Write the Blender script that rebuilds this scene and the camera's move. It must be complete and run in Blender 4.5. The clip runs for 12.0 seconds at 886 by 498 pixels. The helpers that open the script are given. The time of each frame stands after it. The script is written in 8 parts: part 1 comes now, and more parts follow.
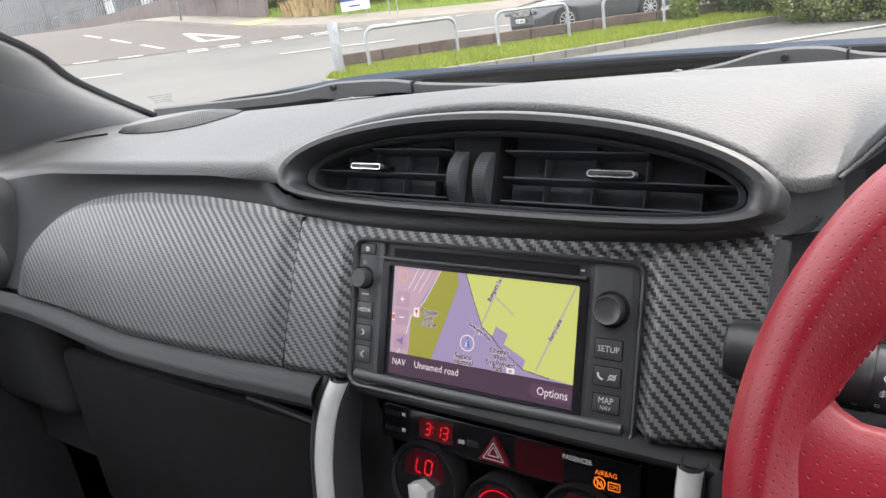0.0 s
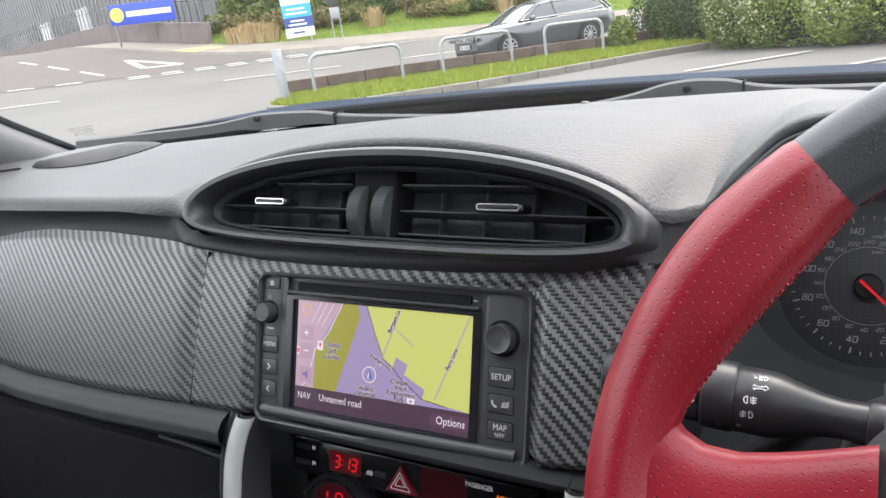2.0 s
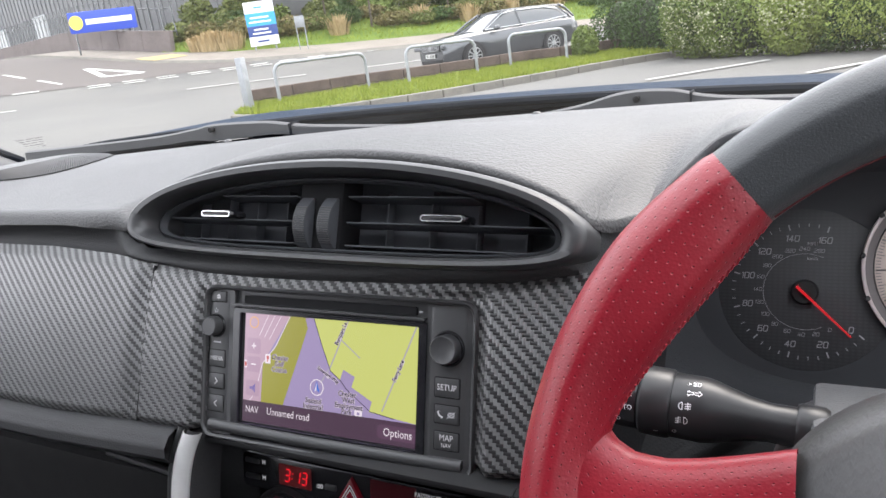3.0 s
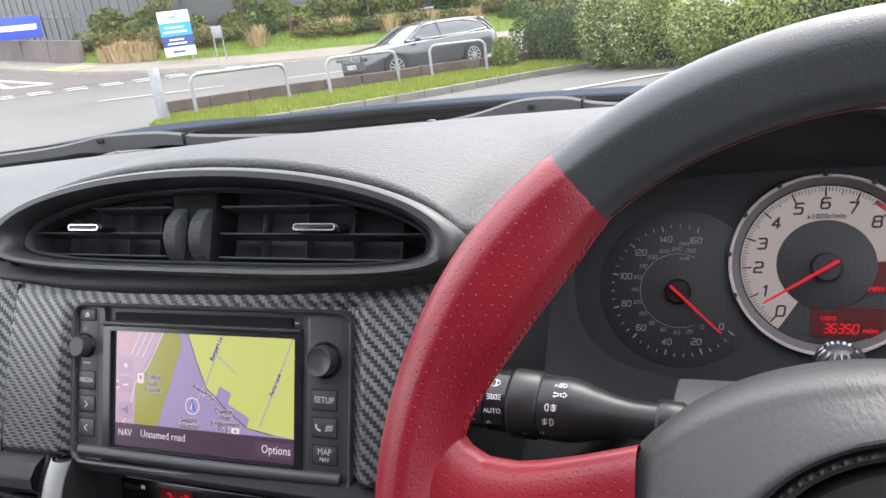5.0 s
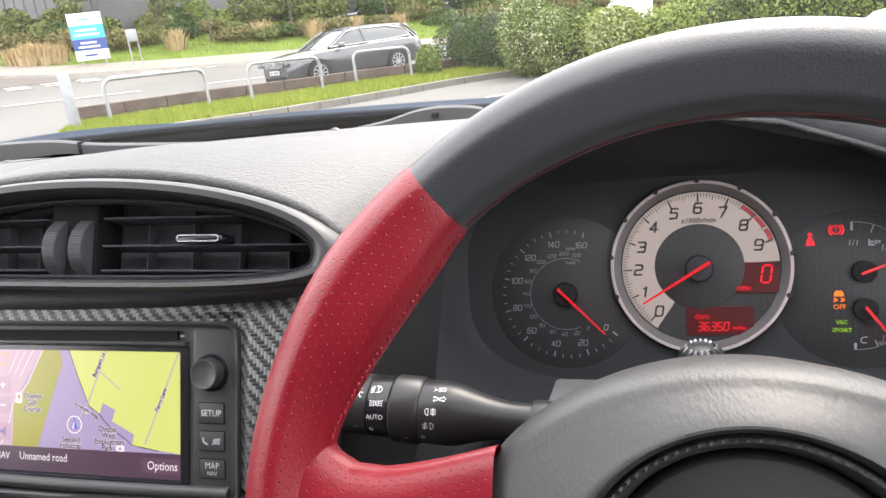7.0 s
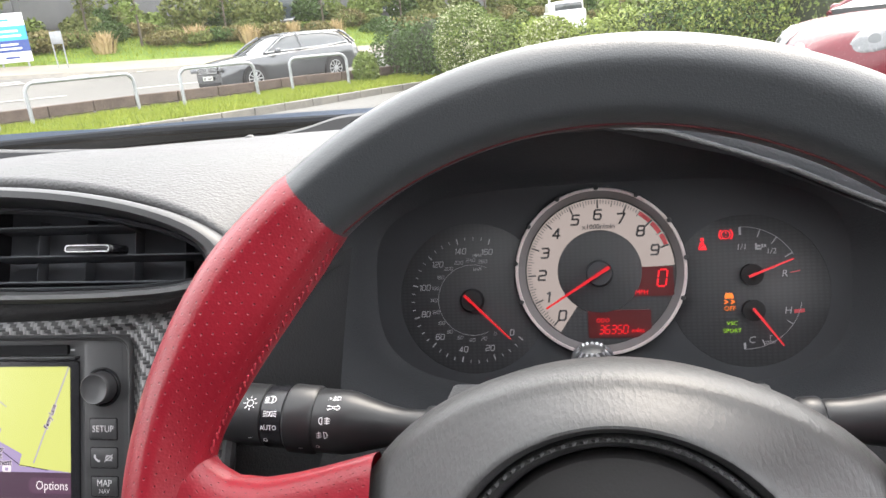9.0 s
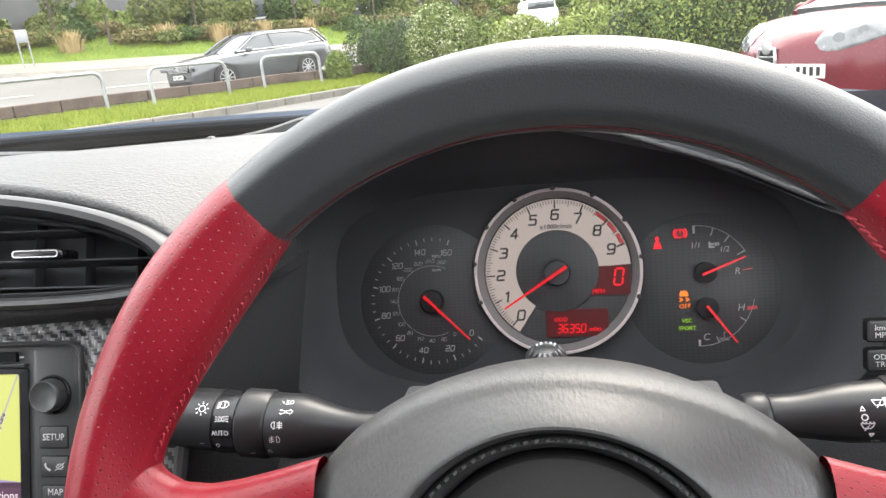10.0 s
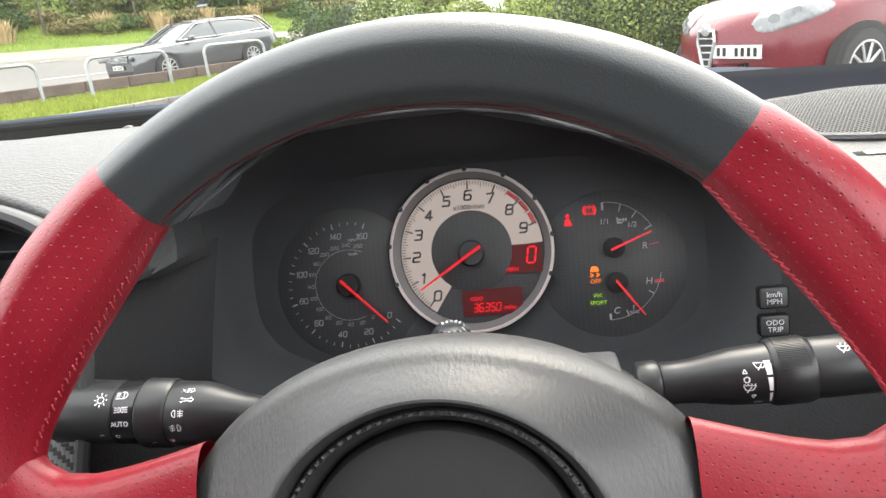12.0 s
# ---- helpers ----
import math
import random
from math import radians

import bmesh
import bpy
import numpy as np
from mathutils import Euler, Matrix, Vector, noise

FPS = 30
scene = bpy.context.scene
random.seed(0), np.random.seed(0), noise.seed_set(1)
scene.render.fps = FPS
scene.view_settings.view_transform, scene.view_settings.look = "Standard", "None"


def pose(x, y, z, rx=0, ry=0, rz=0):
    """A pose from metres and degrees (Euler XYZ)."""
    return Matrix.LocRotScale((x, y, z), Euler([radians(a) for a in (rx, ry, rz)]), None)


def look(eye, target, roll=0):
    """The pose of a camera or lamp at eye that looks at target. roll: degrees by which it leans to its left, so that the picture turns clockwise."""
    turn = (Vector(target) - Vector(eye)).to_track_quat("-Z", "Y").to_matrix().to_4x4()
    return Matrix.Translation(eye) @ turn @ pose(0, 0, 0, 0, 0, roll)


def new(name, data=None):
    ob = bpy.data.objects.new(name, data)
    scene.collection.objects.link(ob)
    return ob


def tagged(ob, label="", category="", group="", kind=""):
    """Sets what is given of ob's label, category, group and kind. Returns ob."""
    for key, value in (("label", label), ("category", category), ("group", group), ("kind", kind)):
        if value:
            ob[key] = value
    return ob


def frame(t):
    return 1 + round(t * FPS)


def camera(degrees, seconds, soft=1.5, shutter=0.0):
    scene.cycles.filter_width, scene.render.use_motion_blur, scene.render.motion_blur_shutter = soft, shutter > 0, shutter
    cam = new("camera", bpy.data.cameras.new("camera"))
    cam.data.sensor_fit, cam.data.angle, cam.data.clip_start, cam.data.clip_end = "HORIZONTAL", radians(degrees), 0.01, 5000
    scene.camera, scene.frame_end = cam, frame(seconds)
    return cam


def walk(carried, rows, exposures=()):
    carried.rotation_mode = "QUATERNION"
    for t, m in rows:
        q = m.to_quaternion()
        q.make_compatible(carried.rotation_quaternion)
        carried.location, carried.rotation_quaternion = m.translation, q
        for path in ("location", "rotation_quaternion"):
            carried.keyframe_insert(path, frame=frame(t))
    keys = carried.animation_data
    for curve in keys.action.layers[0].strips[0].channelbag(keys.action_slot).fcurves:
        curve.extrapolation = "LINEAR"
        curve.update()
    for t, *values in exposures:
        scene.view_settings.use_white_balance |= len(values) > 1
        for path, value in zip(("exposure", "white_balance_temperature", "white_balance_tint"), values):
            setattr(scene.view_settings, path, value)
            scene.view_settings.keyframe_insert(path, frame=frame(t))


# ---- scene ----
cam = camera(63.38, 12.0)
PATH = [
    (0, (0.2299, 0.2651, 1.0527), (-0.9175, 1.7801, 0.4296), -8.52),
    (0.5, (0.2385, 0.2666, 1.0534), (-0.8875, 1.8063, 0.4520), -8.21),
    (1, (0.2465, 0.2701, 1.0548), (-0.8575, 1.8292, 0.4628), -8.33),
    (1.5, (0.2540, 0.2741, 1.0567), (-0.8164, 1.8593, 0.4723), -8.40),
    (2, (0.2606, 0.2768, 1.0556), (-0.7754, 1.8866, 0.4768), -8.41),
    (2.5, (0.2666, 0.2790, 1.0561), (-0.7332, 1.9130, 0.4813), -8.39),
    (3, (0.2727, 0.2825, 1.0559), (-0.6867, 1.9422, 0.4860), -8.25),
    (5, (0.2965, 0.2983, 1.0489), (-0.4815, 2.0506, 0.4795), -7.97),
    (5.5, (0.3027, 0.2999, 1.0491), (-0.4277, 2.0722, 0.4787), -7.87),
    (6, (0.3088, 0.3021, 1.0477), (-0.3744, 2.0929, 0.4767), -7.68),
    (6.5, (0.3141, 0.3008, 1.0493), (-0.3196, 2.1082, 0.4735), -7.43),
    (7, (0.3198, 0.3009, 1.0486), (-0.2706, 2.1223, 0.4704), -7.23),
    (9, (0.3413, 0.3045, 1.0469), (-0.0878, 2.1703, 0.4684), -6.35),
    (9.5, (0.3465, 0.3046, 1.0476), (-0.0495, 2.1774, 0.4681), -6.30),
    (10, (0.3522, 0.3064, 1.0473), (-0.0103, 2.1830, 0.4584), -6.33),
    (10.5, (0.3577, 0.3073, 1.0471), (0.0261, 2.1851, 0.4439), -6.43),
    (11, (0.3652, 0.3078, 1.0456), (0.0653, 2.1872, 0.4309), -6.60),
    (11.5, (0.3718, 0.3079, 1.0445), (0.1025, 2.1886, 0.4197), -6.78),
    (12, (0.3779, 0.3069, 1.0422), (0.1372, 2.1873, 0.4048), -6.96),
]
walk(cam, [(t, look(eye, target, roll)) for t, eye, target, roll in PATH],
     [(0.0, 2.22, 6750, 12), (2.5, 2.18, 6600, 13), (5.0, 2.20, 6500, 14), (7.0, 2.54, 6900, 14), (9.0, 2.60, 6850, 12), (12.0, 2.60, 6950, 9)])

# ---- light: an overcast afternoon ----
world = bpy.data.worlds.new("overcast_sky")
scene.world = world
world.use_nodes = True
wn = world.node_tree
sky = wn.nodes.new("ShaderNodeTexSky")
sky.sky_type = "NISHITA"
sky.sun_disc = False
sky.sun_elevation, sky.sun_rotation = radians(48), radians(20)
sky.air_density, sky.dust_density = 1.0, 4.0
pale = wn.nodes.new("ShaderNodeMix")
pale.data_type, pale.blend_type = "RGBA", "MIX"
pale.inputs["Factor"].default_value = 0.75
pale.inputs["B"].default_value = (9.0, 9.2, 9.6, 1)
wn.links.new(sky.outputs[0], pale.inputs["A"])
back = wn.nodes["Background"]
back.inputs["Strength"].default_value = 0.15
wn.links.new(pale.outputs["Result"], back.inputs["Color"])
sun = new("sun", bpy.data.lights.new("sun", "SUN"))
sun.data.energy, sun.data.angle, sun.data.color = 0.55, radians(25), (1.0, 0.96, 0.9)
sun.matrix_world = look((0, 0, 30), (-6, -16.5, 6), 0)

# ---- materials ----
def nodes_of(name):
    m = bpy.data.materials.new(name)
    m.use_nodes = True
    t = m.node_tree
    return m, t, t.nodes["Principled BSDF"]


def add(t, kind, **values):
    n = t.nodes.new(kind)
    for k, v in values.items():
        if k in n.inputs.keys():
            n.inputs[k].default_value = v
    return n


def coords(t, scale, uv=False):
    c = t.nodes.new("ShaderNodeTexCoord")
    m = add(t, "ShaderNodeMapping")
    m.inputs["Scale"].default_value = (scale, scale, scale) if not isinstance(scale, tuple) else scale
    t.links.new(c.outputs["UV" if uv else "Object"], m.inputs["Vector"])
    return m.outputs[0]


def math_node(t, op, a, b=None, c=None):
    n = t.nodes.new("ShaderNodeMath")
    n.operation = op
    for i, v in enumerate((a, b, c)):
        if v is None:
            continue
        if isinstance(v, (int, float)):
            n.inputs[i].default_value = v
        else:
            t.links.new(v, n.inputs[i])
    return n.outputs[0]


def blend(t, fac, a, b):
    n = t.nodes.new("ShaderNodeMix")
    n.data_type = "RGBA"
    t.links.new(fac, n.inputs["Factor"])
    for key, v in (("A", a), ("B", b)):
        if isinstance(v, tuple):
            n.inputs[key].default_value = (*v[:3], 1)
        else:
            t.links.new(v, n.inputs[key])
    return n.outputs["Result"]


def ramp(t, fac, lo, hi):
    n = t.nodes.new("ShaderNodeMapRange")
    t.links.new(fac, n.inputs[0])
    n.inputs[1].default_value, n.inputs[2].default_value = lo, hi
    return n.outputs[0]


def bump(t, p, height, strength, distance):
    n = add(t, "ShaderNodeBump", Strength=strength, Distance=distance)
    t.links.new(height, n.inputs["Height"])
    t.links.new(n.outputs[0], p.inputs["Normal"])


def surface(name, a, b, rough=0.5, scale=8.0, fine=0.0, relief=0.0, metal=0.0, spec=0.5, fine_scale=None, coat=0.0):
    """A worn surface: two tones mixed by broad noise, with fine grain in tone and relief."""
    m, t, p = nodes_of(name)
    n1 = add(t, "ShaderNodeTexNoise", Scale=1.0, Detail=5.0, Roughness=0.6)
    t.links.new(coords(t, scale), n1.inputs["Vector"])
    n2 = add(t, "ShaderNodeTexNoise", Scale=1.0, Detail=3.0)
    t.links.new(coords(t, fine_scale or scale * 14), n2.inputs["Vector"])
    f = math_node(t, "ADD", ramp(t, n1.outputs[0], 0.3, 0.7), math_node(t, "MULTIPLY", math_node(t, "SUBTRACT", n2.outputs[0], 0.5), fine * 4))
    f = math_node(t, "MINIMUM", math_node(t, "MAXIMUM", f, 0.0), 1.0)
    t.links.new(blend(t, f, a, b), p.inputs["Base Color"])
    r = math_node(t, "MULTIPLY_ADD", n1.outputs[0], 0.25, rough - 0.12)
    t.links.new(r, p.inputs["Roughness"])
    p.inputs["Metallic"].default_value = metal
    p.inputs["Specular IOR Level"].default_value = spec
    p.inputs["Coat Weight"].default_value = coat
    if relief:
        bump(t, p, n2.outputs[0], 0.6, relief)
    return m


def grained(name, a, b, cell=520.0, rough=0.5, depth=0.0006, spec=0.5, stretch=(1, 1, 1)):
    """Moulded plastic or leather with a cell grain."""
    m, t, p = nodes_of(name)
    v = add(t, "ShaderNodeTexVoronoi", Scale=1.0)
    v.feature = "F1"
    w = add(t, "ShaderNodeTexNoise", Scale=1.0, Detail=2.0)
    base = coords(t, tuple(cell * s for s in stretch))
    t.links.new(base, w.inputs["Vector"])
    mixv = t.nodes.new("ShaderNodeVectorMath")
    mixv.operation = "MULTIPLY_ADD"
    t.links.new(w.outputs["Color"], mixv.inputs[0])
    mixv.inputs[1].default_value = (1.4, 1.4, 1.4)
    t.links.new(base, mixv.inputs[2])
    t.links.new(mixv.outputs[0], v.inputs["Vector"])
    big = add(t, "ShaderNodeTexNoise", Scale=1.0, Detail=4.0)
    t.links.new(coords(t, 9.0), big.inputs["Vector"])
    t.links.new(blend(t, ramp(t, big.outputs[0], 0.3, 0.7), a, b), p.inputs["Base Color"])
    t.links.new(math_node(t, "MULTIPLY_ADD", big.outputs[0], 0.2, rough - 0.1), p.inputs["Roughness"])
    p.inputs["Specular IOR Level"].default_value = spec
    bump(t, p, v.outputs["Distance"], 0.7, depth)
    return m


def plain(name, colour, rough=0.4, metal=0.0, spec=0.5, coat=0.0):
    m, t, p = nodes_of(name)
    n = add(t, "ShaderNodeTexNoise", Scale=1.0, Detail=4.0)
    t.links.new(coords(t, 60.0), n.inputs["Vector"])
    dark = tuple(c * 0.85 for c in colour)
    t.links.new(blend(t, n.outputs[0], dark, tuple(min(1, c * 1.1) for c in colour)), p.inputs["Base Color"])
    t.links.new(math_node(t, "MULTIPLY_ADD", n.outputs[0], 0.16, rough - 0.08), p.inputs["Roughness"])
    p.inputs["Metallic"].default_value = metal
    p.inputs["Specular IOR Level"].default_value = spec
    p.inputs["Coat Weight"].default_value = coat
    return m


def glow(name, colour, strength):
    m, t, p = nodes_of(name)
    p.inputs["Base Color"].default_value = (*(c * 0.03 for c in colour), 1)
    p.inputs["Emission Color"].default_value = (*colour, 1)
    p.inputs["Emission Strength"].default_value = strength
    p.inputs["Roughness"].default_value = 0.4
    return m


def carbon(name):
    """Vinyl wrap printed and embossed as a two-by-two twill; UV is in weave cells."""
    m, t, p = nodes_of(name)
    c = t.nodes.new("ShaderNodeTexCoord")
    s = t.nodes.new("ShaderNodeSeparateXYZ")
    t.links.new(c.outputs["UV"], s.inputs[0])
    u, v = s.outputs[0], s.outputs[1]
    fu, fv = math_node(t, "FLOOR", u), math_node(t, "FLOOR", v)
    k = math_node(t, "FLOORED_MODULO", math_node(t, "ADD", fu, fv), 4.0)
    warp = math_node(t, "LESS_THAN", k, 1.5)
    ru, rv = math_node(t, "FRACT", u), math_node(t, "FRACT", v)
    hump_u = math_node(t, "SINE", math_node(t, "MULTIPLY", ru, math.pi))
    hump_v = math_node(t, "SINE", math_node(t, "MULTIPLY", rv, math.pi))
    n = t.nodes.new("ShaderNodeMix")
    t.links.new(warp, n.inputs["Factor"])
    t.links.new(hump_v, n.inputs["A"])
    t.links.new(hump_u, n.inputs["B"])
    noise_n = add(t, "ShaderNodeTexNoise", Scale=1.0, Detail=3.0)
    t.links.new(coords(t, 30.0), noise_n.inputs["Vector"])
    light = blend(t, noise_n.outputs[0], (0.10, 0.101, 0.102), (0.15, 0.151, 0.152))
    t.links.new(blend(t, warp, (0.017, 0.017, 0.018), light), p.inputs["Base Color"])
    t.links.new(math_node(t, "MULTIPLY_ADD", warp, -0.12, 0.40), p.inputs["Roughness"])
    p.inputs["Specular IOR Level"].default_value = 0.5
    p.inputs["Specular IOR Level"].default_value = 0.55
    h = math_node(t, "ADD", n.outputs["Result"], math_node(t, "MULTIPLY", warp, 0.5))
    bump(t, p, h, 0.5, 0.0004)
    return m


def perforated(name, a, b):
    """Red leather with staggered needle holes; UV is in hole pitches."""
    m, t, p = nodes_of(name)
    c = t.nodes.new("ShaderNodeTexCoord")
    s = t.nodes.new("ShaderNodeSeparateXYZ")
    t.links.new(c.outputs["UV"], s.inputs[0])
    u, v = s.outputs[0], s.outputs[1]
    half = math_node(t, "MULTIPLY", math_node(t, "FLOORED_MODULO", math_node(t, "FLOOR", v), 2.0), 0.5)
    du = math_node(t, "SUBTRACT", math_node(t, "FRACT", math_node(t, "ADD", u, half)), 0.5)
    dv = math_node(t, "SUBTRACT", math_node(t, "FRACT", v), 0.5)
    d = math_node(t, "SQRT", math_node(t, "ADD", math_node(t, "MULTIPLY", du, du), math_node(t, "MULTIPLY", dv, dv)))
    hole = ramp(t, d, 0.04, 0.125)
    big = add(t, "ShaderNodeTexNoise", Scale=1.0, Detail=5.0)
    t.links.new(coords(t, 22.0), big.inputs["Vector"])
    fine = add(t, "ShaderNodeTexVoronoi", Scale=1.0)
    t.links.new(coords(t, 900.0), fine.inputs["Vector"])
    skin = blend(t, ramp(t, big.outputs[0], 0.3, 0.72), a, b)
    t.links.new(blend(t, hole, tuple(x * 0.48 for x in a), skin), p.inputs["Base Color"])
    t.links.new(math_node(t, "MULTIPLY_ADD", big.outputs[0], 0.18, 0.31), p.inputs["Roughness"])
    p.inputs["Specular IOR Level"].default_value = 0.5
    crease = add(t, "ShaderNodeTexNoise", Scale=1.0, Detail=4.0, Roughness=0.65)
    t.links.new(coords(t, (70.0, 70.0, 160.0)), crease.inputs["Vector"])
    h = math_node(t, "ADD", hole, math_node(t, "MULTIPLY", fine.outputs[0], 0.25))
    bump(t, p, math_node(t, "ADD", h, math_node(t, "MULTIPLY", crease.outputs[0], 0.25)), 0.5, 0.0005)
    return m


def mesh_pattern(name):
    """Honeycomb speaker mesh: dark holes in a moulded skin; UV in hole pitches."""
    m, t, p = nodes_of(name)
    c = t.nodes.new("ShaderNodeTexCoord")
    s = t.nodes.new("ShaderNodeSeparateXYZ")
    t.links.new(c.outputs["UV"], s.inputs[0])
    u, v = s.outputs[0], s.outputs[1]
    half = math_node(t, "MULTIPLY", math_node(t, "FLOORED_MODULO", math_node(t, "FLOOR", v), 2.0), 0.5)
    du = math_node(t, "SUBTRACT", math_node(t, "FRACT", math_node(t, "ADD", u, half)), 0.5)
    dv = math_node(t, "SUBTRACT", math_node(t, "FRACT", v), 0.5)
    d = math_node(t, "SQRT", math_node(t, "ADD", math_node(t, "MULTIPLY", du, du), math_node(t, "MULTIPLY", dv, dv)))
    hole = ramp(t, d, 0.39, 0.47)
    t.links.new(blend(t, hole, (0.003, 0.003, 0.003), (0.13, 0.13, 0.13)), p.inputs["Base Color"])
    p.inputs["Roughness"].default_value = 0.6
    p.inputs["Specular IOR Level"].default_value = 0.08
    bump(t, p, hole, 0.8, 0.0008)
    return m


PAD = grained("dash_pad_plastic", (0.042, 0.042, 0.043), (0.055, 0.055, 0.056), 480.0, 0.5, 0.0006, 0.4)
PAD_DARK = grained("dark_moulded_plastic", (0.032, 0.0325, 0.034), (0.042, 0.0425, 0.044), 700.0, 0.62, 0.0003, 0.22)
# Paler copy of the dark hood plastic; a veil of haze is in its colour.
HOOD_HAZED = grained("hazed_hood_plastic", (0.115, 0.122, 0.130), (0.130, 0.137, 0.145), 700.0, 0.6, 0.0003, 0.35)
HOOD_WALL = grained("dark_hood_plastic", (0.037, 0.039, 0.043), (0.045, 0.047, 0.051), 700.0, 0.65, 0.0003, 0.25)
# Darker copy of the moulded plastic, with the shade put into its colour.
FASCIA_SHADE = grained("shaded_fascia_plastic", (0.019, 0.0195, 0.021), (0.025, 0.0255, 0.027), 700.0, 0.7, 0.0003, 0.2)
SMOOTH_BLACK = plain("satin_black_plastic", (0.036, 0.0365, 0.038), 0.42)
GLOSS_BLACK = plain("gloss_black_plastic", (0.012, 0.012, 0.014), 0.2)
MATT_BLACK = plain("matt_black_plastic", (0.012, 0.012, 0.013), 0.7, spec=0.3)
VOID = plain("dark_cavity", (0.006, 0.006, 0.007), 0.8, spec=0.2)
VENT_INNER = plain("dull_vent_plastic", (0.055, 0.058, 0.064), 0.75, spec=0.12)
GREY_PLASTIC = grained("grey_column_plastic", (0.07, 0.071, 0.074), (0.085, 0.086, 0.089), 800.0, 0.5, 0.0003)
CARBON = carbon("carbon_look_wrap")
RED_LEATHER = perforated("red_perforated_leather", (0.175, 0.004, 0.012), (0.245, 0.009, 0.019))
BLACK_LEATHER = grained("black_leather", (0.030, 0.033, 0.036), (0.040, 0.043, 0.046), 1500.0, 0.38, 0.00010, 0.5)
HUB_LEATHER = grained("grained_airbag_cover", (0.029, 0.029, 0.0295), (0.036, 0.036, 0.0365), 500.0, 0.42, 0.00020, 0.55, (1.5, 0.6, 0.5))
CHROME = plain("chrome", (0.9, 0.9, 0.9), 0.25, 1.0)
SILVER = plain("satin_silver_paint", (0.62, 0.62, 0.61), 0.35, 0.3)
WHITE_INK = plain("white_ink", (0.75, 0.75, 0.76), 0.5)
PALE_INK = plain("pale_grey_ink", (0.5, 0.5, 0.51), 0.5)
GREY_INK = plain("grey_ink", (0.32, 0.33, 0.34), 0.5)
STITCH_RED = plain("red_thread", (0.085, 0.008, 0.012), 0.7)
STITCH_PALE = plain("pale_red_thread", (0.42, 0.045, 0.065), 0.6)
RED_GLOW = glow("red_display", (1.0, 0.012, 0.025), 0.24)
RED_DIM = glow("red_backlight", (1.0, 0.06, 0.08), 0.008)
NEEDLE = glow("red_needle", (1.0, 0.012, 0.025), 0.13)
AMBER = glow("amber_display", (1.0, 0.22, 0.02), 0.22)
GREEN = glow("green_display", (0.45, 0.9, 0.05), 0.14)

# ---- building helpers ----
def thing(name, label, category, kind="", group="", at=(0, 0, 0)):
    ob = new(name)
    ob.empty_display_size = 0.05
    ob.location = at
    return tagged(ob, label, category, group, kind)


def finish(ob, mat, parent, label, smooth):
    if mat is not None:
        ob.data.materials.append(mat)
    if smooth:
        ob.data.polygons.foreach_set("use_smooth", [True] * len(ob.data.polygons))
        ob.data.set_sharp_from_angle(angle=radians(42))
    if parent is not None:
        ob.parent = parent
        ob.matrix_parent_inverse = Matrix.Translation(-parent.location) if parent.type == "EMPTY" else Matrix()
    if label:
        ob["label"] = label
    return ob


def part(name, bm, mat, parent=None, label="", smooth=True):
    """Links a bmesh as one mesh object under a thing or a part."""
    me = bpy.data.meshes.new(name)
    bm.normal_update()
    bm.to_mesh(me)
    bm.free()
    return finish(new(name, me), mat, parent, label, smooth)


def raw(name, verts, faces, mat, parent=None, label="", smooth=True, uvs=None):
    me = bpy.data.meshes.new(name)
    me.from_pydata([tuple(v) for v in verts], [], faces)
    if uvs is not None:
        lay = me.uv_layers.new(name="uv")
        for loop in me.loops:
            lay.data[loop.index].uv = uvs[loop.vertex_index]
    me.update()
    return finish(new(name, me), mat, parent, label, smooth)


def grid(name, fn, nu, nv, mat, parent=None, label="", keep=None, uv=None, wrap=False, flip=False):
    """A surface fn(u, v), u and v from 0 to 1; keep(u, v) may leave cells out; uv(u, v) gives texture places."""
    verts = [fn(i / nu, j / nv) for j in range(nv + 1) for i in range(nu + 1)]
    uvs = [uv(i / nu, j / nv) for j in range(nv + 1) for i in range(nu + 1)] if uv else None
    faces = []
    for j in range(nv):
        for i in range(nu):
            if keep and not keep((i + 0.5) / nu, (j + 0.5) / nv):
                continue
            a = j * (nu + 1) + i
            f = (a, a + 1, a + nu + 2, a + nu + 1)
            faces.append(f[::-1] if flip else f)
    return raw(name, verts, faces, mat, parent, label, True, uvs)


def face_frame(origin, tilt, yaw=0.0):
    """A frame whose x runs right, y up along a face that leans back by tilt degrees, z out of it."""
    a, w = radians(tilt), radians(yaw)
    m = Matrix(((1, 0, 0), (0, math.sin(a), -math.cos(a)), (0, math.cos(a), math.sin(a)))).to_4x4()
    return Matrix.Translation(origin) @ Matrix.Rotation(w, 4, "Z") @ m


def outline_box(w, h, r, n=5):
    pts = []
    for cx, cy, a0 in ((w / 2 - r, h / 2 - r, 0), (-w / 2 + r, h / 2 - r, 90), (-w / 2 + r, -h / 2 + r, 180), (w / 2 - r, -h / 2 + r, 270)):
        for k in range(n + 1):
            a = radians(a0 + 90 * k / n)
            pts.append((cx + r * math.cos(a), cy + r * math.sin(a)))
    return pts


def circle(r, n=32, cx=0.0, cy=0.0):
    return [(cx + r * math.cos(2 * math.pi * k / n), cy + r * math.sin(2 * math.pi * k / n)) for k in range(n)]


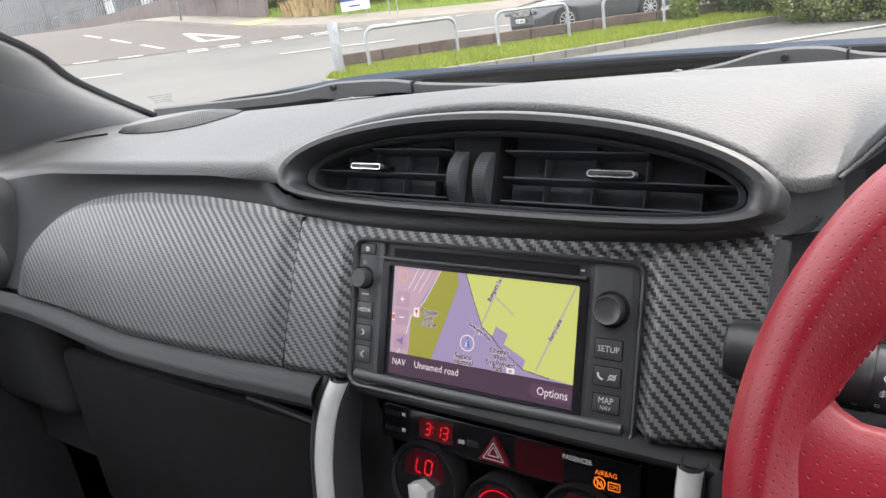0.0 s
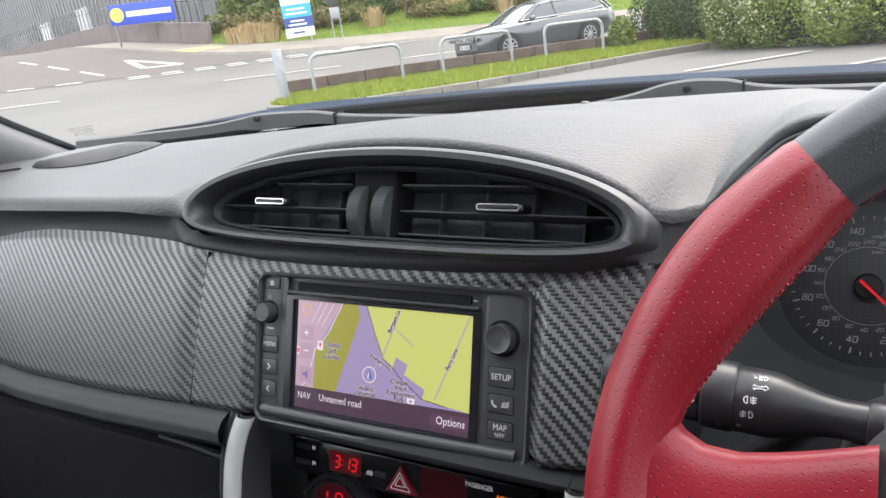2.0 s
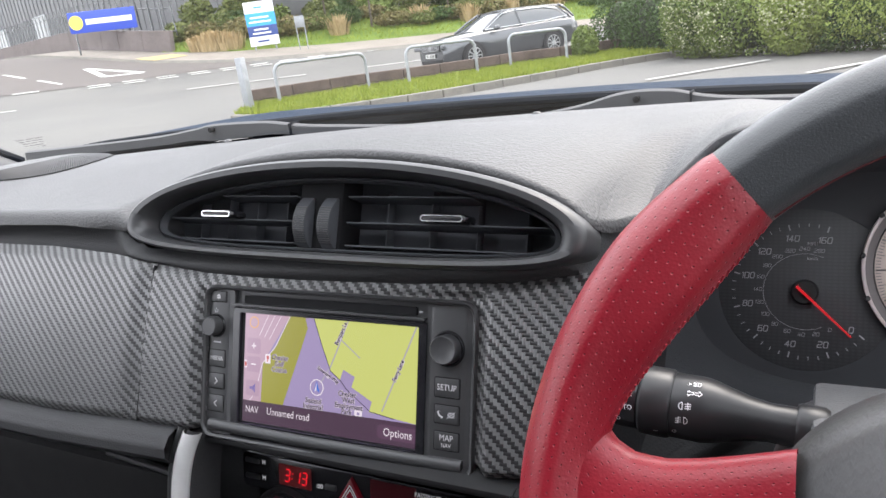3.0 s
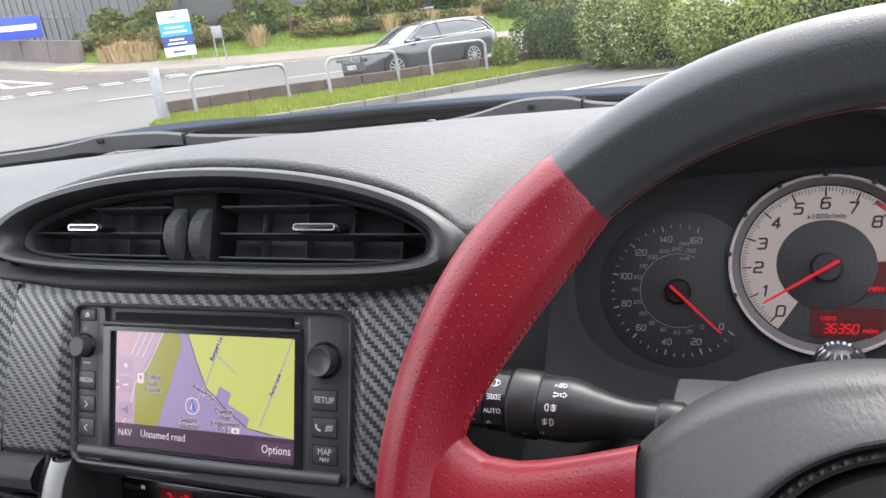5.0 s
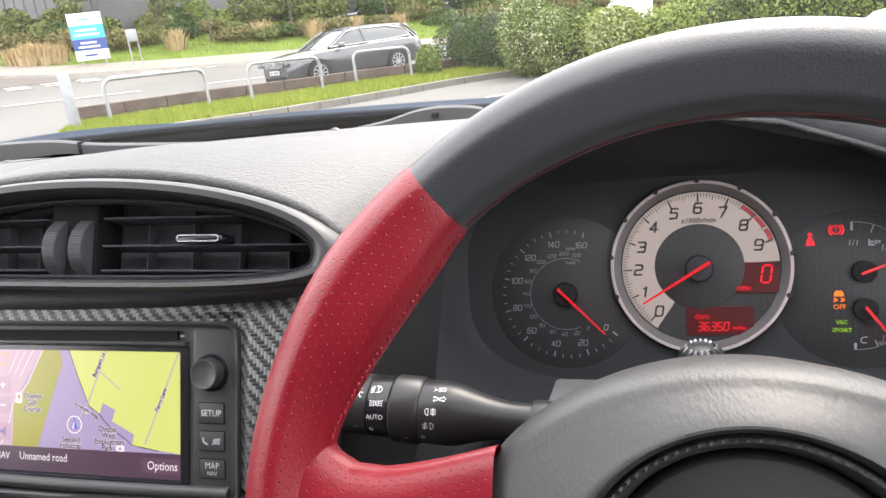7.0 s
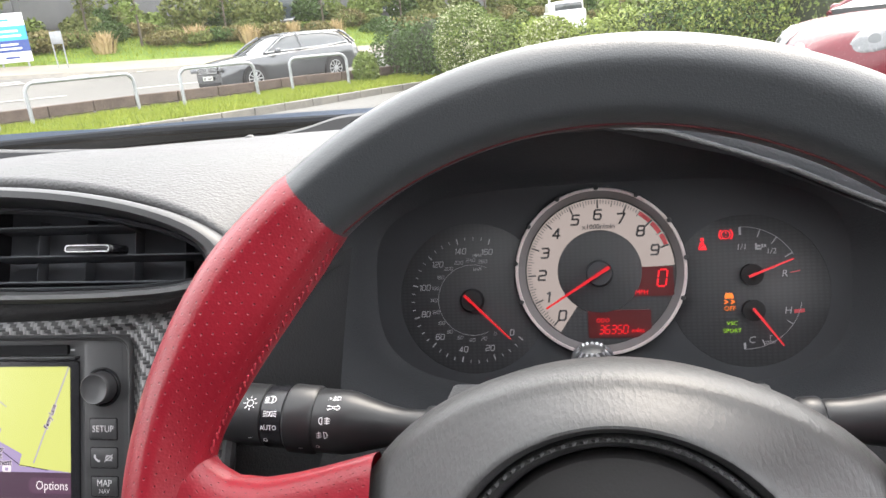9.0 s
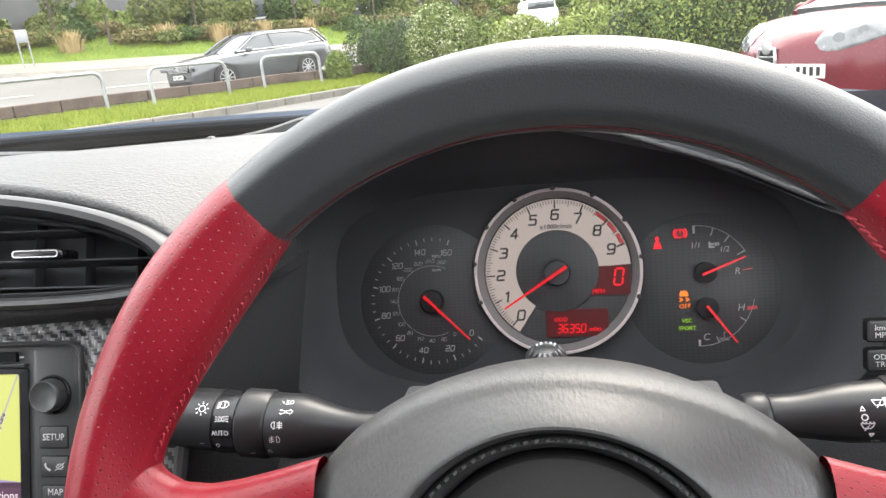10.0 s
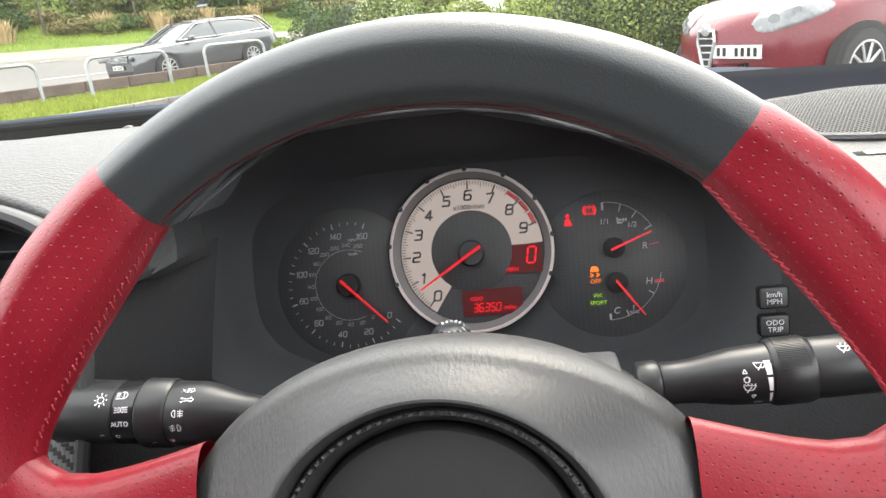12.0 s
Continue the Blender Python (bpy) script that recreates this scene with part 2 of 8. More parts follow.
def slab(pts, z0, z1, bevel=0.0, m=None, steps=2):
    """A bmesh: the outline pts, from depth z0 to z1, its front edge rounded."""
    bm = bmesh.new()
    lo = [bm.verts.new((x, y, z0)) for x, y in pts]
    rings = [lo]
    cx, cy = sum(p[0] for p in pts) / len(pts), sum(p[1] for p in pts) / len(pts)
    ext = max(1e-6, max(abs(p[0] - cx) for p in pts)), max(1e-6, max(abs(p[1] - cy) for p in pts))
    levels = [(0.0, z1)] if not bevel else [(bevel * (1 - math.cos(radians(90 * k / steps))), z1 - bevel + bevel * math.sin(radians(90 * k / steps))) for k in range(steps + 1)]
    for inset, z in levels:
        rings.append([bm.verts.new((cx + (x - cx) * (1 - inset / ext[0]), cy + (y - cy) * (1 - inset / ext[1]), z)) for x, y in pts])
    n = len(pts)
    for a, b in zip(rings, rings[1:]):
        for k in range(n):
            bm.faces.new((a[k], a[(k + 1) % n], b[(k + 1) % n], b[k]))
    bm.faces.new(rings[-1])
    bm.faces.new(rings[0][::-1])
    if m is not None:
        bm.transform(m)
    return bm


def ring_slab(outer, inner, z0, z1, m=None):
    """A flat ring between two outlines of equal count."""
    bm = bmesh.new()
    rows = [[bm.verts.new((x, y, z)) for x, y in pts] for pts, z in ((outer, z0), (outer, z1), (inner, z1), (inner, z0))]
    n = len(outer)
    for a, b in zip(rows, rows[1:]):
        for k in range(n):
            bm.faces.new((a[k], a[(k + 1) % n], b[(k + 1) % n], b[k]))
    if m is not None:
        bm.transform(m)
    return bm


def box(w, d, h, bevel=0.0, m=None, seg=2):
    bm = bmesh.new()
    bmesh.ops.create_cube(bm, size=1.0)
    bm.transform(Matrix.Diagonal((w, d, h, 1)))
    if bevel:
        bmesh.ops.bevel(bm, geom=bm.edges[:], offset=bevel, segments=seg, profile=0.5, affect="EDGES")
    if m is not None:
        bm.transform(m)
    return bm


def lathe(profile, n=32, m=None, cap=True):
    """A turned shape about local z: profile rows are (radius, z)."""
    bm = bmesh.new()
    rings = [[bm.verts.new((r * math.cos(2 * math.pi * k / n), r * math.sin(2 * math.pi * k / n), z)) for k in range(n)] for r, z in profile]
    for a, b in zip(rings, rings[1:]):
        for k in range(n):
            bm.faces.new((a[k], a[(k + 1) % n], b[(k + 1) % n], b[k]))
    if cap:
        bm.faces.new(rings[-1])
        bm.faces.new(rings[0][::-1])
    if m is not None:
        bm.transform(m)
    return bm


def tube(points, radius, seg=10, m=None, squash=None):
    """A bar swept along points; radius may be a function of 0..1."""
    bm = bmesh.new()
    pts = [Vector(p) for p in points]
    up = Vector((0, 0, 1))
    rings = []
    for i, p in enumerate(pts):
        d = (pts[min(i + 1, len(pts) - 1)] - pts[max(i - 1, 0)]).normalized()
        if abs(d.dot(up)) > 0.95:
            up = Vector((0, 1, 0)) if abs(d.y) < 0.9 else Vector((1, 0, 0))
        s = d.cross(up).normalized()
        w = s.cross(d).normalized()
        up = w
        r = radius(i / (len(pts) - 1)) if callable(radius) else radius
        q = squash or 1.0
        rings.append([bm.verts.new(p + s * r * math.cos(2 * math.pi * k / seg) + w * r * q * math.sin(2 * math.pi * k / seg)) for k in range(seg)])
    for a, b in zip(rings, rings[1:]):
        for k in range(seg):
            bm.faces.new((a[k], a[(k + 1) % seg], b[(k + 1) % seg], b[k]))
    bm.faces.new(rings[0][::-1])
    bm.faces.new(rings[-1])
    if m is not None:
        bm.transform(m)
    return bm


def join(*bms):
    out = bmesh.new()
    for b in bms:
        me = bpy.data.meshes.new("tmp")
        b.to_mesh(me)
        b.free()
        out.from_mesh(me)
        bpy.data.meshes.remove(me)
    return out


def lettering(name, s, size, m, mat, parent, label="", align="CENTER", shear=0.0, depth=0.0002, width=1.0, bold=0.0):
    """Words in the built-in font, made into a mesh."""
    cu = bpy.data.curves.new(name, "FONT")
    cu.body, cu.size, cu.align_x, cu.align_y, cu.shear = s, size, align, "CENTER", shear
    cu.extrude, cu.resolution_u, cu.offset = depth, 2, bold
    tmp = bpy.data.objects.new(name, cu)
    scene.collection.objects.link(tmp)
    bpy.context.view_layer.update()
    me = bpy.data.meshes.new_from_object(tmp.evaluated_get(bpy.context.evaluated_depsgraph_get()))
    bpy.data.objects.remove(tmp)
    me.transform(m @ Matrix.Diagonal((width, 1, 1, 1)))
    me.name = name
    return finish(new(name, me), mat, parent, label, False)


def strokes(lines, r, m, z=0.0):
    """Small flat bars along line pieces ((x0, y0), (x1, y1)) on a face."""
    bm = bmesh.new()
    for (x0, y0), (x1, y1) in lines:
        d = Vector((x1 - x0, y1 - y0, 0))
        if d.length < 1e-7:
            continue
        n = Vector((-d.y, d.x, 0)).normalized() * r
        c = [Vector((x0, y0, z)) - n, Vector((x1, y1, z)) - n, Vector((x1, y1, z)) + n, Vector((x0, y0, z)) + n]
        bm.faces.new([bm.verts.new(v) for v in c])
    bm.transform(m)
    return bm


SEGMENTS = {"0": "abcdef", "1": "bc", "3": "abgcd", "5": "afgcd", "6": "afgedc", "L": "fed", "O": "abcdef"}
SQUARE = {"0": "0,15 0,85 15,100 85,100 100,85 100,15 85,0 15,0 0,15", "1": "30,85 60,100 60,0", "2": "0,100 85,100 100,85 100,62 88,50 12,45 0,33 0,0 100,0", "3": "0,100 85,100 100,85 100,62 88,52 30,52;88,52 100,40 100,15 85,0 0,0",
          "4": "70,0 70,100 0,28 100,28", "5": "100,100 8,100 8,58 85,58 100,45 100,15 85,0 0,0", "6": "95,100 15,100 0,85 0,15 15,0 85,0 100,15 100,42 85,56 0,56", "7": "0,100 100,100 40,0",
          "8": "15,53 4,65 4,87 16,100 84,100 96,87 96,65 85,53 15,53 0,40 0,14 15,0 85,0 100,14 100,40 85,53", "9": "5,0 85,0 100,15 100,85 85,100 15,100 0,85 0,58 15,44 100,44"}


def figures(name, s, size, m, mat, parent, label="", cells=False, w=0.11, aspect=0.72, shear=0.16):
    """Squared dial numerals, or lit bar digits with cells on, centred on a spot; size is their height."""
    lines, step = [], size * (aspect + (0.20 if cells else 0.26))
    wide = [step * (0.45 if ch in ":1" and not cells else 0.5 if ch == ":" else 1.0) for ch in s]
    at = [sum(wide[:i]) + wide[i] / 2 - sum(wide) / 2 for i in range(len(s))]
    ends = {"a": ((0, 1), (1, 1)), "b": ((1, 1), (1, 0.5)), "c": ((1, 0.5), (1, 0)), "d": ((0, 0), (1, 0)), "e": ((0, 0.5), (0, 0)), "f": ((0, 1), (0, 0.5)), "g": ((0, 0.5), (1, 0.5))}
    for i, ch in enumerate(s):
        def spot(u, v):
            x, y = (u - 0.5) * size * aspect, (v - 0.5) * size
            return (at[i] + x + y * shear, y)
        if ch == ":":
            lines += [(spot(0.4, 0.28), spot(0.6, 0.28)), (spot(0.4, 0.72), spot(0.6, 0.72))]
        elif cells:
            for c in SEGMENTS[ch]:
                (u0, v0), (u1, v1) = ends[c]
                g, h = 0.13 * (u1 - u0), 0.10 * (v1 - v0)
                lines.append((spot(u0 + g, v0 + h), spot(u1 - g, v1 - h)))
        else:
            for run in SQUARE[ch].split(";"):
                q = [tuple(int(t) / 100 for t in p.split(",")) for p in run.split()]
                for a, b in zip(q, q[1:]):
                    a, b = Vector(spot(*a)), Vector(spot(*b))
                    e = (b - a).normalized() * size * w * 0.35
                    lines.append((tuple(a - e), tuple(b + e)))
    return part(name, strokes(lines, size * w / 2, m), mat, parent, label, False)


def smooth01(a, b, x):
    t = min(max((x - a) / (b - a), 0.0), 1.0)
    return t * t * (3 - 2 * t)


def curve_at(rows, x):
    """Straight runs between (x, value) rows, rounded by a cosine."""
    if x <= rows[0][0]:
        return rows[0][1]
    for (a, va), (b, vb) in zip(rows, rows[1:]):
        if x <= b:
            return va + (vb - va) * (x - a) / (b - a)
    return rows[-1][1]


def bend(path, n=24):
    out = []
    for k in range(n + 1):
        f = k / n * (len(path) - 1)
        i = min(int(f), len(path) - 2)
        w = f - i
        p0, p1, p2, p3 = path[max(i - 1, 0)], path[i], path[i + 1], path[min(i + 2, len(path) - 1)]
        out.append(tuple(0.5 * (2 * b + (c - a) * w + (2 * a - 5 * b + 4 * c - d) * w * w + (3 * b - a - 3 * c + d) * w ** 3) for a, b, c, d in zip(p0, p1, p2, p3)))
    return out


def mm(m, x, y, z=0.0):
    """A spot on a face, in millimetres."""
    return m @ Matrix.Translation((x / 1000, y / 1000, z / 1000))

# ---- dashboard ----
VENT_O, VENT_T = (-0.001, 0.6125, 0.957), 23.0
VENT = face_frame(VENT_O, VENT_T) @ Matrix.Rotation(radians(-1.4), 4, "Z")
GAUGE = face_frame((0.345, 0.752, 0.8935), 18)
RADIO = face_frame((-0.0001, 0.5947, 0.8677), 19.5, 3.0) @ Matrix.Rotation(radians(-1.5), 4, "Z")


def vent_loop(a, up, down, n=96, base=-0.0025):
    """An almond: a long arch over a flatter, squarer underside, meeting low at the two ends."""
    pts = []
    for k in range(n):
        th = 2 * math.pi * k / n
        c, s = math.cos(th), math.sin(th)
        x = a * (c if s > 0 else math.copysign(abs(c) ** 0.6, c))
        y = base + ((up - base) * s ** 1.08 if s > 0 else -(down + base) * abs(s) ** 0.54)
        pts.append((x, y))
    return pts


def brow_z(x):
    """Height of the pad's front edge over the centre vents."""
    u = abs(x + 0.001) / 0.173
    return 0.9495 - 0.024 * (x + 0.001) + 0.0462 * max(0.0, 1 - u * u) ** 0.54


def hood_z(x):
    """Height of the instrument hood's front edge."""
    return curve_at([(0.13, 0.93), (0.165, 0.941), (0.184, 0.9475), (0.192, 0.9540), (0.200, 0.9608), (0.208, 0.9680), (0.216, 0.9738), (0.2388, 0.9828), (0.2567, 0.9875), (0.292, 0.9908), (0.3375, 0.991), (0.377, 0.9845), (0.4107, 0.9718), (0.4393, 0.9605), (0.4762, 0.942), (0.5, 0.932), (0.54, 0.922)], x)


def front_edge(x):
    """Where the top pad ends towards the seats."""
    left = (0.616, 0.9650 - 0.010 * smooth01(-0.5, -0.65, x))
    zb = brow_z(x)
    vent = (0.6125 + 0.45 * (zb - 0.957) + 0.004, zb + 0.002)
    hood = (curve_at([(0.15, 0.620), (0.165, 0.632), (0.176, 0.646), (0.184, 0.659), (0.192, 0.670), (0.200, 0.683), (0.208, 0.695), (0.216, 0.699), (0.6, 0.699)], x),
            hood_z(x) + 0.003 + 0.009 * smooth01(0.24, 0.36, x) + 0.007 * smooth01(0.184, 0.165, x) + 0.005 * smooth01(0.184, 0.194, x) * (1 - smooth01(0.22, 0.25, x)))
    right = (0.605, 0.944)
    k1, k2, k3 = smooth01(-0.2, -0.172, x), smooth01(0.156, 0.174, x), smooth01(0.5, 0.545, x)
    y = left[0] + (vent[0] - left[0]) * k1
    z = left[1] + (vent[1] - left[1]) * k1
    y, z = y + (hood[0] - y) * k2, z + (hood[1] - z) * k2
    return y + (right[0] - y) * k3, z + (right[1] - z) * k3


def pad_point(u, v):
    x = -0.76 + 1.54 * u
    yf, zf = 0.975 - 0.30 * x * x - 0.03 * smooth01(0.40, 0.52, x), 0.966 - 0.022 * smooth01(0.47, 0.56, x)
    ye, ze = front_edge(x)
    r = 0.010 * (1 - 0.6 * smooth01(-0.2, -0.17, x) * (1 - smooth01(0.16, 0.19, x))) + 0.002 * smooth01(-0.19, -0.26, x) - 0.005 * smooth01(0.165, 0.19, x)
    if v > 0.9:  # the rounded lip under the edge
        a = (v - 0.9) / 0.1 * radians(110 - 30 * smooth01(-0.19, -0.26, x))
        return (x, ye + r - r * math.sin(a), ze - r + r * math.cos(a))
    s = v / 0.9
    y = yf + (ye + r - yf) * s
    crown = 0.010 * math.sin(math.pi * s) * (1 - smooth01(0.42, 0.5, x)) - 0.016 * (1 - s) * smooth01(0.2, 0.27, x) * (1 - smooth01(0.42, 0.5, x))
    return (x, y, zf + (ze - zf) * smooth01(0.25 + 0.35 * smooth01(0.135, 0.165, x) * (1 - smooth01(0.20, 0.23, x)), 1.0, s) + crown * (1 - 0.6 * smooth01(0.2, 0.24, x) * (1 - smooth01(0.44, 0.5, x))))


dashboard = thing("dashboard", "black grained plastic car dashboard with carbon-look trim panels", "dashboard", at=(0, 0.75, 0.55))
grid("top_pad", pad_point, 260, 60, PAD, dashboard, "grey-black leather-grained soft top pad")

CF_TOP = [(-0.580, 0.836), (-0.572, 0.855), (-0.558, 0.876), (-0.540, 0.892), (-0.52, 0.904), (-0.497, 0.915), (-0.47, 0.924), (-0.437, 0.931), (-0.39, 0.937), (-0.345, 0.940), (-0.266, 0.939), (-0.197, 0.935), (-0.148, 0.930), (-0.099, 0.9255), (-0.015, 0.9235), (0.06, 0.923), (0.121, 0.9245), (0.18, 0.932)]
CF_BOT = [(-0.580, 0.832), (-0.47, 0.828), (-0.37, 0.823), (-0.248, 0.8235), (-0.156, 0.8265), (-0.093, 0.828), (0.02, 0.8265), (0.07, 0.8255), (0.10, 0.8265), (0.18, 0.833)]


def trim_y(x, z):
    """Depth of the trim face: leaning, slightly bowed, and sweeping forward at its far end."""
    far = 0.028 * smooth01(-0.3, -0.56, x)
    return 0.5650 + 0.045 * max(0.0, x + 0.06) + (z - 0.835) * 0.416 - 0.003 * math.sin(math.pi * min(max((z - 0.83) / 0.11, 0), 1)) + far * 0.3


def trim_panel(name, x0, x1, skew0, skew1, label, nu, hole=False):
    def at(u, v):
        top_x = x0 + (x1 - x0) * u
        x = top_x + (skew0 + (skew1 - skew0) * u) * (1 - v)
        zb, zt = curve_at(CF_BOT, x), curve_at(CF_TOP, x)
        z = zb + (zt - zb) * v
        edge = min(v, 1 - v, u if not hole else 1, (1 - u) if not hole else 1)
        roll = 0.004 * (1 - smooth01(0, 0.05, edge))
        if hole:  # the wrap dips to the radio's bezel
            q = RADIO.inverted() @ Vector((x, trim_y(x, z), z))
            away = math.hypot(max(abs(q.x - 0.0033) - 0.0985, 0.0), max(abs(q.y + 0.0009) - 0.0500, 0.0))
            roll += max(0.0, q.z - 0.0075) * (1 - smooth01(0.0, 0.009, away))
        return (x, trim_y(x, z) + roll, z)

    def tex(u, v):
        x, y, z = at(u, v)
        return (x / 0.0021, (z + (y - 0.55 - 0.045 * max(0.0, x + 0.06)) * 0.4) / 0.0021)

    def keep(u, v):
        x, y, z = at(u, v)
        q = RADIO.inverted() @ Vector((x, y, z))
        return not (-0.0925 < q.x < 0.0992 and -0.0485 < q.y < 0.0470)
    return grid(name, at, nu, 72 if hole else 40, CARBON, dashboard, label, keep if hole else None, tex)


trim_panel("trim_panel", -0.580, -0.1465, 0.0, -0.008, "carbon-look vinyl wrapped passenger trim panel", 90)
trim_panel("trim_panel", -0.1452, 0.1655, -0.008, -0.010, "carbon-look vinyl wrapped centre trim round the radio", 210, True)
part("trim_seam", tube([(-0.146, 0.6045, 0.929), (-0.15, 0.583, 0.88), (-0.1545, 0.5635, 0.828)], 0.0012, 6), VOID, dashboard)


def strip(name, fn, x0, x1, mat, nu=80, nv=10, label=""):
    return grid(name, lambda u, v: fn(x0 + (x1 - x0) * u, v), nu, nv, mat, dashboard, label)


def under_brow(x, v):
    """The roll between the top pad and the trim."""
    ye, ze = front_edge(x)
    zt = curve_at(CF_TOP, x)
    yt = trim_y(x, zt) + 0.004
    k = smooth01(-0.19, -0.16, x) * (1 - smooth01(0.150, 0.168, x))
    left = smooth01(-0.17, -0.21, x)
    y0, z0 = ye + 0.004 - 0.0035 * left, ze - 0.012 + 0.0025 * left
    yt += 0.008 * left
    y0, z0 = y0 + (0.615 - y0) * k, z0 + (0.938 - z0) * k
    yt += 0.012 * smooth01(0.172, 0.2, x)
    tuck = smooth01(0.12, 0.165, x)
    y0, z0 = y0 + 0.003 * tuck, z0 + 0.008 * tuck
    bow = 0.006 * math.sin(math.pi * v) * (1 - 1.6 * left)
    right = smooth01(0.150, 0.170, x)
    return (x, y0 + (yt - y0) * v ** (1 + 1.6 * right) - bow * (1 - right), z0 + (zt - 0.001 - 0.004 * left - z0) * v - 0.014 * right * math.sin(math.pi * v))


# Continues the pad; the darker plastic stands in for shade under its nose.
strip("upper_roll", under_brow, -0.74, 0.185, PAD_DARK, 170, 12, "rolled edge below the top pad, toned dark as shade")


def lower_lip(x, v):
    zb = curve_at(CF_BOT, x)
    yb = trim_y(x, zb)
    k = smooth01(-0.02, -0.12, x)
    rows = [(0.004, -0.0005), (-0.004, -0.003), (-0.010, -0.009), (-0.011, -0.016), (-0.006, -0.023), (0.012, -0.028), (0.05, -0.034), (0.06, -0.09), (0.05, -0.25)]
    f = v * (len(rows) - 1)
    i = min(int(f), len(rows) - 2)
    w = f - i
    dy = rows[i][0] * (1 - w) + rows[i + 1][0] * w
    dz = rows[i][1] * (1 - w) + rows[i + 1][1] * w
    return (x, yb + dy, zb + dz)


strip("lower_lip", lower_lip, -0.76, -0.118, PAD_DARK, 90, 32, "grained lower lip above the glovebox")
part("glovebox_lid", box(0.42, 0.02, 0.2, 0.012, Matrix.Translation((-0.36, 0.60, 0.66))), MATT_BLACK, dashboard)
part("glovebox_handle", tube([(-0.24, 0.588, 0.772), (-0.2, 0.587, 0.770), (-0.16, 0.588, 0.766)], 0.003, 8), SMOOTH_BLACK, dashboard)

def corner_gusset(u, v):
    """Closes the dark corner from the end of the roll to the instrument fascia."""
    x, y, z = under_brow(0.185, v)
    return (x + 0.007 * u, y + (0.69 - y) * u, z - 0.004 * u)


grid("corner_gusset", corner_gusset, 6, 10, FASCIA_SHADE, dashboard)

# passenger end cap and round side vent
part("end_cap", box(0.2, 0.34, 0.3, 0.03, Matrix.Translation((-0.695, 0.76, 0.80)), 4), PAD_DARK, dashboard)
side_vent = thing("side_air_vent", "round black passenger-side air vent", "air vent", at=(-0.65, 0.62, 0.90))
sv = face_frame((-0.664, 0.600, 0.862), 14, -18)
part("bezel", lathe([(0.048, -0.02), (0.05, 0.0), (0.047, 0.005), (0.041, 0.004), (0.039, -0.012)], 40, sv, False), SMOOTH_BLACK, side_vent)
part("disc", lathe([(0.04, -0.014), (0.036, -0.006), (0.005, -0.004)], 32, sv), MATT_BLACK, side_vent)

# left demister grille: a low moulded cap whose flank is slotted
demister = thing("demister_grille", "dark grey slotted demister grille in the dash top", "grille", at=(-0.52, 0.78, 0.97))
DEMIST_LOW = [(-0.560, 0.728), (-0.525, 0.716), (-0.490, 0.713), (-0.455, 0.719), (-0.430, 0.735), (-0.425, 0.765), (-0.440, 0.802), (-0.478, 0.846)]
DEMIST_TOP = [(-0.553, 0.729), (-0.530, 0.726), (-0.508, 0.730), (-0.490, 0.745), (-0.482, 0.767), (-0.486, 0.793), (-0.500, 0.820), (-0.512, 0.846)]
DEMIST_FAR = [(-0.580, 0.748), (-0.610, 0.780), (-0.634, 0.806), (-0.640, 0.830), (-0.625, 0.846), (-0.590, 0.850), (-0.555, 0.852), (-0.520, 0.852)]


def pad_height(x, y):
    """Height of the top pad at a place on the passenger side."""
    yf, ye = 0.975 - 0.30 * x * x, 0.626
    s = min(max((y - yf) / (ye - yf), 0.0), 1.0)
    return 0.966 + (front_edge(x)[1] - 0.966) * smooth01(0.25, 1.0, s) + 0.010 * math.sin(math.pi * s)


def along(rows, f):
    pts = bend([(x, y, 0.0) for x, y in rows], 60)
    i = min(int(f * 60), 59)
    w = f * 60 - i
    return [a + (b - a) * w for a, b in zip(pts[i], pts[i + 1])][:2]


def demister_flank(u, v, lift=0.0):
    (x0, y0), (x1, y1) = along(DEMIST_LOW, u), along(DEMIST_TOP, u)
    x, y = x0 + (x1 - x0) * v, y0 + (y1 - y0) * v
    return (x, y, pad_height(x, y) + 0.0004 + 0.0075 * math.sin(math.pi / 2 * v) * math.sin(math.pi * (0.06 + 0.9 * u)) ** 0.5 + lift)


def demister_cap(u, v):
    x0, y0, z0 = demister_flank(u, 1.0)
    x1, y1 = along(DEMIST_FAR, u)
    x, y = x0 + (x1 - x0) * v, y0 + (y1 - y0) * v
    return (x, y, z0 + (pad_height(x1, y1) + 0.001 - z0) * v ** 2 + 0.0012 * math.sin(math.pi * v))


grid("well", demister_flank, 60, 8, plain("grille_valley", (0.012, 0.012, 0.012), 0.9, 0.0, 0.05), demister)
grid("cap", demister_cap, 60, 12, PAD, demister, "smooth grey cap of the grille")
GRILLE_BLACK = plain("grille_grey", (0.045, 0.045, 0.047), 0.6, 0.0, 0.25)
for k in range(76):
    u0 = 0.01 + 0.95 * k / 76
    part("slat", tube([demister_flank(min(u0 + 0.07 * q / 4, 1.0), q / 4, 0.0002) for q in range(5)], 0.0009, 5), GRILLE_BLACK, demister)
part("seam", tube([(-0.705, 0.700, 0.962), (-0.66, 0.706, 0.969), (-0.61, 0.716, 0.9725), (-0.575, 0.722, 0.9735)], 0.0012, 6), VOID, dashboard, "thin dark joint at the pillar foot")

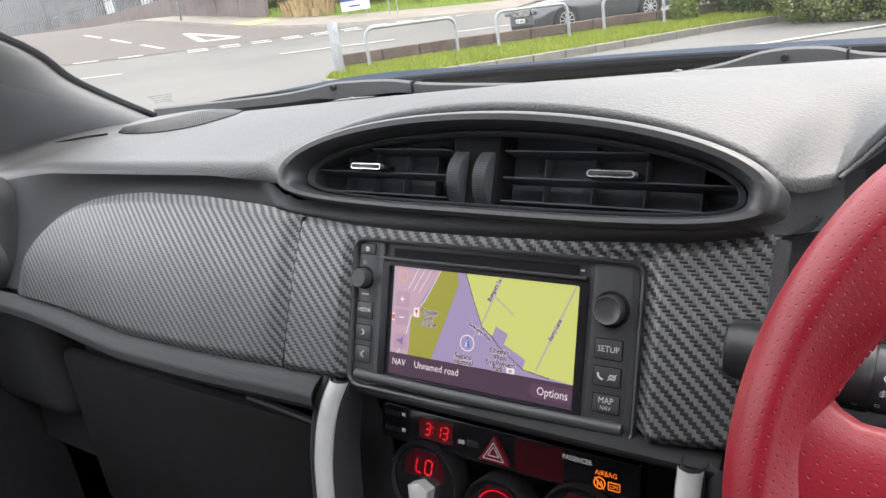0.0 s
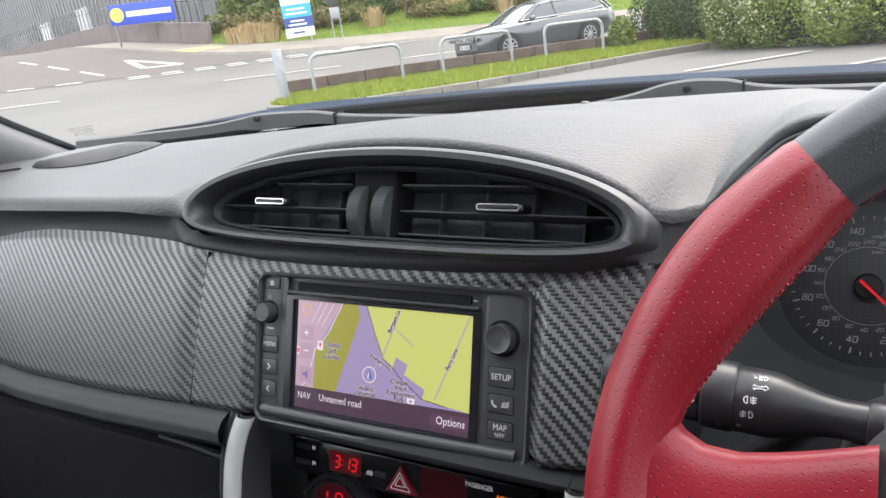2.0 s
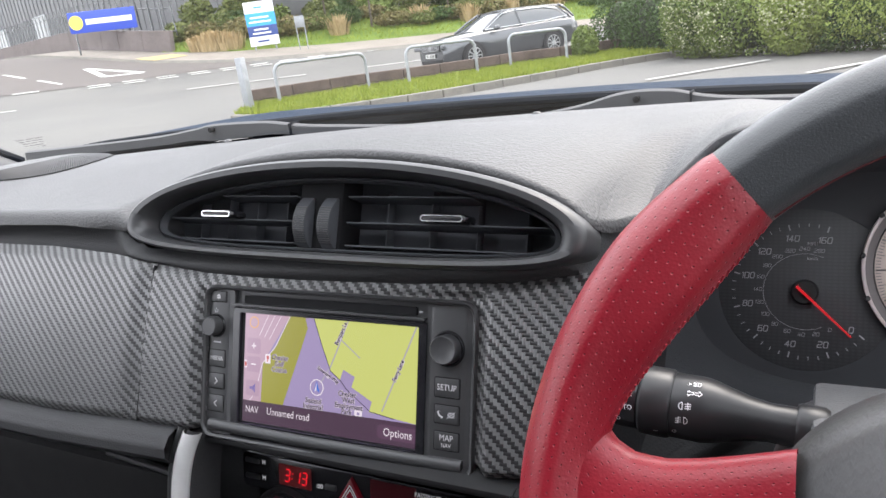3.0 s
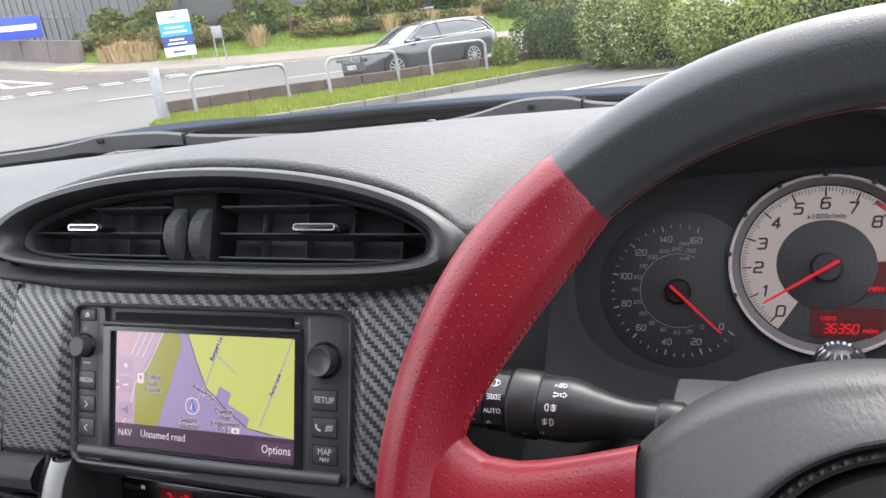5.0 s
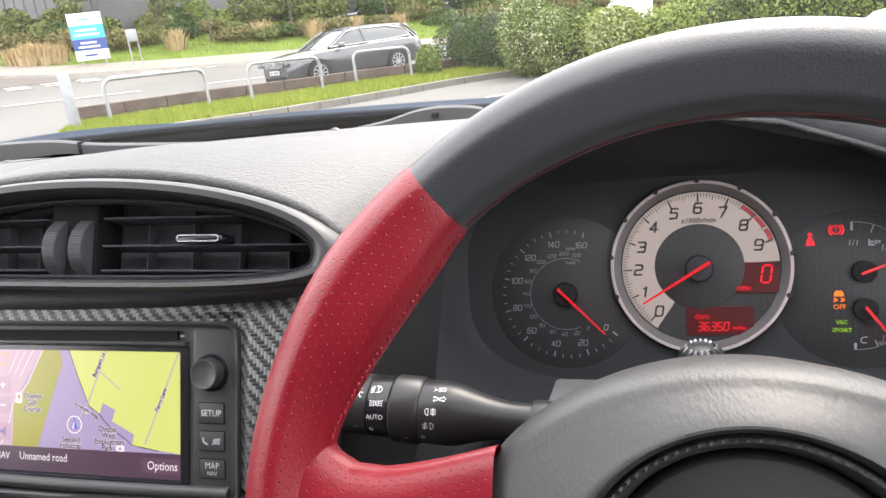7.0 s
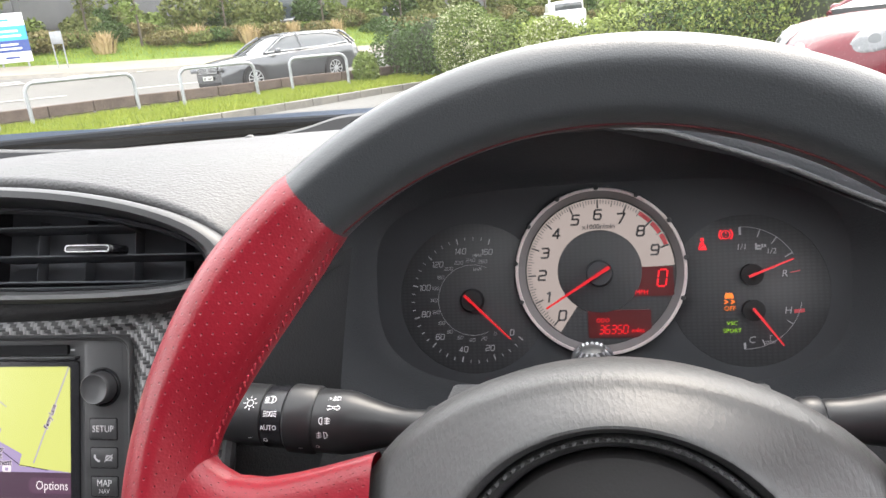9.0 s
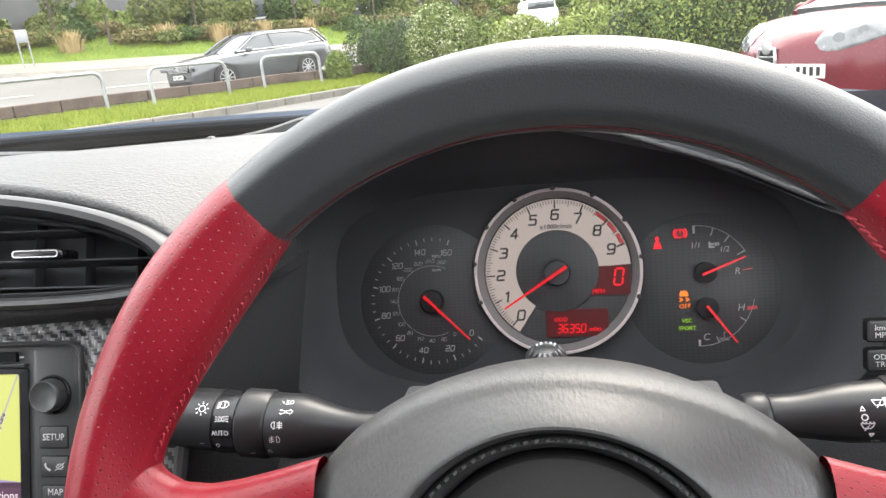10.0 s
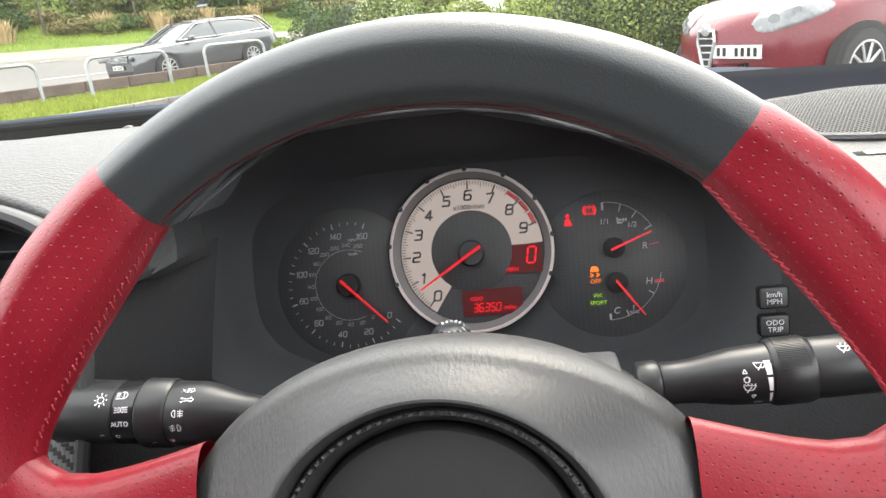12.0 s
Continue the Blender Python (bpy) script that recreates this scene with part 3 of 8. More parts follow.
# ---- instrument binnacle ----
def gauge_loop(n, grow, z, low=1.0):
    pts = []
    for k in range(n):
        th = 2 * math.pi * k / n
        c, s = math.cos(th), math.sin(th)
        x = -0.006 + (0.149 + grow) * math.copysign(abs(c) ** 0.55, c)
        y = -0.008 + ((0.060 + grow * 0.95) if s > 0 else (0.072 + grow * low)) * math.copysign(abs(s) ** 0.6, s)
        pts.append(Vector((x, y, z)))
    return pts


def binnacle_wall():
    bm = bmesh.new()
    rows = []
    for grow, z in ((0.0, 0.0), (0.004, 0.004), (0.010, 0.02), (0.017, 0.04), (0.026, 0.056)):
        loop = gauge_loop(480, grow, z, 0.5)
        row = []
        for p in loop:
            w = GAUGE @ p
            if grow > 0.02:
                w.z = min(w.z, hood_z(w.x) - 0.0012)
            row.append(bm.verts.new(w))
        rows.append(row)
    for a, b in zip(rows, rows[1:]):
        for k in range(480):
            bm.faces.new((a[k], b[k], b[(k + 1) % 480], a[(k + 1) % 480]))
    return bm


part("binnacle_wall", binnacle_wall(), HOOD_WALL, dashboard, "dark inner wall of the instrument hood")


def fascia(upper):
    """The panel round the instrument opening, out to the trim, the sill of the hood and the right end."""
    bm = bmesh.new()
    inner = []
    for p in gauge_loop(480, 0.026, 0.056, 0.5):
        w = GAUGE @ p
        w.z = min(w.z, hood_z(w.x) - 0.0012)
        inner.append(w)
    rows = [inner]
    for f in (0.12, 0.3, 0.55, 1.0):
        row = []
        for w in inner:
            d = Vector((w.x - 0.34, 0, w.z - 0.885))
            q = Vector((0.34, 0, 0.885)) + d * (1 + 4.5 * f)
            q.x = min(max(q.x, 0.166 + 0.01 * (q.z - 0.84) / 0.1), 0.79)
            q.z = max(min(q.z, front_edge(q.x)[1] - 0.008, hood_z(q.x) - 0.004 if q.x < 0.5 else 9.0), 0.50)
            q.y = 0.604 + (q.z - 0.52) * 0.19 + 0.03 * smooth01(0.9, 0.98, q.z) - 0.045 * smooth01(0.205, 0.168, q.x)
            row.append(q)
        rows.append(row)
    rings = [[bm.verts.new(q) for q in row] for row in rows]
    for a, b in zip(rings, rings[1:]):
        for k in range(480):
            ring = (a[k], b[k], b[(k + 1) % 480], a[(k + 1) % 480])
            mid = sum((p.co for p in ring), Vector()) / 4
            if upper == (mid.z > 0.945 and 0.2 < mid.x < 0.5):
                bm.faces.new(ring)
    for p in [p for p in bm.verts if not p.link_faces]:
        bm.verts.remove(p)
    return bm


def hood_face(u, v):
    x = 0.186 + 0.322 * u
    z0, z1 = hood_z(x), front_edge(x)[1] - 0.001
    yh = min(0.700, front_edge(x)[0] + 0.001) if x < 0.3 else 0.700
    if v < 0.5:
        w = v / 0.5
        return (x, yh - 0.0045 * math.sin(math.pi / 2 * (1 - w)), z1 + (z0 - z1) * w)
    w = (v - 0.5) / 0.5
    return (x, yh - 0.0045 + 0.105 * w, z0 - 0.0015 - 0.012 * w)


grid("hood_roll", hood_face, 90, 16, HOOD_HAZED, dashboard, "roll and ceiling of the instrument hood, greyed as by haze")
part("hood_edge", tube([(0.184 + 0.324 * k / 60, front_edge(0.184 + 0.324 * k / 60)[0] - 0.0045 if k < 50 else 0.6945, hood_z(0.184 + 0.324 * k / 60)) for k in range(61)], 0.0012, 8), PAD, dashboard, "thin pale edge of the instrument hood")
# Upper fascia faces split off to take the paler, haze-lifted tone.
part("hood_inner_face", fascia(True), HOOD_HAZED, dashboard, "inner face below the hood edge, greyed as by haze")
part("driver_fascia", fascia(False), FASCIA_SHADE, dashboard, "plastic fascia round the instruments, darkened as by shade")
part("fascia_edge", tube([(0.1685, 0.603, 0.932), (0.1665, 0.586, 0.89), (0.160, 0.566, 0.84), (0.152, 0.55, 0.78)], 0.0035, 8), PAD_DARK, dashboard)

# driver-side speaker grille on the dash top
speaker = thing("speaker_grille", "black honeycomb speaker grille set in the dash top", "speaker grille", at=(0.66, 0.83, 0.97))


def speaker_top(u, v):
    a, r = 2 * math.pi * u, v
    x, y = 0.608 + 0.092 * r * math.cos(a), 0.800 + 0.080 * r * math.sin(a)
    return (x, y, 0.9465 + 0.0135 * (1 - r * r))


part("frame_ring", tube([(0.608 + 0.0925 * math.cos(2 * math.pi * k / 48), 0.800 + 0.0805 * math.sin(2 * math.pi * k / 48), 0.9455) for k in range(49)], 0.003, 8), PAD, speaker, "thin black grille rim")
grid("mesh_cover", speaker_top, 48, 10, mesh_pattern("speaker_mesh"), speaker, "", None, lambda u, v: ((speaker_top(u, v)[0]) / 0.0024, speaker_top(u, v)[1] / 0.0021))


side_demister = thing("side_demister", "slim black slot with a silver insert in the dash end", "air vent", at=(0.60, 0.69, 0.95))
part("slot", box(0.085, 0.009, 0.003, 0.001, Matrix.Translation((0.592, 0.693, 0.9432)) @ Matrix.Rotation(radians(-4), 4, "Z")), VOID, side_demister)
part("insert", box(0.076, 0.0062, 0.003, 0.001, Matrix.Translation((0.593, 0.693, 0.9437)) @ Matrix.Rotation(radians(-4), 4, "Z")), SILVER, side_demister, "satin silver insert")


def trim_return(u, v):
    """The dark flank from the trim's driver-side edge forward to the instruments."""
    z = 0.80 + 0.128 * v
    x = 0.1655 - 0.010 * (1 - min(max((z - 0.835) / 0.095, 0), 1)) - 0.001
    return (x + 0.030 * u, trim_y(0.15, z) + 0.003 + 0.085 * u, z)


grid("trim_return", trim_return, 8, 20, FASCIA_SHADE, dashboard)

# ---- centre air vents ----
air_vent = thing("centre_air_vent", "oval black twin centre air vent with chrome tabs", "air vent", at=(0, 0.62, 0.93))


def loft_loops(rows, m):
    bm = bmesh.new()
    rings = [[bm.verts.new((x, y, z)) for x, y in pts] for pts, z in rows]
    n = len(rings[0])
    for a, b in zip(rings, rings[1:]):
        for k in range(n):
            bm.faces.new((a[k], a[(k + 1) % n], b[(k + 1) % n], b[k]))
    bm.transform(m)
    return bm


part("surround", loft_loops([(vent_loop(0.168, 0.0395, 0.0232), -0.02), (vent_loop(0.168, 0.0395, 0.0232), 0.002), (vent_loop(0.1668, 0.0386, 0.0226), 0.0052), (vent_loop(0.1640, 0.0370, 0.0214), 0.0070),
                             (vent_loop(0.1585, 0.0336, 0.0192), 0.0066), (vent_loop(0.1545, 0.0316, 0.0178), 0.0030), (vent_loop(0.1520, 0.0306, 0.0170), -0.004), (vent_loop(0.150, 0.0300, 0.0166), -0.03)], VENT),
     SMOOTH_BLACK, air_vent, "satin black oval vent surround")
part("backing", slab(vent_loop(0.155, 0.0310, 0.0175), -0.045, -0.034, 0, VENT), VENT_INNER, air_vent)
part("mouth_lip", loft_loops([(vent_loop(0.1500, 0.0296, 0.0163), -0.008), (vent_loop(0.1478, 0.0280, 0.0150), -0.007), (vent_loop(0.1460, 0.0268, 0.0142), -0.012)], VENT), VENT_INNER, air_vent, "dull black inner lip")
part("divider", slab(outline_box(0.034, 0.058, 0.004), -0.034, -0.0135, 0.002, mm(VENT, -11, 3)), VOID, air_vent, "black divider behind the thumbwheels")
for x in (-0.0206, -0.0016):
    wheel = part("thumbwheel", lathe([(0.0186, -0.0052), (0.0196, -0.0046), (0.0196, 0.0046), (0.0186, 0.0052)], 60, mm(VENT, x * 1000, 1.5, -24.5) @ Matrix.Rotation(radians(90), 4, "Y")), VENT_INNER, air_vent, "ribbed black thumbwheel")
    for k in range(17):
        a = radians(-38 + 4.2 * k)
        part("rib", box(0.0088, 0.0007, 0.0007, 0, mm(VENT, x * 1000, 1.5 + 19.7 * math.sin(a), -24.5 + 19.7 * math.cos(a)) @ Matrix.Rotation(-a, 4, "X")), SMOOTH_BLACK, wheel)
for x0, x1, side in ((-0.146, -0.030, -1), (0.010, 0.146, 1)):
    for y in (0.0176, 0.0016, -0.0125):
        cut = 0.05 if y > 0.01 else (0.012 if y < -0.01 else 0.0)
        a, b = (x0 + cut, x1) if side < 0 else (x0, x1 - cut)
        part("slat", box(b - a, 0.0012, 0.016, 0.0006, VENT @ Matrix.Translation(((a + b) / 2, y, -0.021)) @ Matrix.Rotation(radians(-8), 4, "X")), VENT_INNER, air_vent)
    for k in range(4):
        x = x0 + (x1 - x0) * (k + 0.7) / 4.4
        part("fin", box(0.0012, 0.040, 0.010, 0.0004, VENT @ Matrix.Translation((x, 0.004, -0.031))), VENT_INNER, air_vent)
for x, y, w in ((-0.0905, 0.0052, 0.0255), (0.0820, 0.0055, 0.0262)):
    tab = part("tab", box(w + 0.004, 0.0050, 0.014, 0.002, VENT @ Matrix.Translation((x, y, -0.0105)), 3), GLOSS_BLACK, air_vent, "black directing tab with a chrome rim")
    part("chrome_rim", ring_slab(outline_box(w + 0.0006, 0.0039, 0.0019), outline_box(w - 0.0008, 0.0026, 0.0013), -0.0050, -0.0028, VENT @ Matrix.Translation((x, y, 0))), CHROME, tab, "bright chrome rim")

# ---- radio and navigation unit ----
radio = thing("car_radio", "black double-height car radio with a lit navigation map screen", "car radio", at=(0, 0.60, 0.82))


def bezel_loop(g):
    return outline_box(0.1975 - 2 * g, 0.1003 - 2 * g, 0.0085 - 0.4 * g, 6)


RB = mm(RADIO, 3.3, -0.9)
part("bezel", loft_loops([(bezel_loop(0), -0.03), (bezel_loop(0), 0.0080), (bezel_loop(0.0006), 0.0098), (bezel_loop(0.0012), 0.0106), (bezel_loop(0.0020), 0.0104), (bezel_loop(0.0028), 0.0092), (bezel_loop(0.0032), 0.0040)], RB), SMOOTH_BLACK, radio, "satin black moulded bezel")
part("face_plate", slab(outline_box(0.1900, 0.0955, 0.006), -0.02, 0.0044, 0, mm(RB, 0, 0)), SMOOTH_BLACK, radio)
part("chin", tube([tuple(RADIO @ Vector((x, -0.0424 - 0.0012 * math.cos((x - 0.003) * 16), 0.0070))) for x in (-0.0885, -0.06, -0.03, 0, 0.03, 0.06, 0.0945)], 0.0038, 12), SMOOTH_BLACK, radio, "rounded ridge below the screen")
part("disc_slot", slab(outline_box(0.126, 0.0052, 0.001), 0.003, 0.0066, 0, mm(RADIO, -0.5, 41.0)), VOID, radio)
part("slot_lip", slab(outline_box(0.142, 0.0016, 0.0005), 0.005, 0.0092, 0.0004, mm(RADIO, -2.0, 37.0)), SMOOTH_BLACK, radio)
for w_, x_ in ((0.0206, -81.4), (0.0280, 84.3)):
    part("key_panel", slab(outline_box(w_, 0.0950, 0.003), 0.003, 0.0071, 0, mm(RADIO, x_, -0.9)), SMOOTH_BLACK, radio)
part("screen_frame", ring_slab(outline_box(0.1415, 0.0765, 0.002), outline_box(0.1310, 0.0712, 0.001), 0.005, 0.0080, mm(RADIO, -0.4, -3.2)), GLOSS_BLACK, radio)


def lit(name, colour, strength=0.213):
    m, t, p = nodes_of(name)
    p.inputs["Base Color"].default_value = (0.01, 0.01, 0.01, 1)
    p.inputs["Roughness"].default_value = 0.22
    p.inputs["Emission Color"].default_value = (*colour, 1)
    p.inputs["Emission Strength"].default_value = strength
    return m


MAP_GREEN = lit("map_field_green", (0.60, 0.65, 0.19))
MAP_LILAC = lit("map_built_lilac", (0.36, 0.29, 0.50))
MAP_PALE = lit("map_pale_lilac", (0.52, 0.36, 0.46))
MAP_PALE_SIDE = lit("map_rose_button", (0.46, 0.31, 0.42))
MAP_SOUND = lit("map_sound_violet", (0.20, 0.15, 0.42))
MAP_OLIVE = lit("map_olive", (0.34, 0.33, 0.05))
MAP_BAR = lit("map_bar_plum", (0.075, 0.04, 0.07))
MAP_BUTTON = lit("map_button_plum", (0.11, 0.055, 0.10))
MAP_ROAD = lit("map_road_grey", (0.42, 0.40, 0.45))
MAP_WHITE = lit("map_white", (0.85, 0.78, 0.85))
MAP_INK = lit("map_dark_ink", (0.012, 0.006, 0.03))
MAP_HALO = lit("map_pale_halo", (0.72, 0.64, 0.74))
MAP_RED = lit("map_red", (0.62, 0.10, 0.10))
MAP_BLUE = lit("map_arrow_blue", (0.05, 0.16, 0.62))
MAP_AMBER = lit("map_compass_amber", (0.75, 0.42, 0.2))

SCR = mm(RADIO, 1.6, -2.6)
screen = part("screen", slab(outline_box(0.1302, 0.0706, 0.0006), 0.002, 0.0052, 0, SCR), MAP_LILAC, radio, "lit navigation map in green and lilac")


def patch(name, pts, mat, level):
    bm = bmesh.new()
    f = bm.faces.new([bm.verts.new((x / 1000, y / 1000, (5.25 + 0.06 * level) / 1000)) for x, y in pts])
    bm.normal_update()
    if f.normal.z < 0:
        f.normal_flip()
    bm.transform(SCR)
    return part(name, bm, mat, screen, "", False)


def map_line(pts, w, mat, level):
    """A road of the map, w mm wide."""
    for (x0, y0), (x1, y1) in zip(pts, pts[1:]):
        d = Vector((x1 - x0, y1 - y0)).normalized() * w / 2
        patch("map_road", [(x0 - d.y, y0 + d.x), (x1 - d.y, y1 + d.x), (x1 + d.y, y1 - d.x), (x0 + d.y, y0 - d.x)], mat, level)


patch("map_area", [(-65, 35), (-29, 35), (-50, 3.0), (-50.4, -22), (-65, -22)], MAP_PALE, 1)
patch("map_area", [(-29.5, 35), (-17.5, 34.8), (-15.5, 28), (-21, 12), (-33, -22), (-50.4, -22), (-49.8, 3), (-39.7, 15)], MAP_OLIVE, 2)
patch("map_area", [(-11, 35.1), (64.9, 35.1), (64.9, -21.4), (30.6, -18), (32.4, -11.7), (17.8, -4.6), (20, 1.7), (11.7, 5.3), (9.5, -1.2), (2.6, 3.5), (-4.3, 18.4)], MAP_GREEN, 2)
map_line([(14.2, 35), (6.6, 16), (2.2, 5.8), (-5.5, -6)], 0.9, MAP_ROAD, 3)
map_line([(9.5, 23.2), (23.2, 13.3)], 0.7, MAP_ROAD, 3)
map_line([(61, 35), (39.4, -16.5)], 0.9, MAP_ROAD, 3)
map_line([(2.6, 3.5), (9.5, -1.2), (14, -6), (31, -17.5), (48, -20)], 0.45, MAP_INK, 3)
map_line([(-11, 35), (-4.3, 18.4), (2.6, 3.5)], 0.4, MAP_INK, 3)
map_line([(-29, 35), (-39.7, 15), (-50, 3)], 0.5, MAP_WHITE, 3)
map_line([(-50, 3), (-55, -16), (-60, -22)], 0.5, MAP_WHITE, 3)
for k in range(3):
    map_line([(-46 + 5 * k, 34.5), (-53 + 4 * k, 21 - k)], 0.4, MAP_WHITE, 3)
patch("title_bar", [(-65, -21.4), (65, -21.2), (65, -35.2), (-65, -35.2)], MAP_BAR, 4)
patch("options_button", [(x + 50.5, y - 28.1) for x, y in outline_box(28, 8.4, 3.2, 4)], MAP_BUTTON, 5)
for y in (13.9, 2.1, -13.3):
    patch("zoom_button", [(x - 57.2, y + v) for x, v in outline_box(11, 10, 1.5, 3)], MAP_PALE_SIDE, 4)
patch("zoom_sign", [(-59.0, 13.5), (-55.4, 13.5), (-55.4, 14.3), (-59.0, 14.3)], MAP_WHITE, 5)
patch("zoom_sign", [(-57.6, 12.1), (-56.8, 12.1), (-56.8, 15.7), (-57.6, 15.7)], MAP_WHITE, 5.5)
patch("zoom_sign", [(-59.0, 1.7), (-55.2, 1.7), (-55.2, 2.5), (-59.0, 2.5)], MAP_WHITE, 5)
patch("sound_sign", [(-59.6, -12.4), (-57.6, -12.4), (-55.2, -10.2), (-55.2, -16.2), (-57.6, -14.0), (-59.6, -14.0)], MAP_SOUND, 5)
patch("compass", circle(3.9, 24, -57.5, 29), MAP_AMBER, 4)
patch("compass", circle(3.0, 24, -57.5, 29), MAP_PALE, 5)
patch("poi_tag", [(x - 45.7, y + 6.6) for x, y in outline_box(4.4, 6, 0.8, 3)], MAP_WHITE, 4)
patch("poi_sign", [(-46.6, 8.4), (-44.8, 8.4), (-44.8, 6.8), (-45.4, 6.2), (-45.4, 4.8), (-46.0, 4.8), (-46.0, 6.2), (-46.6, 6.8)], MAP_RED, 5)
patch("poi_tag", [(x + 23.3, y - 19.6) for x, y in outline_box(5.4, 3.4, 0.8, 3)], MAP_WHITE, 5)
patch("poi_sign", [(22.3, -20.6), (24.3, -20.6), (24.3, -19.0), (22.3, -19.0)], MAP_LILAC, 6)
patch("poi_tag", [(x - 63.4, y + 1.8) for x, y in outline_box(2.6, 5, 0.5, 3)], MAP_WHITE, 4)
patch("poi_sign", [(-64.4, 3.2), (-62.6, 3.2), (-62.6, 0.4), (-64.4, 0.4)], MAP_RED, 6)
patch("place_ring", circle(5.1, 28, -7.2, -7.5), MAP_WHITE, 4)
patch("place_ring", circle(4.5, 28, -7.2, -7.5), MAP_LILAC, 5)
patch("place_arrow", [(-7.2, -3.2), (-4.8, -10.4), (-7.2, -9.4), (-9.6, -10.4)], MAP_BLUE, 6)
patch("place_arrow", [(-7.2, -4.6), (-7.2, -9.4), (-9.0, -10.0)], MAP_HALO, 6.5)


def map_words(s, size, x, y, mat, turn=0.0, align="CENTER"):
    if mat is MAP_INK:
        lettering("text_halo", s, size / 1000, mm(SCR, x, y, 5.62) @ Matrix.Rotation(radians(turn), 4, "Z"), MAP_HALO, screen, "", align, 0, 0.00002, 0.86, 0.00034)
    lettering("map_text", s, size / 1000, mm(SCR, x, y, 5.7) @ Matrix.Rotation(radians(turn), 4, "Z"), mat, screen, "", align, 0, 0.00002, 0.86, 0.0001 if mat is MAP_INK else 0.0)


map_words("NAV", 6.0, -57.2, -27.2, MAP_WHITE)
map_words("Unnamed road", 6.4, -45.2, -26.9, MAP_WHITE, 0, "LEFT")
map_words("Options", 6.8, 50.5, -28.2, MAP_WHITE)
for s_, x_, y_ in (("Chester", -35.9, 8.0), ("Golf", -36.5, 4.0), ("Course", -36.3, 0.3), ("Sealand", -9.3, -16.0), ("Industrial", -9.5, -19.6), ("Chester", 15.2, -9.2), ("West", 16.1, -12.8), ("Employment", 16.4, -16.3), ("Park", 15.0, -19.7)):
    map_words(s_, 4.6, x_, y_, MAP_INK)
map_words("Bumpers La", 3.7, 9.4, 26.8, MAP_INK, 65)
map_words("Ferry Lane", 3.7, 49.8, 8.4, MAP_INK, 67)
map_words("Sovereign Way", 3.3, 1, 1.0, MAP_INK, -27)


KEY_INK = plain("key_legend_ink", (0.5, 0.5, 0.5), 0.5)


def key(name, x, y, w, h, label="black radio push button"):
    k = part(name, slab(outline_box(w / 1000, h / 1000, 0.0007, 3), 0.004, 0.0078, 0.0003, mm(RADIO, x, y)), SMOOTH_BLACK, radio, label)
    part("gap", slab(outline_box((w + 1.0) / 1000, (h + 1.0) / 1000, 0.001, 3), 0.004, 0.00728, 0, mm(RADIO, x, y)), VOID, k)
    return k


def key_words(k, s, x, y, size):
    lettering("legend", s, size / 1000, mm(RADIO, x, y, 7.95), KEY_INK, k, "", "CENTER", 0, 0.00003, 0.9)


def key_lines(k, lines, x, y, r=0.28):
    part("legend", strokes([((a / 1000, b / 1000), (c / 1000, d / 1000)) for (a, b), (c, d) in lines], r / 1000, mm(RADIO, x, y, 7.95)), KEY_INK, k, "", False)


for cx_, w_ in ((-83.5, 16.6), (84.0, 22.4)):
    part("key_panel", slab(outline_box(w_ / 1000, 0.086, 0.003), 0.003, 0.0072, 0.0004, mm(RADIO, cx_, 2.6)), SMOOTH_BLACK, radio)
k = key("eject_button", -84.4, 41.6, 12.6, 6.6)
key_lines(k, [((-1.6, -0.9), (1.6, -0.9)), ((-1.5, 0.1), (0, 1.5)), ((0, 1.5), (1.5, 0.1)), ((-1.2, 0.3), (1.2, 0.3))], -84.4, 41.6, 0.34)
k = key("media_button", -84.5, 0.9, 13.2, 10.6)
key_words(k, "MEDIA", -84.5, 0.9, 4.0)
k = key("skip_button", -84.4, -14.0, 12.8, 9.6)
key_lines(k, [((-1.2, 2.0), (1.2, 0)), ((1.2, 0), (-1.2, -2.0))], -84.4, -14.0, 0.3)
k = key("skip_button", -84.4, -28.6, 12.6, 10.4)
key_lines(k, [((1.2, 2.0), (-1.2, 0)), ((-1.2, 0), (1.2, -2.0))], -84.4, -28.6, 0.3)
k = key("setup_button", 83.8, -0.2, 15.2, 10.6)
key_words(k, "SETUP", 83.8, -0.2, 4.9)
k = key("phone_button", 84.0, -15.1, 15.0, 10.0)
key_lines(k, [((-5.2, 1.5), (-4.7, -0.4)), ((-4.7, -0.4), (-2.6, -1.8)), ((-5.3, 1.6), (-4.5, 1.0)), ((-3.1, -1.4), (-2.1, -1.7))], 84.0, -15.1, 0.5)
key_lines(k, [((0.4, -1.9), (5.4, 1.9)), ((0.9, 0.0), (3.0, 1.5)), ((3.0, 1.5), (5.2, 0.2)), ((5.2, 0.2), (3.0, -1.4)), ((3.0, -1.4), (0.9, 0.0)), ((1.6, 1.4), (2.6, 0.4)), ((3.6, -0.6), (4.8, -1.5))], 84.0, -15.1, 0.22)
k = key("map_button", 84.3, -29.9, 15.0, 9.8)
key_words(k, "MAP", 84.3, -28.2, 4.9)
key_words(k, "NAV", 84.3, -32.3, 3.3)
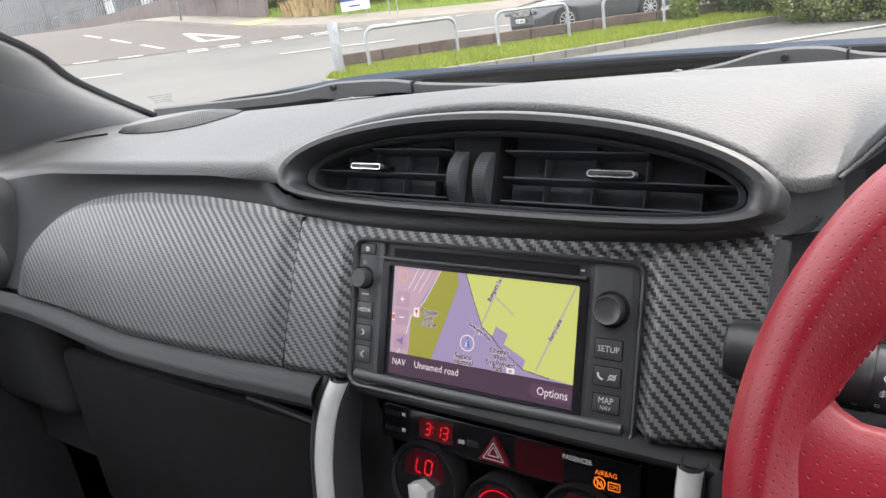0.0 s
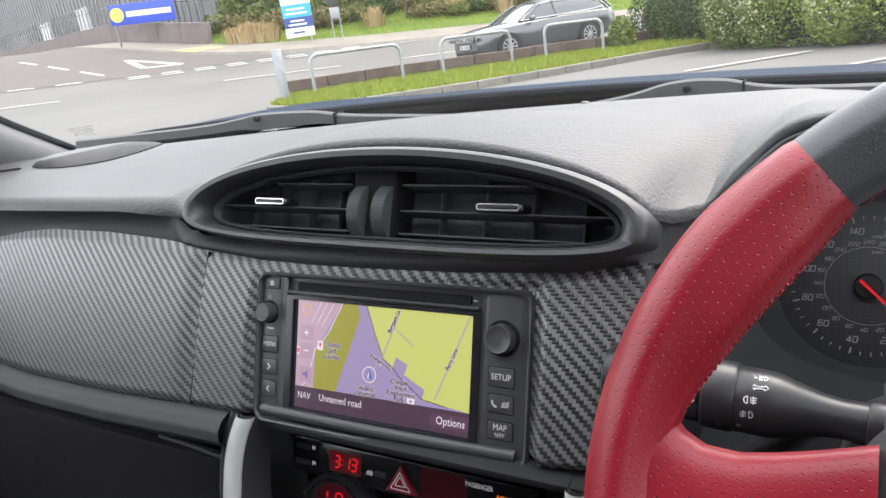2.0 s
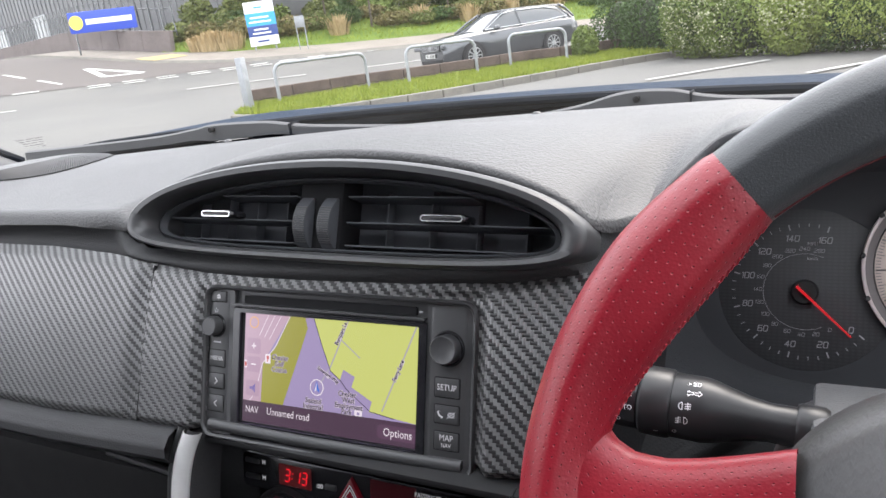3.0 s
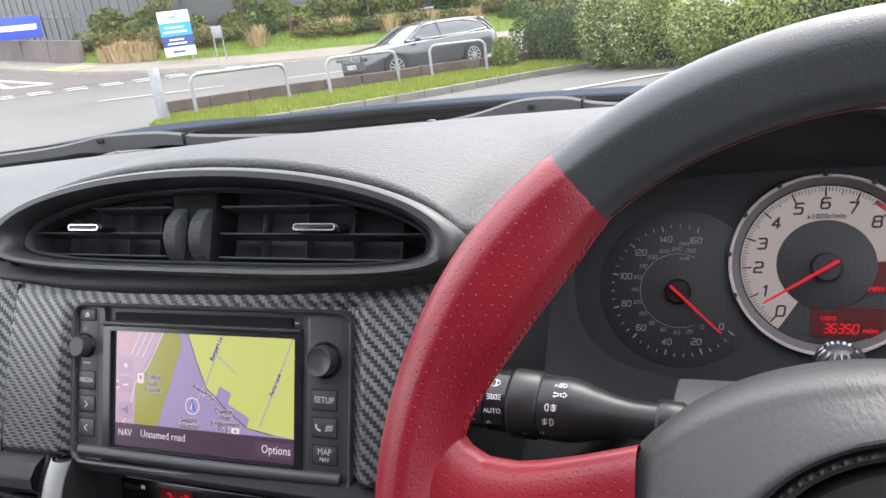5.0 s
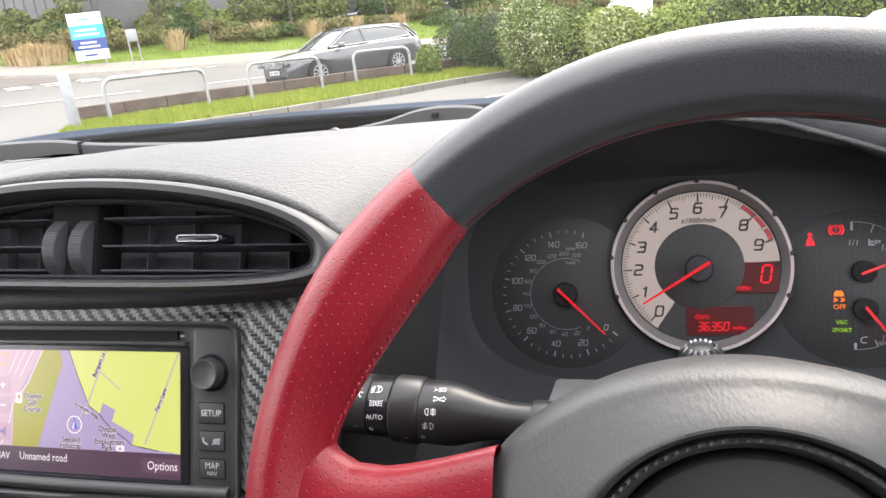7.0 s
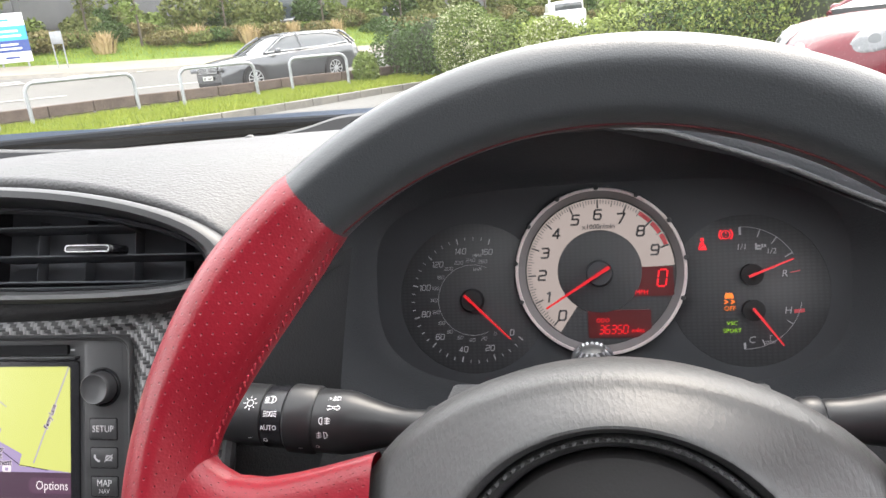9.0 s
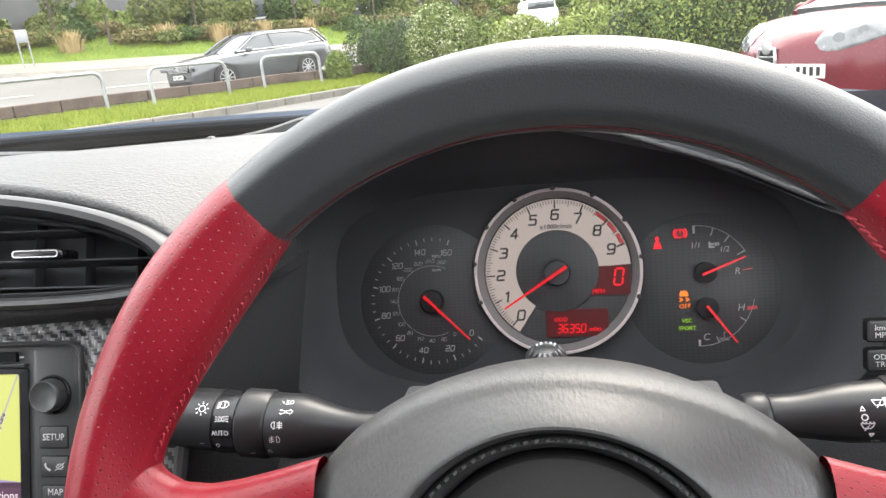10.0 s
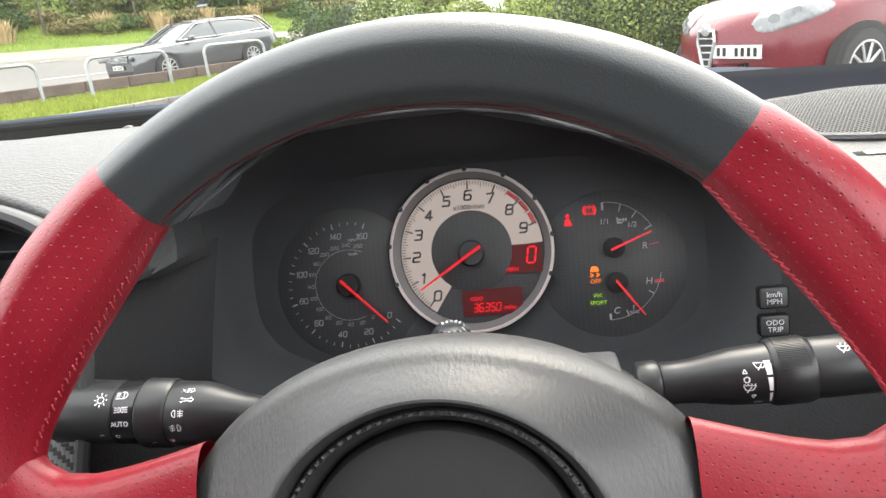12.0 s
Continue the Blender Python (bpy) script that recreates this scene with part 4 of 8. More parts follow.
for x, y, r in ((-86.0, 22.4, 6.4), (83.7, 21.6, 8.4)):
    part("collar", lathe([(r * 1.24 / 1000, 0.004), (r * 1.22 / 1000, 0.0078), (r * 1.14 / 1000, 0.0086), (r * 1.02 / 1000, 0.0080)], 36, mm(RADIO, x, y)), GLOSS_BLACK, radio)
    part("knob", lathe([(r / 1000, 0.005), (r * 0.98 / 1000, 0.0132), (r * 0.95 / 1000, 0.0146), (r * 0.88 / 1000, 0.0152), (r * 0.84 / 1000, 0.0149), (r * 0.2 / 1000, 0.0149)], 40, mm(RADIO, x, y)), SMOOTH_BLACK, radio, "round black turning knob")
part("power_mark", strokes([((0, 0.0002), (0, 0.0016)), ((-0.0012, 0.0008), (-0.0012, -0.0006)), ((-0.0012, -0.0006), (0, -0.0013)), ((0, -0.0013), (0.0012, -0.0006)), ((0.0012, -0.0006), (0.0012, 0.0008))], 0.00018, mm(RADIO, -86.5, 32.6, 7.4)), GREY_INK, radio, "", False)
part("model_mark", strokes([((-0.003, 0), (0.003, 0))], 0.0005, mm(RADIO, -84.8, 11.6, 7.4)), GREY_INK, radio, "", False)
part("slot_mark", strokes([((-0.0012, 0), (0.0012, 0))], 0.0005, mm(RADIO, 65.5, 41.0, 6.4)), GREY_INK, radio, "", False)

# ---- centre stack below the radio ----
stack = thing("centre_stack", "dark plastic centre stack with silver side trims", "console", at=(0, 0.62, 0.5))
part("stack_face", box(0.215, 0.03, 0.33, 0.006, Matrix.Translation((0.012, 0.598, 0.675)) @ Matrix.Rotation(radians(-15), 4, "X") @ Matrix.Translation((0, 0.016, 0))), PAD_DARK, stack)
part("overhang", box(0.27, 0.045, 0.006, 0.002, Matrix.Translation((0.012, 0.588, 0.8255)) @ Matrix.Rotation(radians(10), 4, "X")), MATT_BLACK, stack)


def ribbon(path, w, d, mat, label, side):
    """A flat bevelled band that hangs down the side of the stack."""
    bm = bmesh.new()
    rows = []
    for x, y, z in path:
        rows.append([bm.verts.new(v) for v in ((x - w / 2, y + d, z), (x - w / 2, y + 0.0045, z), (x - w * 0.42, y + 0.0022, z), (x - w * 0.22, y + 0.0005, z), (x, y, z), (x + w * 0.22, y + 0.0005, z), (x + w * 0.42, y + 0.0022, z), (x + w / 2, y + 0.0045, z), (x + w / 2, y + d, z))])
    for a, b in zip(rows, rows[1:]):
        for k in range(8):
            bm.faces.new((a[k], b[k], b[k + 1], a[k + 1]))
    return part("side_trim", bm, mat, stack, label)


LEFT_TRIM = [(-0.094, 0.558, 0.829), (-0.1015, 0.5545, 0.815), (-0.1075, 0.551, 0.798), (-0.1112, 0.547, 0.778), (-0.1122, 0.542, 0.755), (-0.111, 0.53, 0.68), (-0.106, 0.52, 0.60)]
ribbon(bend([(x - 0.004, y, z) for x, y, z in LEFT_TRIM]), 0.0165, 0.003, SILVER, "satin silver side trim", -1)
ribbon(bend([(x - 0.0036, y + 0.0034, z) for x, y, z in LEFT_TRIM]), 0.0162, 0.03, PAD_DARK, "dark inner flank of the side trim", -1)
ribbon(bend([(x - 0.0175, y + 0.006, z) for x, y, z in LEFT_TRIM]), 0.0095, 0.04, SMOOTH_BLACK, "black outer edge of the side trim", -1)
RIGHT_TRIM = [(0.135, 0.558, 0.826), (0.1335, 0.553, 0.803), (0.137, 0.548, 0.776), (0.139, 0.542, 0.742), (0.137, 0.53, 0.68), (0.132, 0.52, 0.60)]
ribbon(bend(RIGHT_TRIM), 0.0125, 0.003, SILVER, "satin silver side trim", 1)
ribbon(bend([(x, y + 0.0034, z) for x, y, z in RIGHT_TRIM]), 0.0122, 0.03, PAD_DARK, "dark inner flank of the side trim", 1)
ribbon(bend([(x + 0.0125, y + 0.008, z) for x, y, z in RIGHT_TRIM]), 0.011, 0.05, PAD_DARK, "black outer edge of the side trim", 1)

# Printed legends given a faint glow to read bright; no lamp behind them.
GLOW_INK = glow("glowing_legend_ink", (0.85, 0.87, 0.92), 0.085)
TINT = plain("dark_red_tinted_plastic", (0.06, 0.004, 0.008), 0.3)
CLOCK = face_frame((0, 0.5945, 0.781), 15)
clock = thing("clock_panel", "gloss black strip with a red digital clock and hazard switch", "clock panel", at=(0, 0.6, 0.765))
part("strip", slab(outline_box(0.192, 0.0245, 0.004), -0.01, 0.0015, 0.0008, CLOCK), GLOSS_BLACK, clock)
part("display_window", slab(outline_box(0.028, 0.0145, 0.001), 0.001, 0.002, 0, mm(CLOCK, -48, 1.5)), RED_DIM, clock, "dark red display window")
part("tint_window", slab(outline_box(0.034, 0.0215, 0.001), 0.001, 0.0018, 0, mm(CLOCK, 31, 0)), TINT, clock)
figures("clock_digits", "3:13", 0.0084, mm(CLOCK, -47, 1.5, 2.3), RED_GLOW, clock, "glowing red clock digits", True, 0.115, 0.5)
for y, s_ in ((7, "H"), (-4.2, "M")):
    part("set_button", slab(outline_box(0.013, 0.0035, 0.0006), 0.001, 0.003, 0.0004, mm(CLOCK, -86, y)), SMOOTH_BLACK, clock)
    lettering("legend", s_, 0.0042, mm(CLOCK, -76, y, 1.7), GLOW_INK, clock)
lettering("legend", ":00", 0.0046, mm(CLOCK, -27, -1.5, 1.7), GLOW_INK, clock)
part("set_button", slab(outline_box(0.009, 0.004, 0.0006), 0.001, 0.003, 0.0004, mm(CLOCK, -17.5, -0.5)), SMOOTH_BLACK, clock)
tri_pts = [(0.0, 0.0098), (-0.0125, -0.0088), (0.0125, -0.0088)]
hazard = part("hazard_button", slab([(x * 0.98, y) for x, y in tri_pts], 0.001, 0.0045, 0.0012, mm(CLOCK, 0, 0)), plain("hazard_red", (0.22, 0.01, 0.02), 0.25), clock, "red triangular hazard button")
for k_, r_ in ((0.62, 0.0003), (0.34, 0.0003)):
    q_ = [(x * k_, y * k_ - 0.001) for x, y in tri_pts]
    part("triangle_mark", strokes([(q_[i], q_[(i + 1) % 3]) for i in range(3)], r_, mm(CLOCK, 0, 0, 4.7)), WHITE_INK, hazard, "", False)
lettering("legend", "PASSENGER", 0.0044, mm(CLOCK, 57.0, 6.8, 2.2), GLOW_INK, clock, "", "CENTER", 0, 0.00003, 0.85)
lettering("legend", "AIRBAG", 0.0044, mm(CLOCK, 75.5, 2.4, 2.2), AMBER, clock, "glowing amber airbag legend", "CENTER", 0, 0.00003, 0.9)
part("airbag_mark", ring_slab(circle(0.0037, 28), circle(0.0031, 28), 0.001, 0.0021, mm(CLOCK, 71.5, -3.9)), AMBER, clock)
part("airbag_mark", strokes([((-0.003, 0.003), (0.003, -0.003)), ((-0.001, -0.002), (-0.001, 0.002)), ((0.001, 0.0015), (0.002, -0.001))], 0.0005, mm(CLOCK, 71.5, -3.9, 2.2)), AMBER, clock, "", False)
part("on_box", ring_slab(outline_box(0.0074, 0.0050, 0.0004, 2), outline_box(0.0066, 0.0042, 0.0003, 2), 0.001, 0.0021, mm(CLOCK, 80.5, -4.2)), AMBER, clock)
lettering("legend", "ON", 0.0036, mm(CLOCK, 80.5, -4.2, 2.2), AMBER, clock, "", "CENTER", 0, 0.00003, 0.9)

CLIMATE = face_frame((0, 0.585, 0.742), 15)
for x, y, r, words in ((-56, 4, 29, "LO"), (3, -4, 26, ""), (62, 4, 29, "")):
    dial = thing("climate_dial", "round black climate control dial with a red display", "climate dial", group="climate dials", at=(x / 1000, 0.585, 0.72))
    part("rim", loft_loops([(circle(r / 1000, 48), -0.01), (circle(r / 1000, 48), 0.005), (circle(r * 0.95 / 1000, 48), 0.007), (circle(r * 0.88 / 1000, 48), 0.005)], mm(CLIMATE, x, y)), MATT_BLACK, dial)
    part("dial_face", slab(circle(r * 0.89 / 1000, 48), -0.008, 0.0042, 0, mm(CLIMATE, x, y)), GLOSS_BLACK, dial)
    part("display", slab([(px_ / 1000, py_ / 1000) for px_, py_ in ((-0.6 * r, 0.1 * r), (0.6 * r, 0.1 * r), (0.55 * r, 0.5 * r), (0.3 * r, 0.75 * r), (-0.3 * r, 0.75 * r), (-0.55 * r, 0.5 * r))], 0.003, 0.0046, 0, mm(CLIMATE, x, y)), TINT, dial, "dark red display window")
    if words:
        figures("digits", words, 0.0100, mm(CLIMATE, x, y + 11, 5.0), RED_GLOW, dial, "glowing red digits", True, 0.105, 0.55)
        part("pointer", slab([(-0.007, -0.012), (0.007, -0.012), (0.009, 0.002), (0, 0.006), (-0.009, 0.002)], 0.004, 0.013, 0.002, mm(CLIMATE, x, y - 4)), SILVER, dial)
        lettering("legend", "TEMP", 0.0045, mm(CLIMATE, x - 27, y + 6, 0.5), GREY_INK, dial)
    else:
        arc_ = [(0.6 * r / 1000 * math.cos(radians(a)), 0.62 * r / 1000 * math.sin(radians(a)) + 0.001) for a in range(30, 151, 12)]
        part("display_arc", strokes(list(zip(arc_, arc_[1:])) + [((-0.006, 0.008), (-0.002, 0.010)), ((0.002, 0.007), (0.002, 0.012)), ((0.006, 0.006), (0.005, 0.011)), ((-0.008, 0.005), (-0.005, 0.006))], 0.00035, mm(CLIMATE, x, y, 4.9)), RED_GLOW, dial, "glowing red airflow marks", False)

# ---- instruments ----
cluster = thing("instrument_cluster", "dark instrument cluster with a pale tachometer and red needles", "instrument cluster", at=(0.345, 0.75, 0.83))


def weave_face(name):
    """Near-black gauge face with a faint scaled weave."""
    m, t, p = nodes_of(name)
    v = add(t, "ShaderNodeTexVoronoi", Scale=1.0)
    v.voronoi_dimensions = "2D"
    v.inputs["Randomness"].default_value = 0.0
    c = coords(t, (300.0, 1500.0, 1500.0), False)
    t.links.new(c, v.inputs["Vector"])
    t.links.new(blend(t, ramp(t, v.outputs["Distance"], 0.1, 0.6), (0.031, 0.032, 0.035), (0.024, 0.025, 0.027)), p.inputs["Base Color"])
    p.inputs["Roughness"].default_value = 0.5
    bump(t, p, v.outputs["Distance"], 0.22, 0.0005)
    return m


FACE = weave_face("gauge_face")
FACE_PLAIN = plain("gauge_surround_black", (0.034, 0.036, 0.040), 0.55, spec=0.3)
PALE_LIT = glow("gauge_pale_lit", (0.78, 0.68, 0.65), 0.09)
GAUGE_RED = plain("gauge_red_zone", (0.45, 0.05, 0.06), 0.5)
GAUGE_INK = plain("gauge_dark_ink", (0.03, 0.03, 0.035), 0.5)
DIM_INK = plain("gauge_dim_ink", (0.27, 0.27, 0.28), 0.5)


def gauge_face():
    bm = bmesh.new()
    vs = [bm.verts.new((p.x, p.y, 0.0)) for p in gauge_loop(96, 0.002, 0)]
    f = bm.faces.new(vs)
    uv = bm.loops.layers.uv.new("uv")
    for l in f.loops:
        l[uv].uv = (l.vert.co.x, l.vert.co.y)
    bm.transform(GAUGE)
    return bm


part("face", gauge_face(), FACE_PLAIN, cluster, "plain black gauge surround", False)
TACH = mm(GAUGE, -5.2, -4.8)
for x_, y_, r_ in ((-88.5, -20, 50), (84, -20, 47)):
    part("dial_plate", loft_loops([(circle(r_ / 1000, 80), 0.0001), (circle((r_ - 0.6) / 1000, 80), 0.0004), (circle(0.0002, 80), 0.0004)], mm(GAUGE, x_, y_)), FACE, cluster, "round black dial plate with a fine woven relief")


def polar(r, a):
    return (r / 1000 * math.cos(radians(a)), r / 1000 * math.sin(radians(a)))


def arc_lines(r, a0, a1, n=30):
    p = [polar(r, a0 + (a1 - a0) * k / n) for k in range(n + 1)]
    return list(zip(p, p[1:]))


tach = part("tachometer", loft_loops([(circle(0.0535, 90), 0.0), (circle(0.0535, 90), 0.0065), (circle(0.0531, 90), 0.0074), (circle(0.0518, 90), 0.0074), (circle(0.0513, 90), 0.0066)], TACH), plain("pale_ring_metal", (0.62, 0.55, 0.54), 0.38, 0.35), cluster, "pale satin metal tachometer ring")
part("ring_slope", loft_loops([(circle(0.0514, 90), 0.0068), (circle(0.0494, 90), 0.004), (circle(0.0474, 90), 0.001)], TACH), plain("dull_slope_grey", (0.16, 0.15, 0.15), 0.5), tach, "dull grey inner slope of the ring")
for k in range(12):
    a = -20 + 27.5 * k
    if not 215 < a < 325:
        x, y = polar(53.2, a)
        part("ring_stud", lathe([(0.0016, 0.005), (0.0016, 0.0084), (0.001, 0.009)], 12, TACH @ Matrix.Translation((x, y, 0))), SMOOTH_BLACK, tach)


def band(r0, r1, a0, a1, z, m, n=60):
    bm = bmesh.new()
    lo = [bm.verts.new((*polar(r0, a0 + (a1 - a0) * k / n), z)) for k in range(n + 1)]
    hi = [bm.verts.new((*polar(r1, a0 + (a1 - a0) * k / n), z)) for k in range(n + 1)]
    for k in range(n):
        bm.faces.new((lo[k + 1], lo[k], hi[k], hi[k + 1]))
    bm.normal_update()
    if bm.faces[:][0].normal.z < 0:
        bmesh.ops.reverse_faces(bm, faces=bm.faces[:])
    bm.transform(m)
    return bm


part("scale_band", band(26.5, 46.5, 3, 236, 0.0012, TACH), PALE_LIT, tach, "pale lit scale band", False)
part("inner_disc", slab(circle(0.0265, 60), 0.0004, 0.0022, 0.0006, TACH), FACE, tach)
part("lower_mask", band(0.5, 47, -124, 3.2, 0.0008, TACH), FACE, tach, "", False)
ticks_major, ticks_minor, ticks_red = [], [], []
for k in range(91):
    a = 228.6 - 2.322 * k
    if k % 10 == 0:
        ticks_major.append((polar(40.5, a), polar(46, a)))
    elif k % 5 == 0:
        ticks_minor.append((polar(42, a), polar(46, a)))
    else:
        ticks_minor.append((polar(43.4, a), polar(46, a)))
for line in ticks_major:
    part("tick", strokes([line], 0.00052, TACH, 0.0015), GAUGE_INK, tach, "", False)
for line in ticks_minor:
    part("tick", strokes([line], 0.00027, TACH, 0.0015), GAUGE_INK, tach, "", False)
for a0_, a1_ in ((20.5, 29.5), (31.5, 41.5), (43.5, 54.0)):
    part("red_zone", band(43.2, 46.0, a0_, a1_, 0.0016, TACH, 12), GAUGE_RED, tach, "dull red limit zone", False)
for k in range(10):
    x, y = polar(36.4 if k not in (0, 9) else 37.0, 228.6 - 23.22 * k)
    figures("numeral", str(k), 0.0061, TACH @ Matrix.Translation((x, y, 0.0016)), GAUGE_INK, tach, "", False, 0.19, 0.72)
lettering("numeral", "x1000r/min", 0.0044, mm(TACH, 0.5, 28.6, 2.4), GAUGE_INK, tach, "", "CENTER", 0.12, 0.00003, 1.0, 0.0001)
part("speed_window", slab(outline_box(0.0275, 0.0185, 0.001), 0.001, 0.0019, 0, mm(GAUGE, 26.4, -12.2)), RED_DIM, tach, "dim red display window")
figures("digits", "0", 0.0104, mm(GAUGE, 33.4, -10.2, 2.3), RED_GLOW, tach, "glowing red speed digit", True, 0.10, 0.5)
lettering("digits", "MPH", 0.0040, mm(GAUGE, 20.2, -19.0, 2.3), RED_GLOW, tach, "", "CENTER", 0.16, 0.00003)
part("odometer_window", slab(outline_box(0.039, 0.0175, 0.001), 0.001, 0.0019, 0, mm(GAUGE, 6, -38.7)), RED_DIM, tach, "dim red display window")
lettering("digits", "ODO", 0.0036, mm(GAUGE, -4.4, -36.4, 2.3), RED_GLOW, tach, "", "CENTER", 0.1, 0.00003)
figures("digits", "36350", 0.0052, mm(GAUGE, 2.2, -42.2, 2.3), RED_GLOW, tach, "glowing red odometer digits", True, 0.11, 0.52)
lettering("digits", "miles", 0.0039, mm(GAUGE, 17.2, -43.0, 2.3), RED_GLOW, tach, "", "CENTER", 0.0, 0.00003)


def needle(x0, y0, x1, y1, parent, base, w=0.9):
    d = Vector((x1 - x0, y1 - y0)).normalized()
    n = Vector((-d.y, d.x))
    tail = Vector((x0, y0)) - d * base
    pts = [tail + n * w, tail - n * w, Vector((x1, y1)) - n * w * 0.5, Vector((x1, y1)) + n * w * 0.5]
    pts = [(p.x / 1000, p.y / 1000) for p in pts]
    return part("needle", slab(pts, 0.0086, 0.0096, 0, GAUGE), NEEDLE, parent, "glowing red needle", False)


part("hub", lathe([(0.0085, 0.001), (0.0085, 0.006), (0.0075, 0.0075), (0.001, 0.008)], 36, mm(GAUGE, -5.2, -6)), FACE_PLAIN, tach)
needle(-5.2, -6, -39.5, -27.5, tach, 7.5, 1.1)

SPD = mm(GAUGE, -88.5, -21)
speedo = part("speedometer", slab(circle(0.006, 24), 0.0, 0.0006, 0, SPD), MATT_BLACK, cluster, "dark speedometer dial with grey numerals")
maj, mino = [], []
for k in range(33):
    a = -40 - 7.75 * k
    (maj if k % 4 == 0 else mino).append((polar(38.5 if k % 4 == 0 else 40, a), polar(42.2, a)))
for line in maj:
    part("tick", strokes([line], 0.0004, SPD, 0.0008), DIM_INK, speedo, "", False)
for line in mino:
    part("tick", strokes([line], 0.00024, SPD, 0.0008), DIM_INK, speedo, "", False)
for k in range(9):
    x, y = polar(33.6, -41 - 31 * k)
    figures("numeral", str(20 * k), 0.0035, SPD @ Matrix.Translation((x, y, 0.0008)), DIM_INK, speedo, "", False, 0.15, 0.66)
part("inner_arc", strokes(arc_lines(23.5, -66, -295, 48), 0.00014, SPD, 0.0008), DIM_INK, speedo, "", False)
for k in range(14):
    x, y = polar(26.6, -58 - 17.6 * k)
    figures("numeral", str(20 * k), 0.0021, SPD @ Matrix.Translation((x, y, 0.0008)), DIM_INK, speedo, "", False, 0.12, 0.72)
lettering("legend", "MPH", 0.0030, mm(SPD, 4, 29.5, 0.8), DIM_INK, speedo)
lettering("legend", "km/h", 0.0030, mm(SPD, 4, 20.5, 0.8), DIM_INK, speedo)
part("hub", lathe([(0.0078, 0.0005), (0.0078, 0.005), (0.0068, 0.0062), (0.001, 0.0066)], 32, mm(GAUGE, -88.5, -21)), MATT_BLACK, speedo)
needle(-88.5, -21.5, -63.2, -46.5, speedo, 6.0, 0.85)

fuel = part("fuel_gauge", strokes(arc_lines(34, 90, 28, 24), 0.00016, mm(GAUGE, 80.5, -14.5, 0.8)), DIM_INK, cluster, "grey fuel gauge scale", False)
for a_, w_ in ((90, 0.7), (70, 0.3), (52, 0.3), (30, 0.3)):
    part("scale_tick", strokes([(polar(29, a_), polar(34, a_))], w_ / 1000, mm(GAUGE, 80.5, -14.5, 0.85)), DIM_INK, fuel, "", False)
part("scale_tick", strokes([(polar(28, 10), polar(34, 10))], 0.0003, mm(GAUGE, 80.5, -14.5, 0.85)), GAUGE_RED, fuel, "", False)
lettering("numeral", "1/1", 0.0050, mm(GAUGE, 81.0, 7.0, 0.9), DIM_INK, fuel, "", "CENTER", 0.12, 0.00002)
lettering("numeral", "1/2", 0.0048, mm(GAUGE, 98.0, 3.8, 0.9), DIM_INK, fuel, "", "CENTER", 0.12, 0.00002)
lettering("numeral", "R", 0.0060, mm(GAUGE, 105.0, -10.2, 0.9), DIM_INK, fuel, "", "CENTER", 0.16, 0.00002)
part("pump_mark", strokes([((-0.002, -0.0016), (-0.002, 0.0016)), ((-0.002, 0.0), (0.0006, 0.0)), ((-0.0026, -0.0018), (0.001, -0.0018)), ((0.0016, 0.001), (0.0016, -0.0012)), ((0.0032, -0.0008), (0.0032, 0.0008))], 0.0006, mm(GAUGE, 91.5, 7.4, 0.9)), DIM_INK, fuel, "", False)
part("hub", lathe([(0.0065, 0.0005), (0.0065, 0.005), (0.001, 0.006)], 28, mm(GAUGE, 86, -10)), MATT_BLACK, fuel)
needle(86, -10, 108.7, -1.0, fuel, 3.0, 0.8)
temp = part("temperature_gauge", strokes(arc_lines(34, -10, -90, 24), 0.00016, mm(GAUGE, 80.5, -22, 0.8)), DIM_INK, cluster, "grey temperature gauge scale", False)
for a_, w_ in ((-90, 0.7), (-70, 0.3), (-34, 0.3)):
    part("scale_tick", strokes([(polar(30, a_), polar(34, a_))], w_ / 1000, mm(GAUGE, 80.5, -22, 0.85)), DIM_INK, temp, "", False)
lettering("numeral", "H", 0.0060, mm(GAUGE, 106.0, -32.8, 0.9), DIM_INK, temp, "", "CENTER", 0.16, 0.00002)
lettering("numeral", "C", 0.0060, mm(GAUGE, 84.5, -50.5, 0.9), DIM_INK, temp, "", "CENTER", 0.16, 0.00002)
part("water_mark", strokes([((0, -0.001), (0, 0.0026)), ((0, 0.0022), (0.0014, 0.0022)), ((-0.003, -0.0014), (0.003, -0.0014)), ((-0.003, -0.0024), (0.003, -0.0024))], 0.0002, mm(GAUGE, 95.2, -50.0, 0.9)), DIM_INK, temp, "", False)
part("hot_mark", strokes([((0.0, 0.0), (0.006, 0.0006))], 0.0011, mm(GAUGE, 109.5, -33.4, 0.8)), GAUGE_RED, temp, "", False)
part("hub", lathe([(0.0065, 0.0005), (0.0065, 0.005), (0.001, 0.006)], 28, mm(GAUGE, 86, -32)), MATT_BLACK, temp)
needle(86, -32, 101.2, -53.1, temp, 2.0, 0.8)

lamp = part("brake_lamp", ring_slab(circle(0.0028, 24), circle(0.0023, 24), 0.0004, 0.0009, mm(GAUGE, 72.3, 15.1)), RED_GLOW, cluster, "glowing red brake warning lamp")
part("lamp_arc", strokes(arc_lines(3.9, 130, 230, 8) + arc_lines(3.9, -50, 50, 8) + [((0, 0.0005), (0, 0.0016)), ((0, -0.0014), (0, -0.0009))], 0.0004, mm(GAUGE, 72.3, 15.1, 1)), RED_GLOW, lamp, "", False)
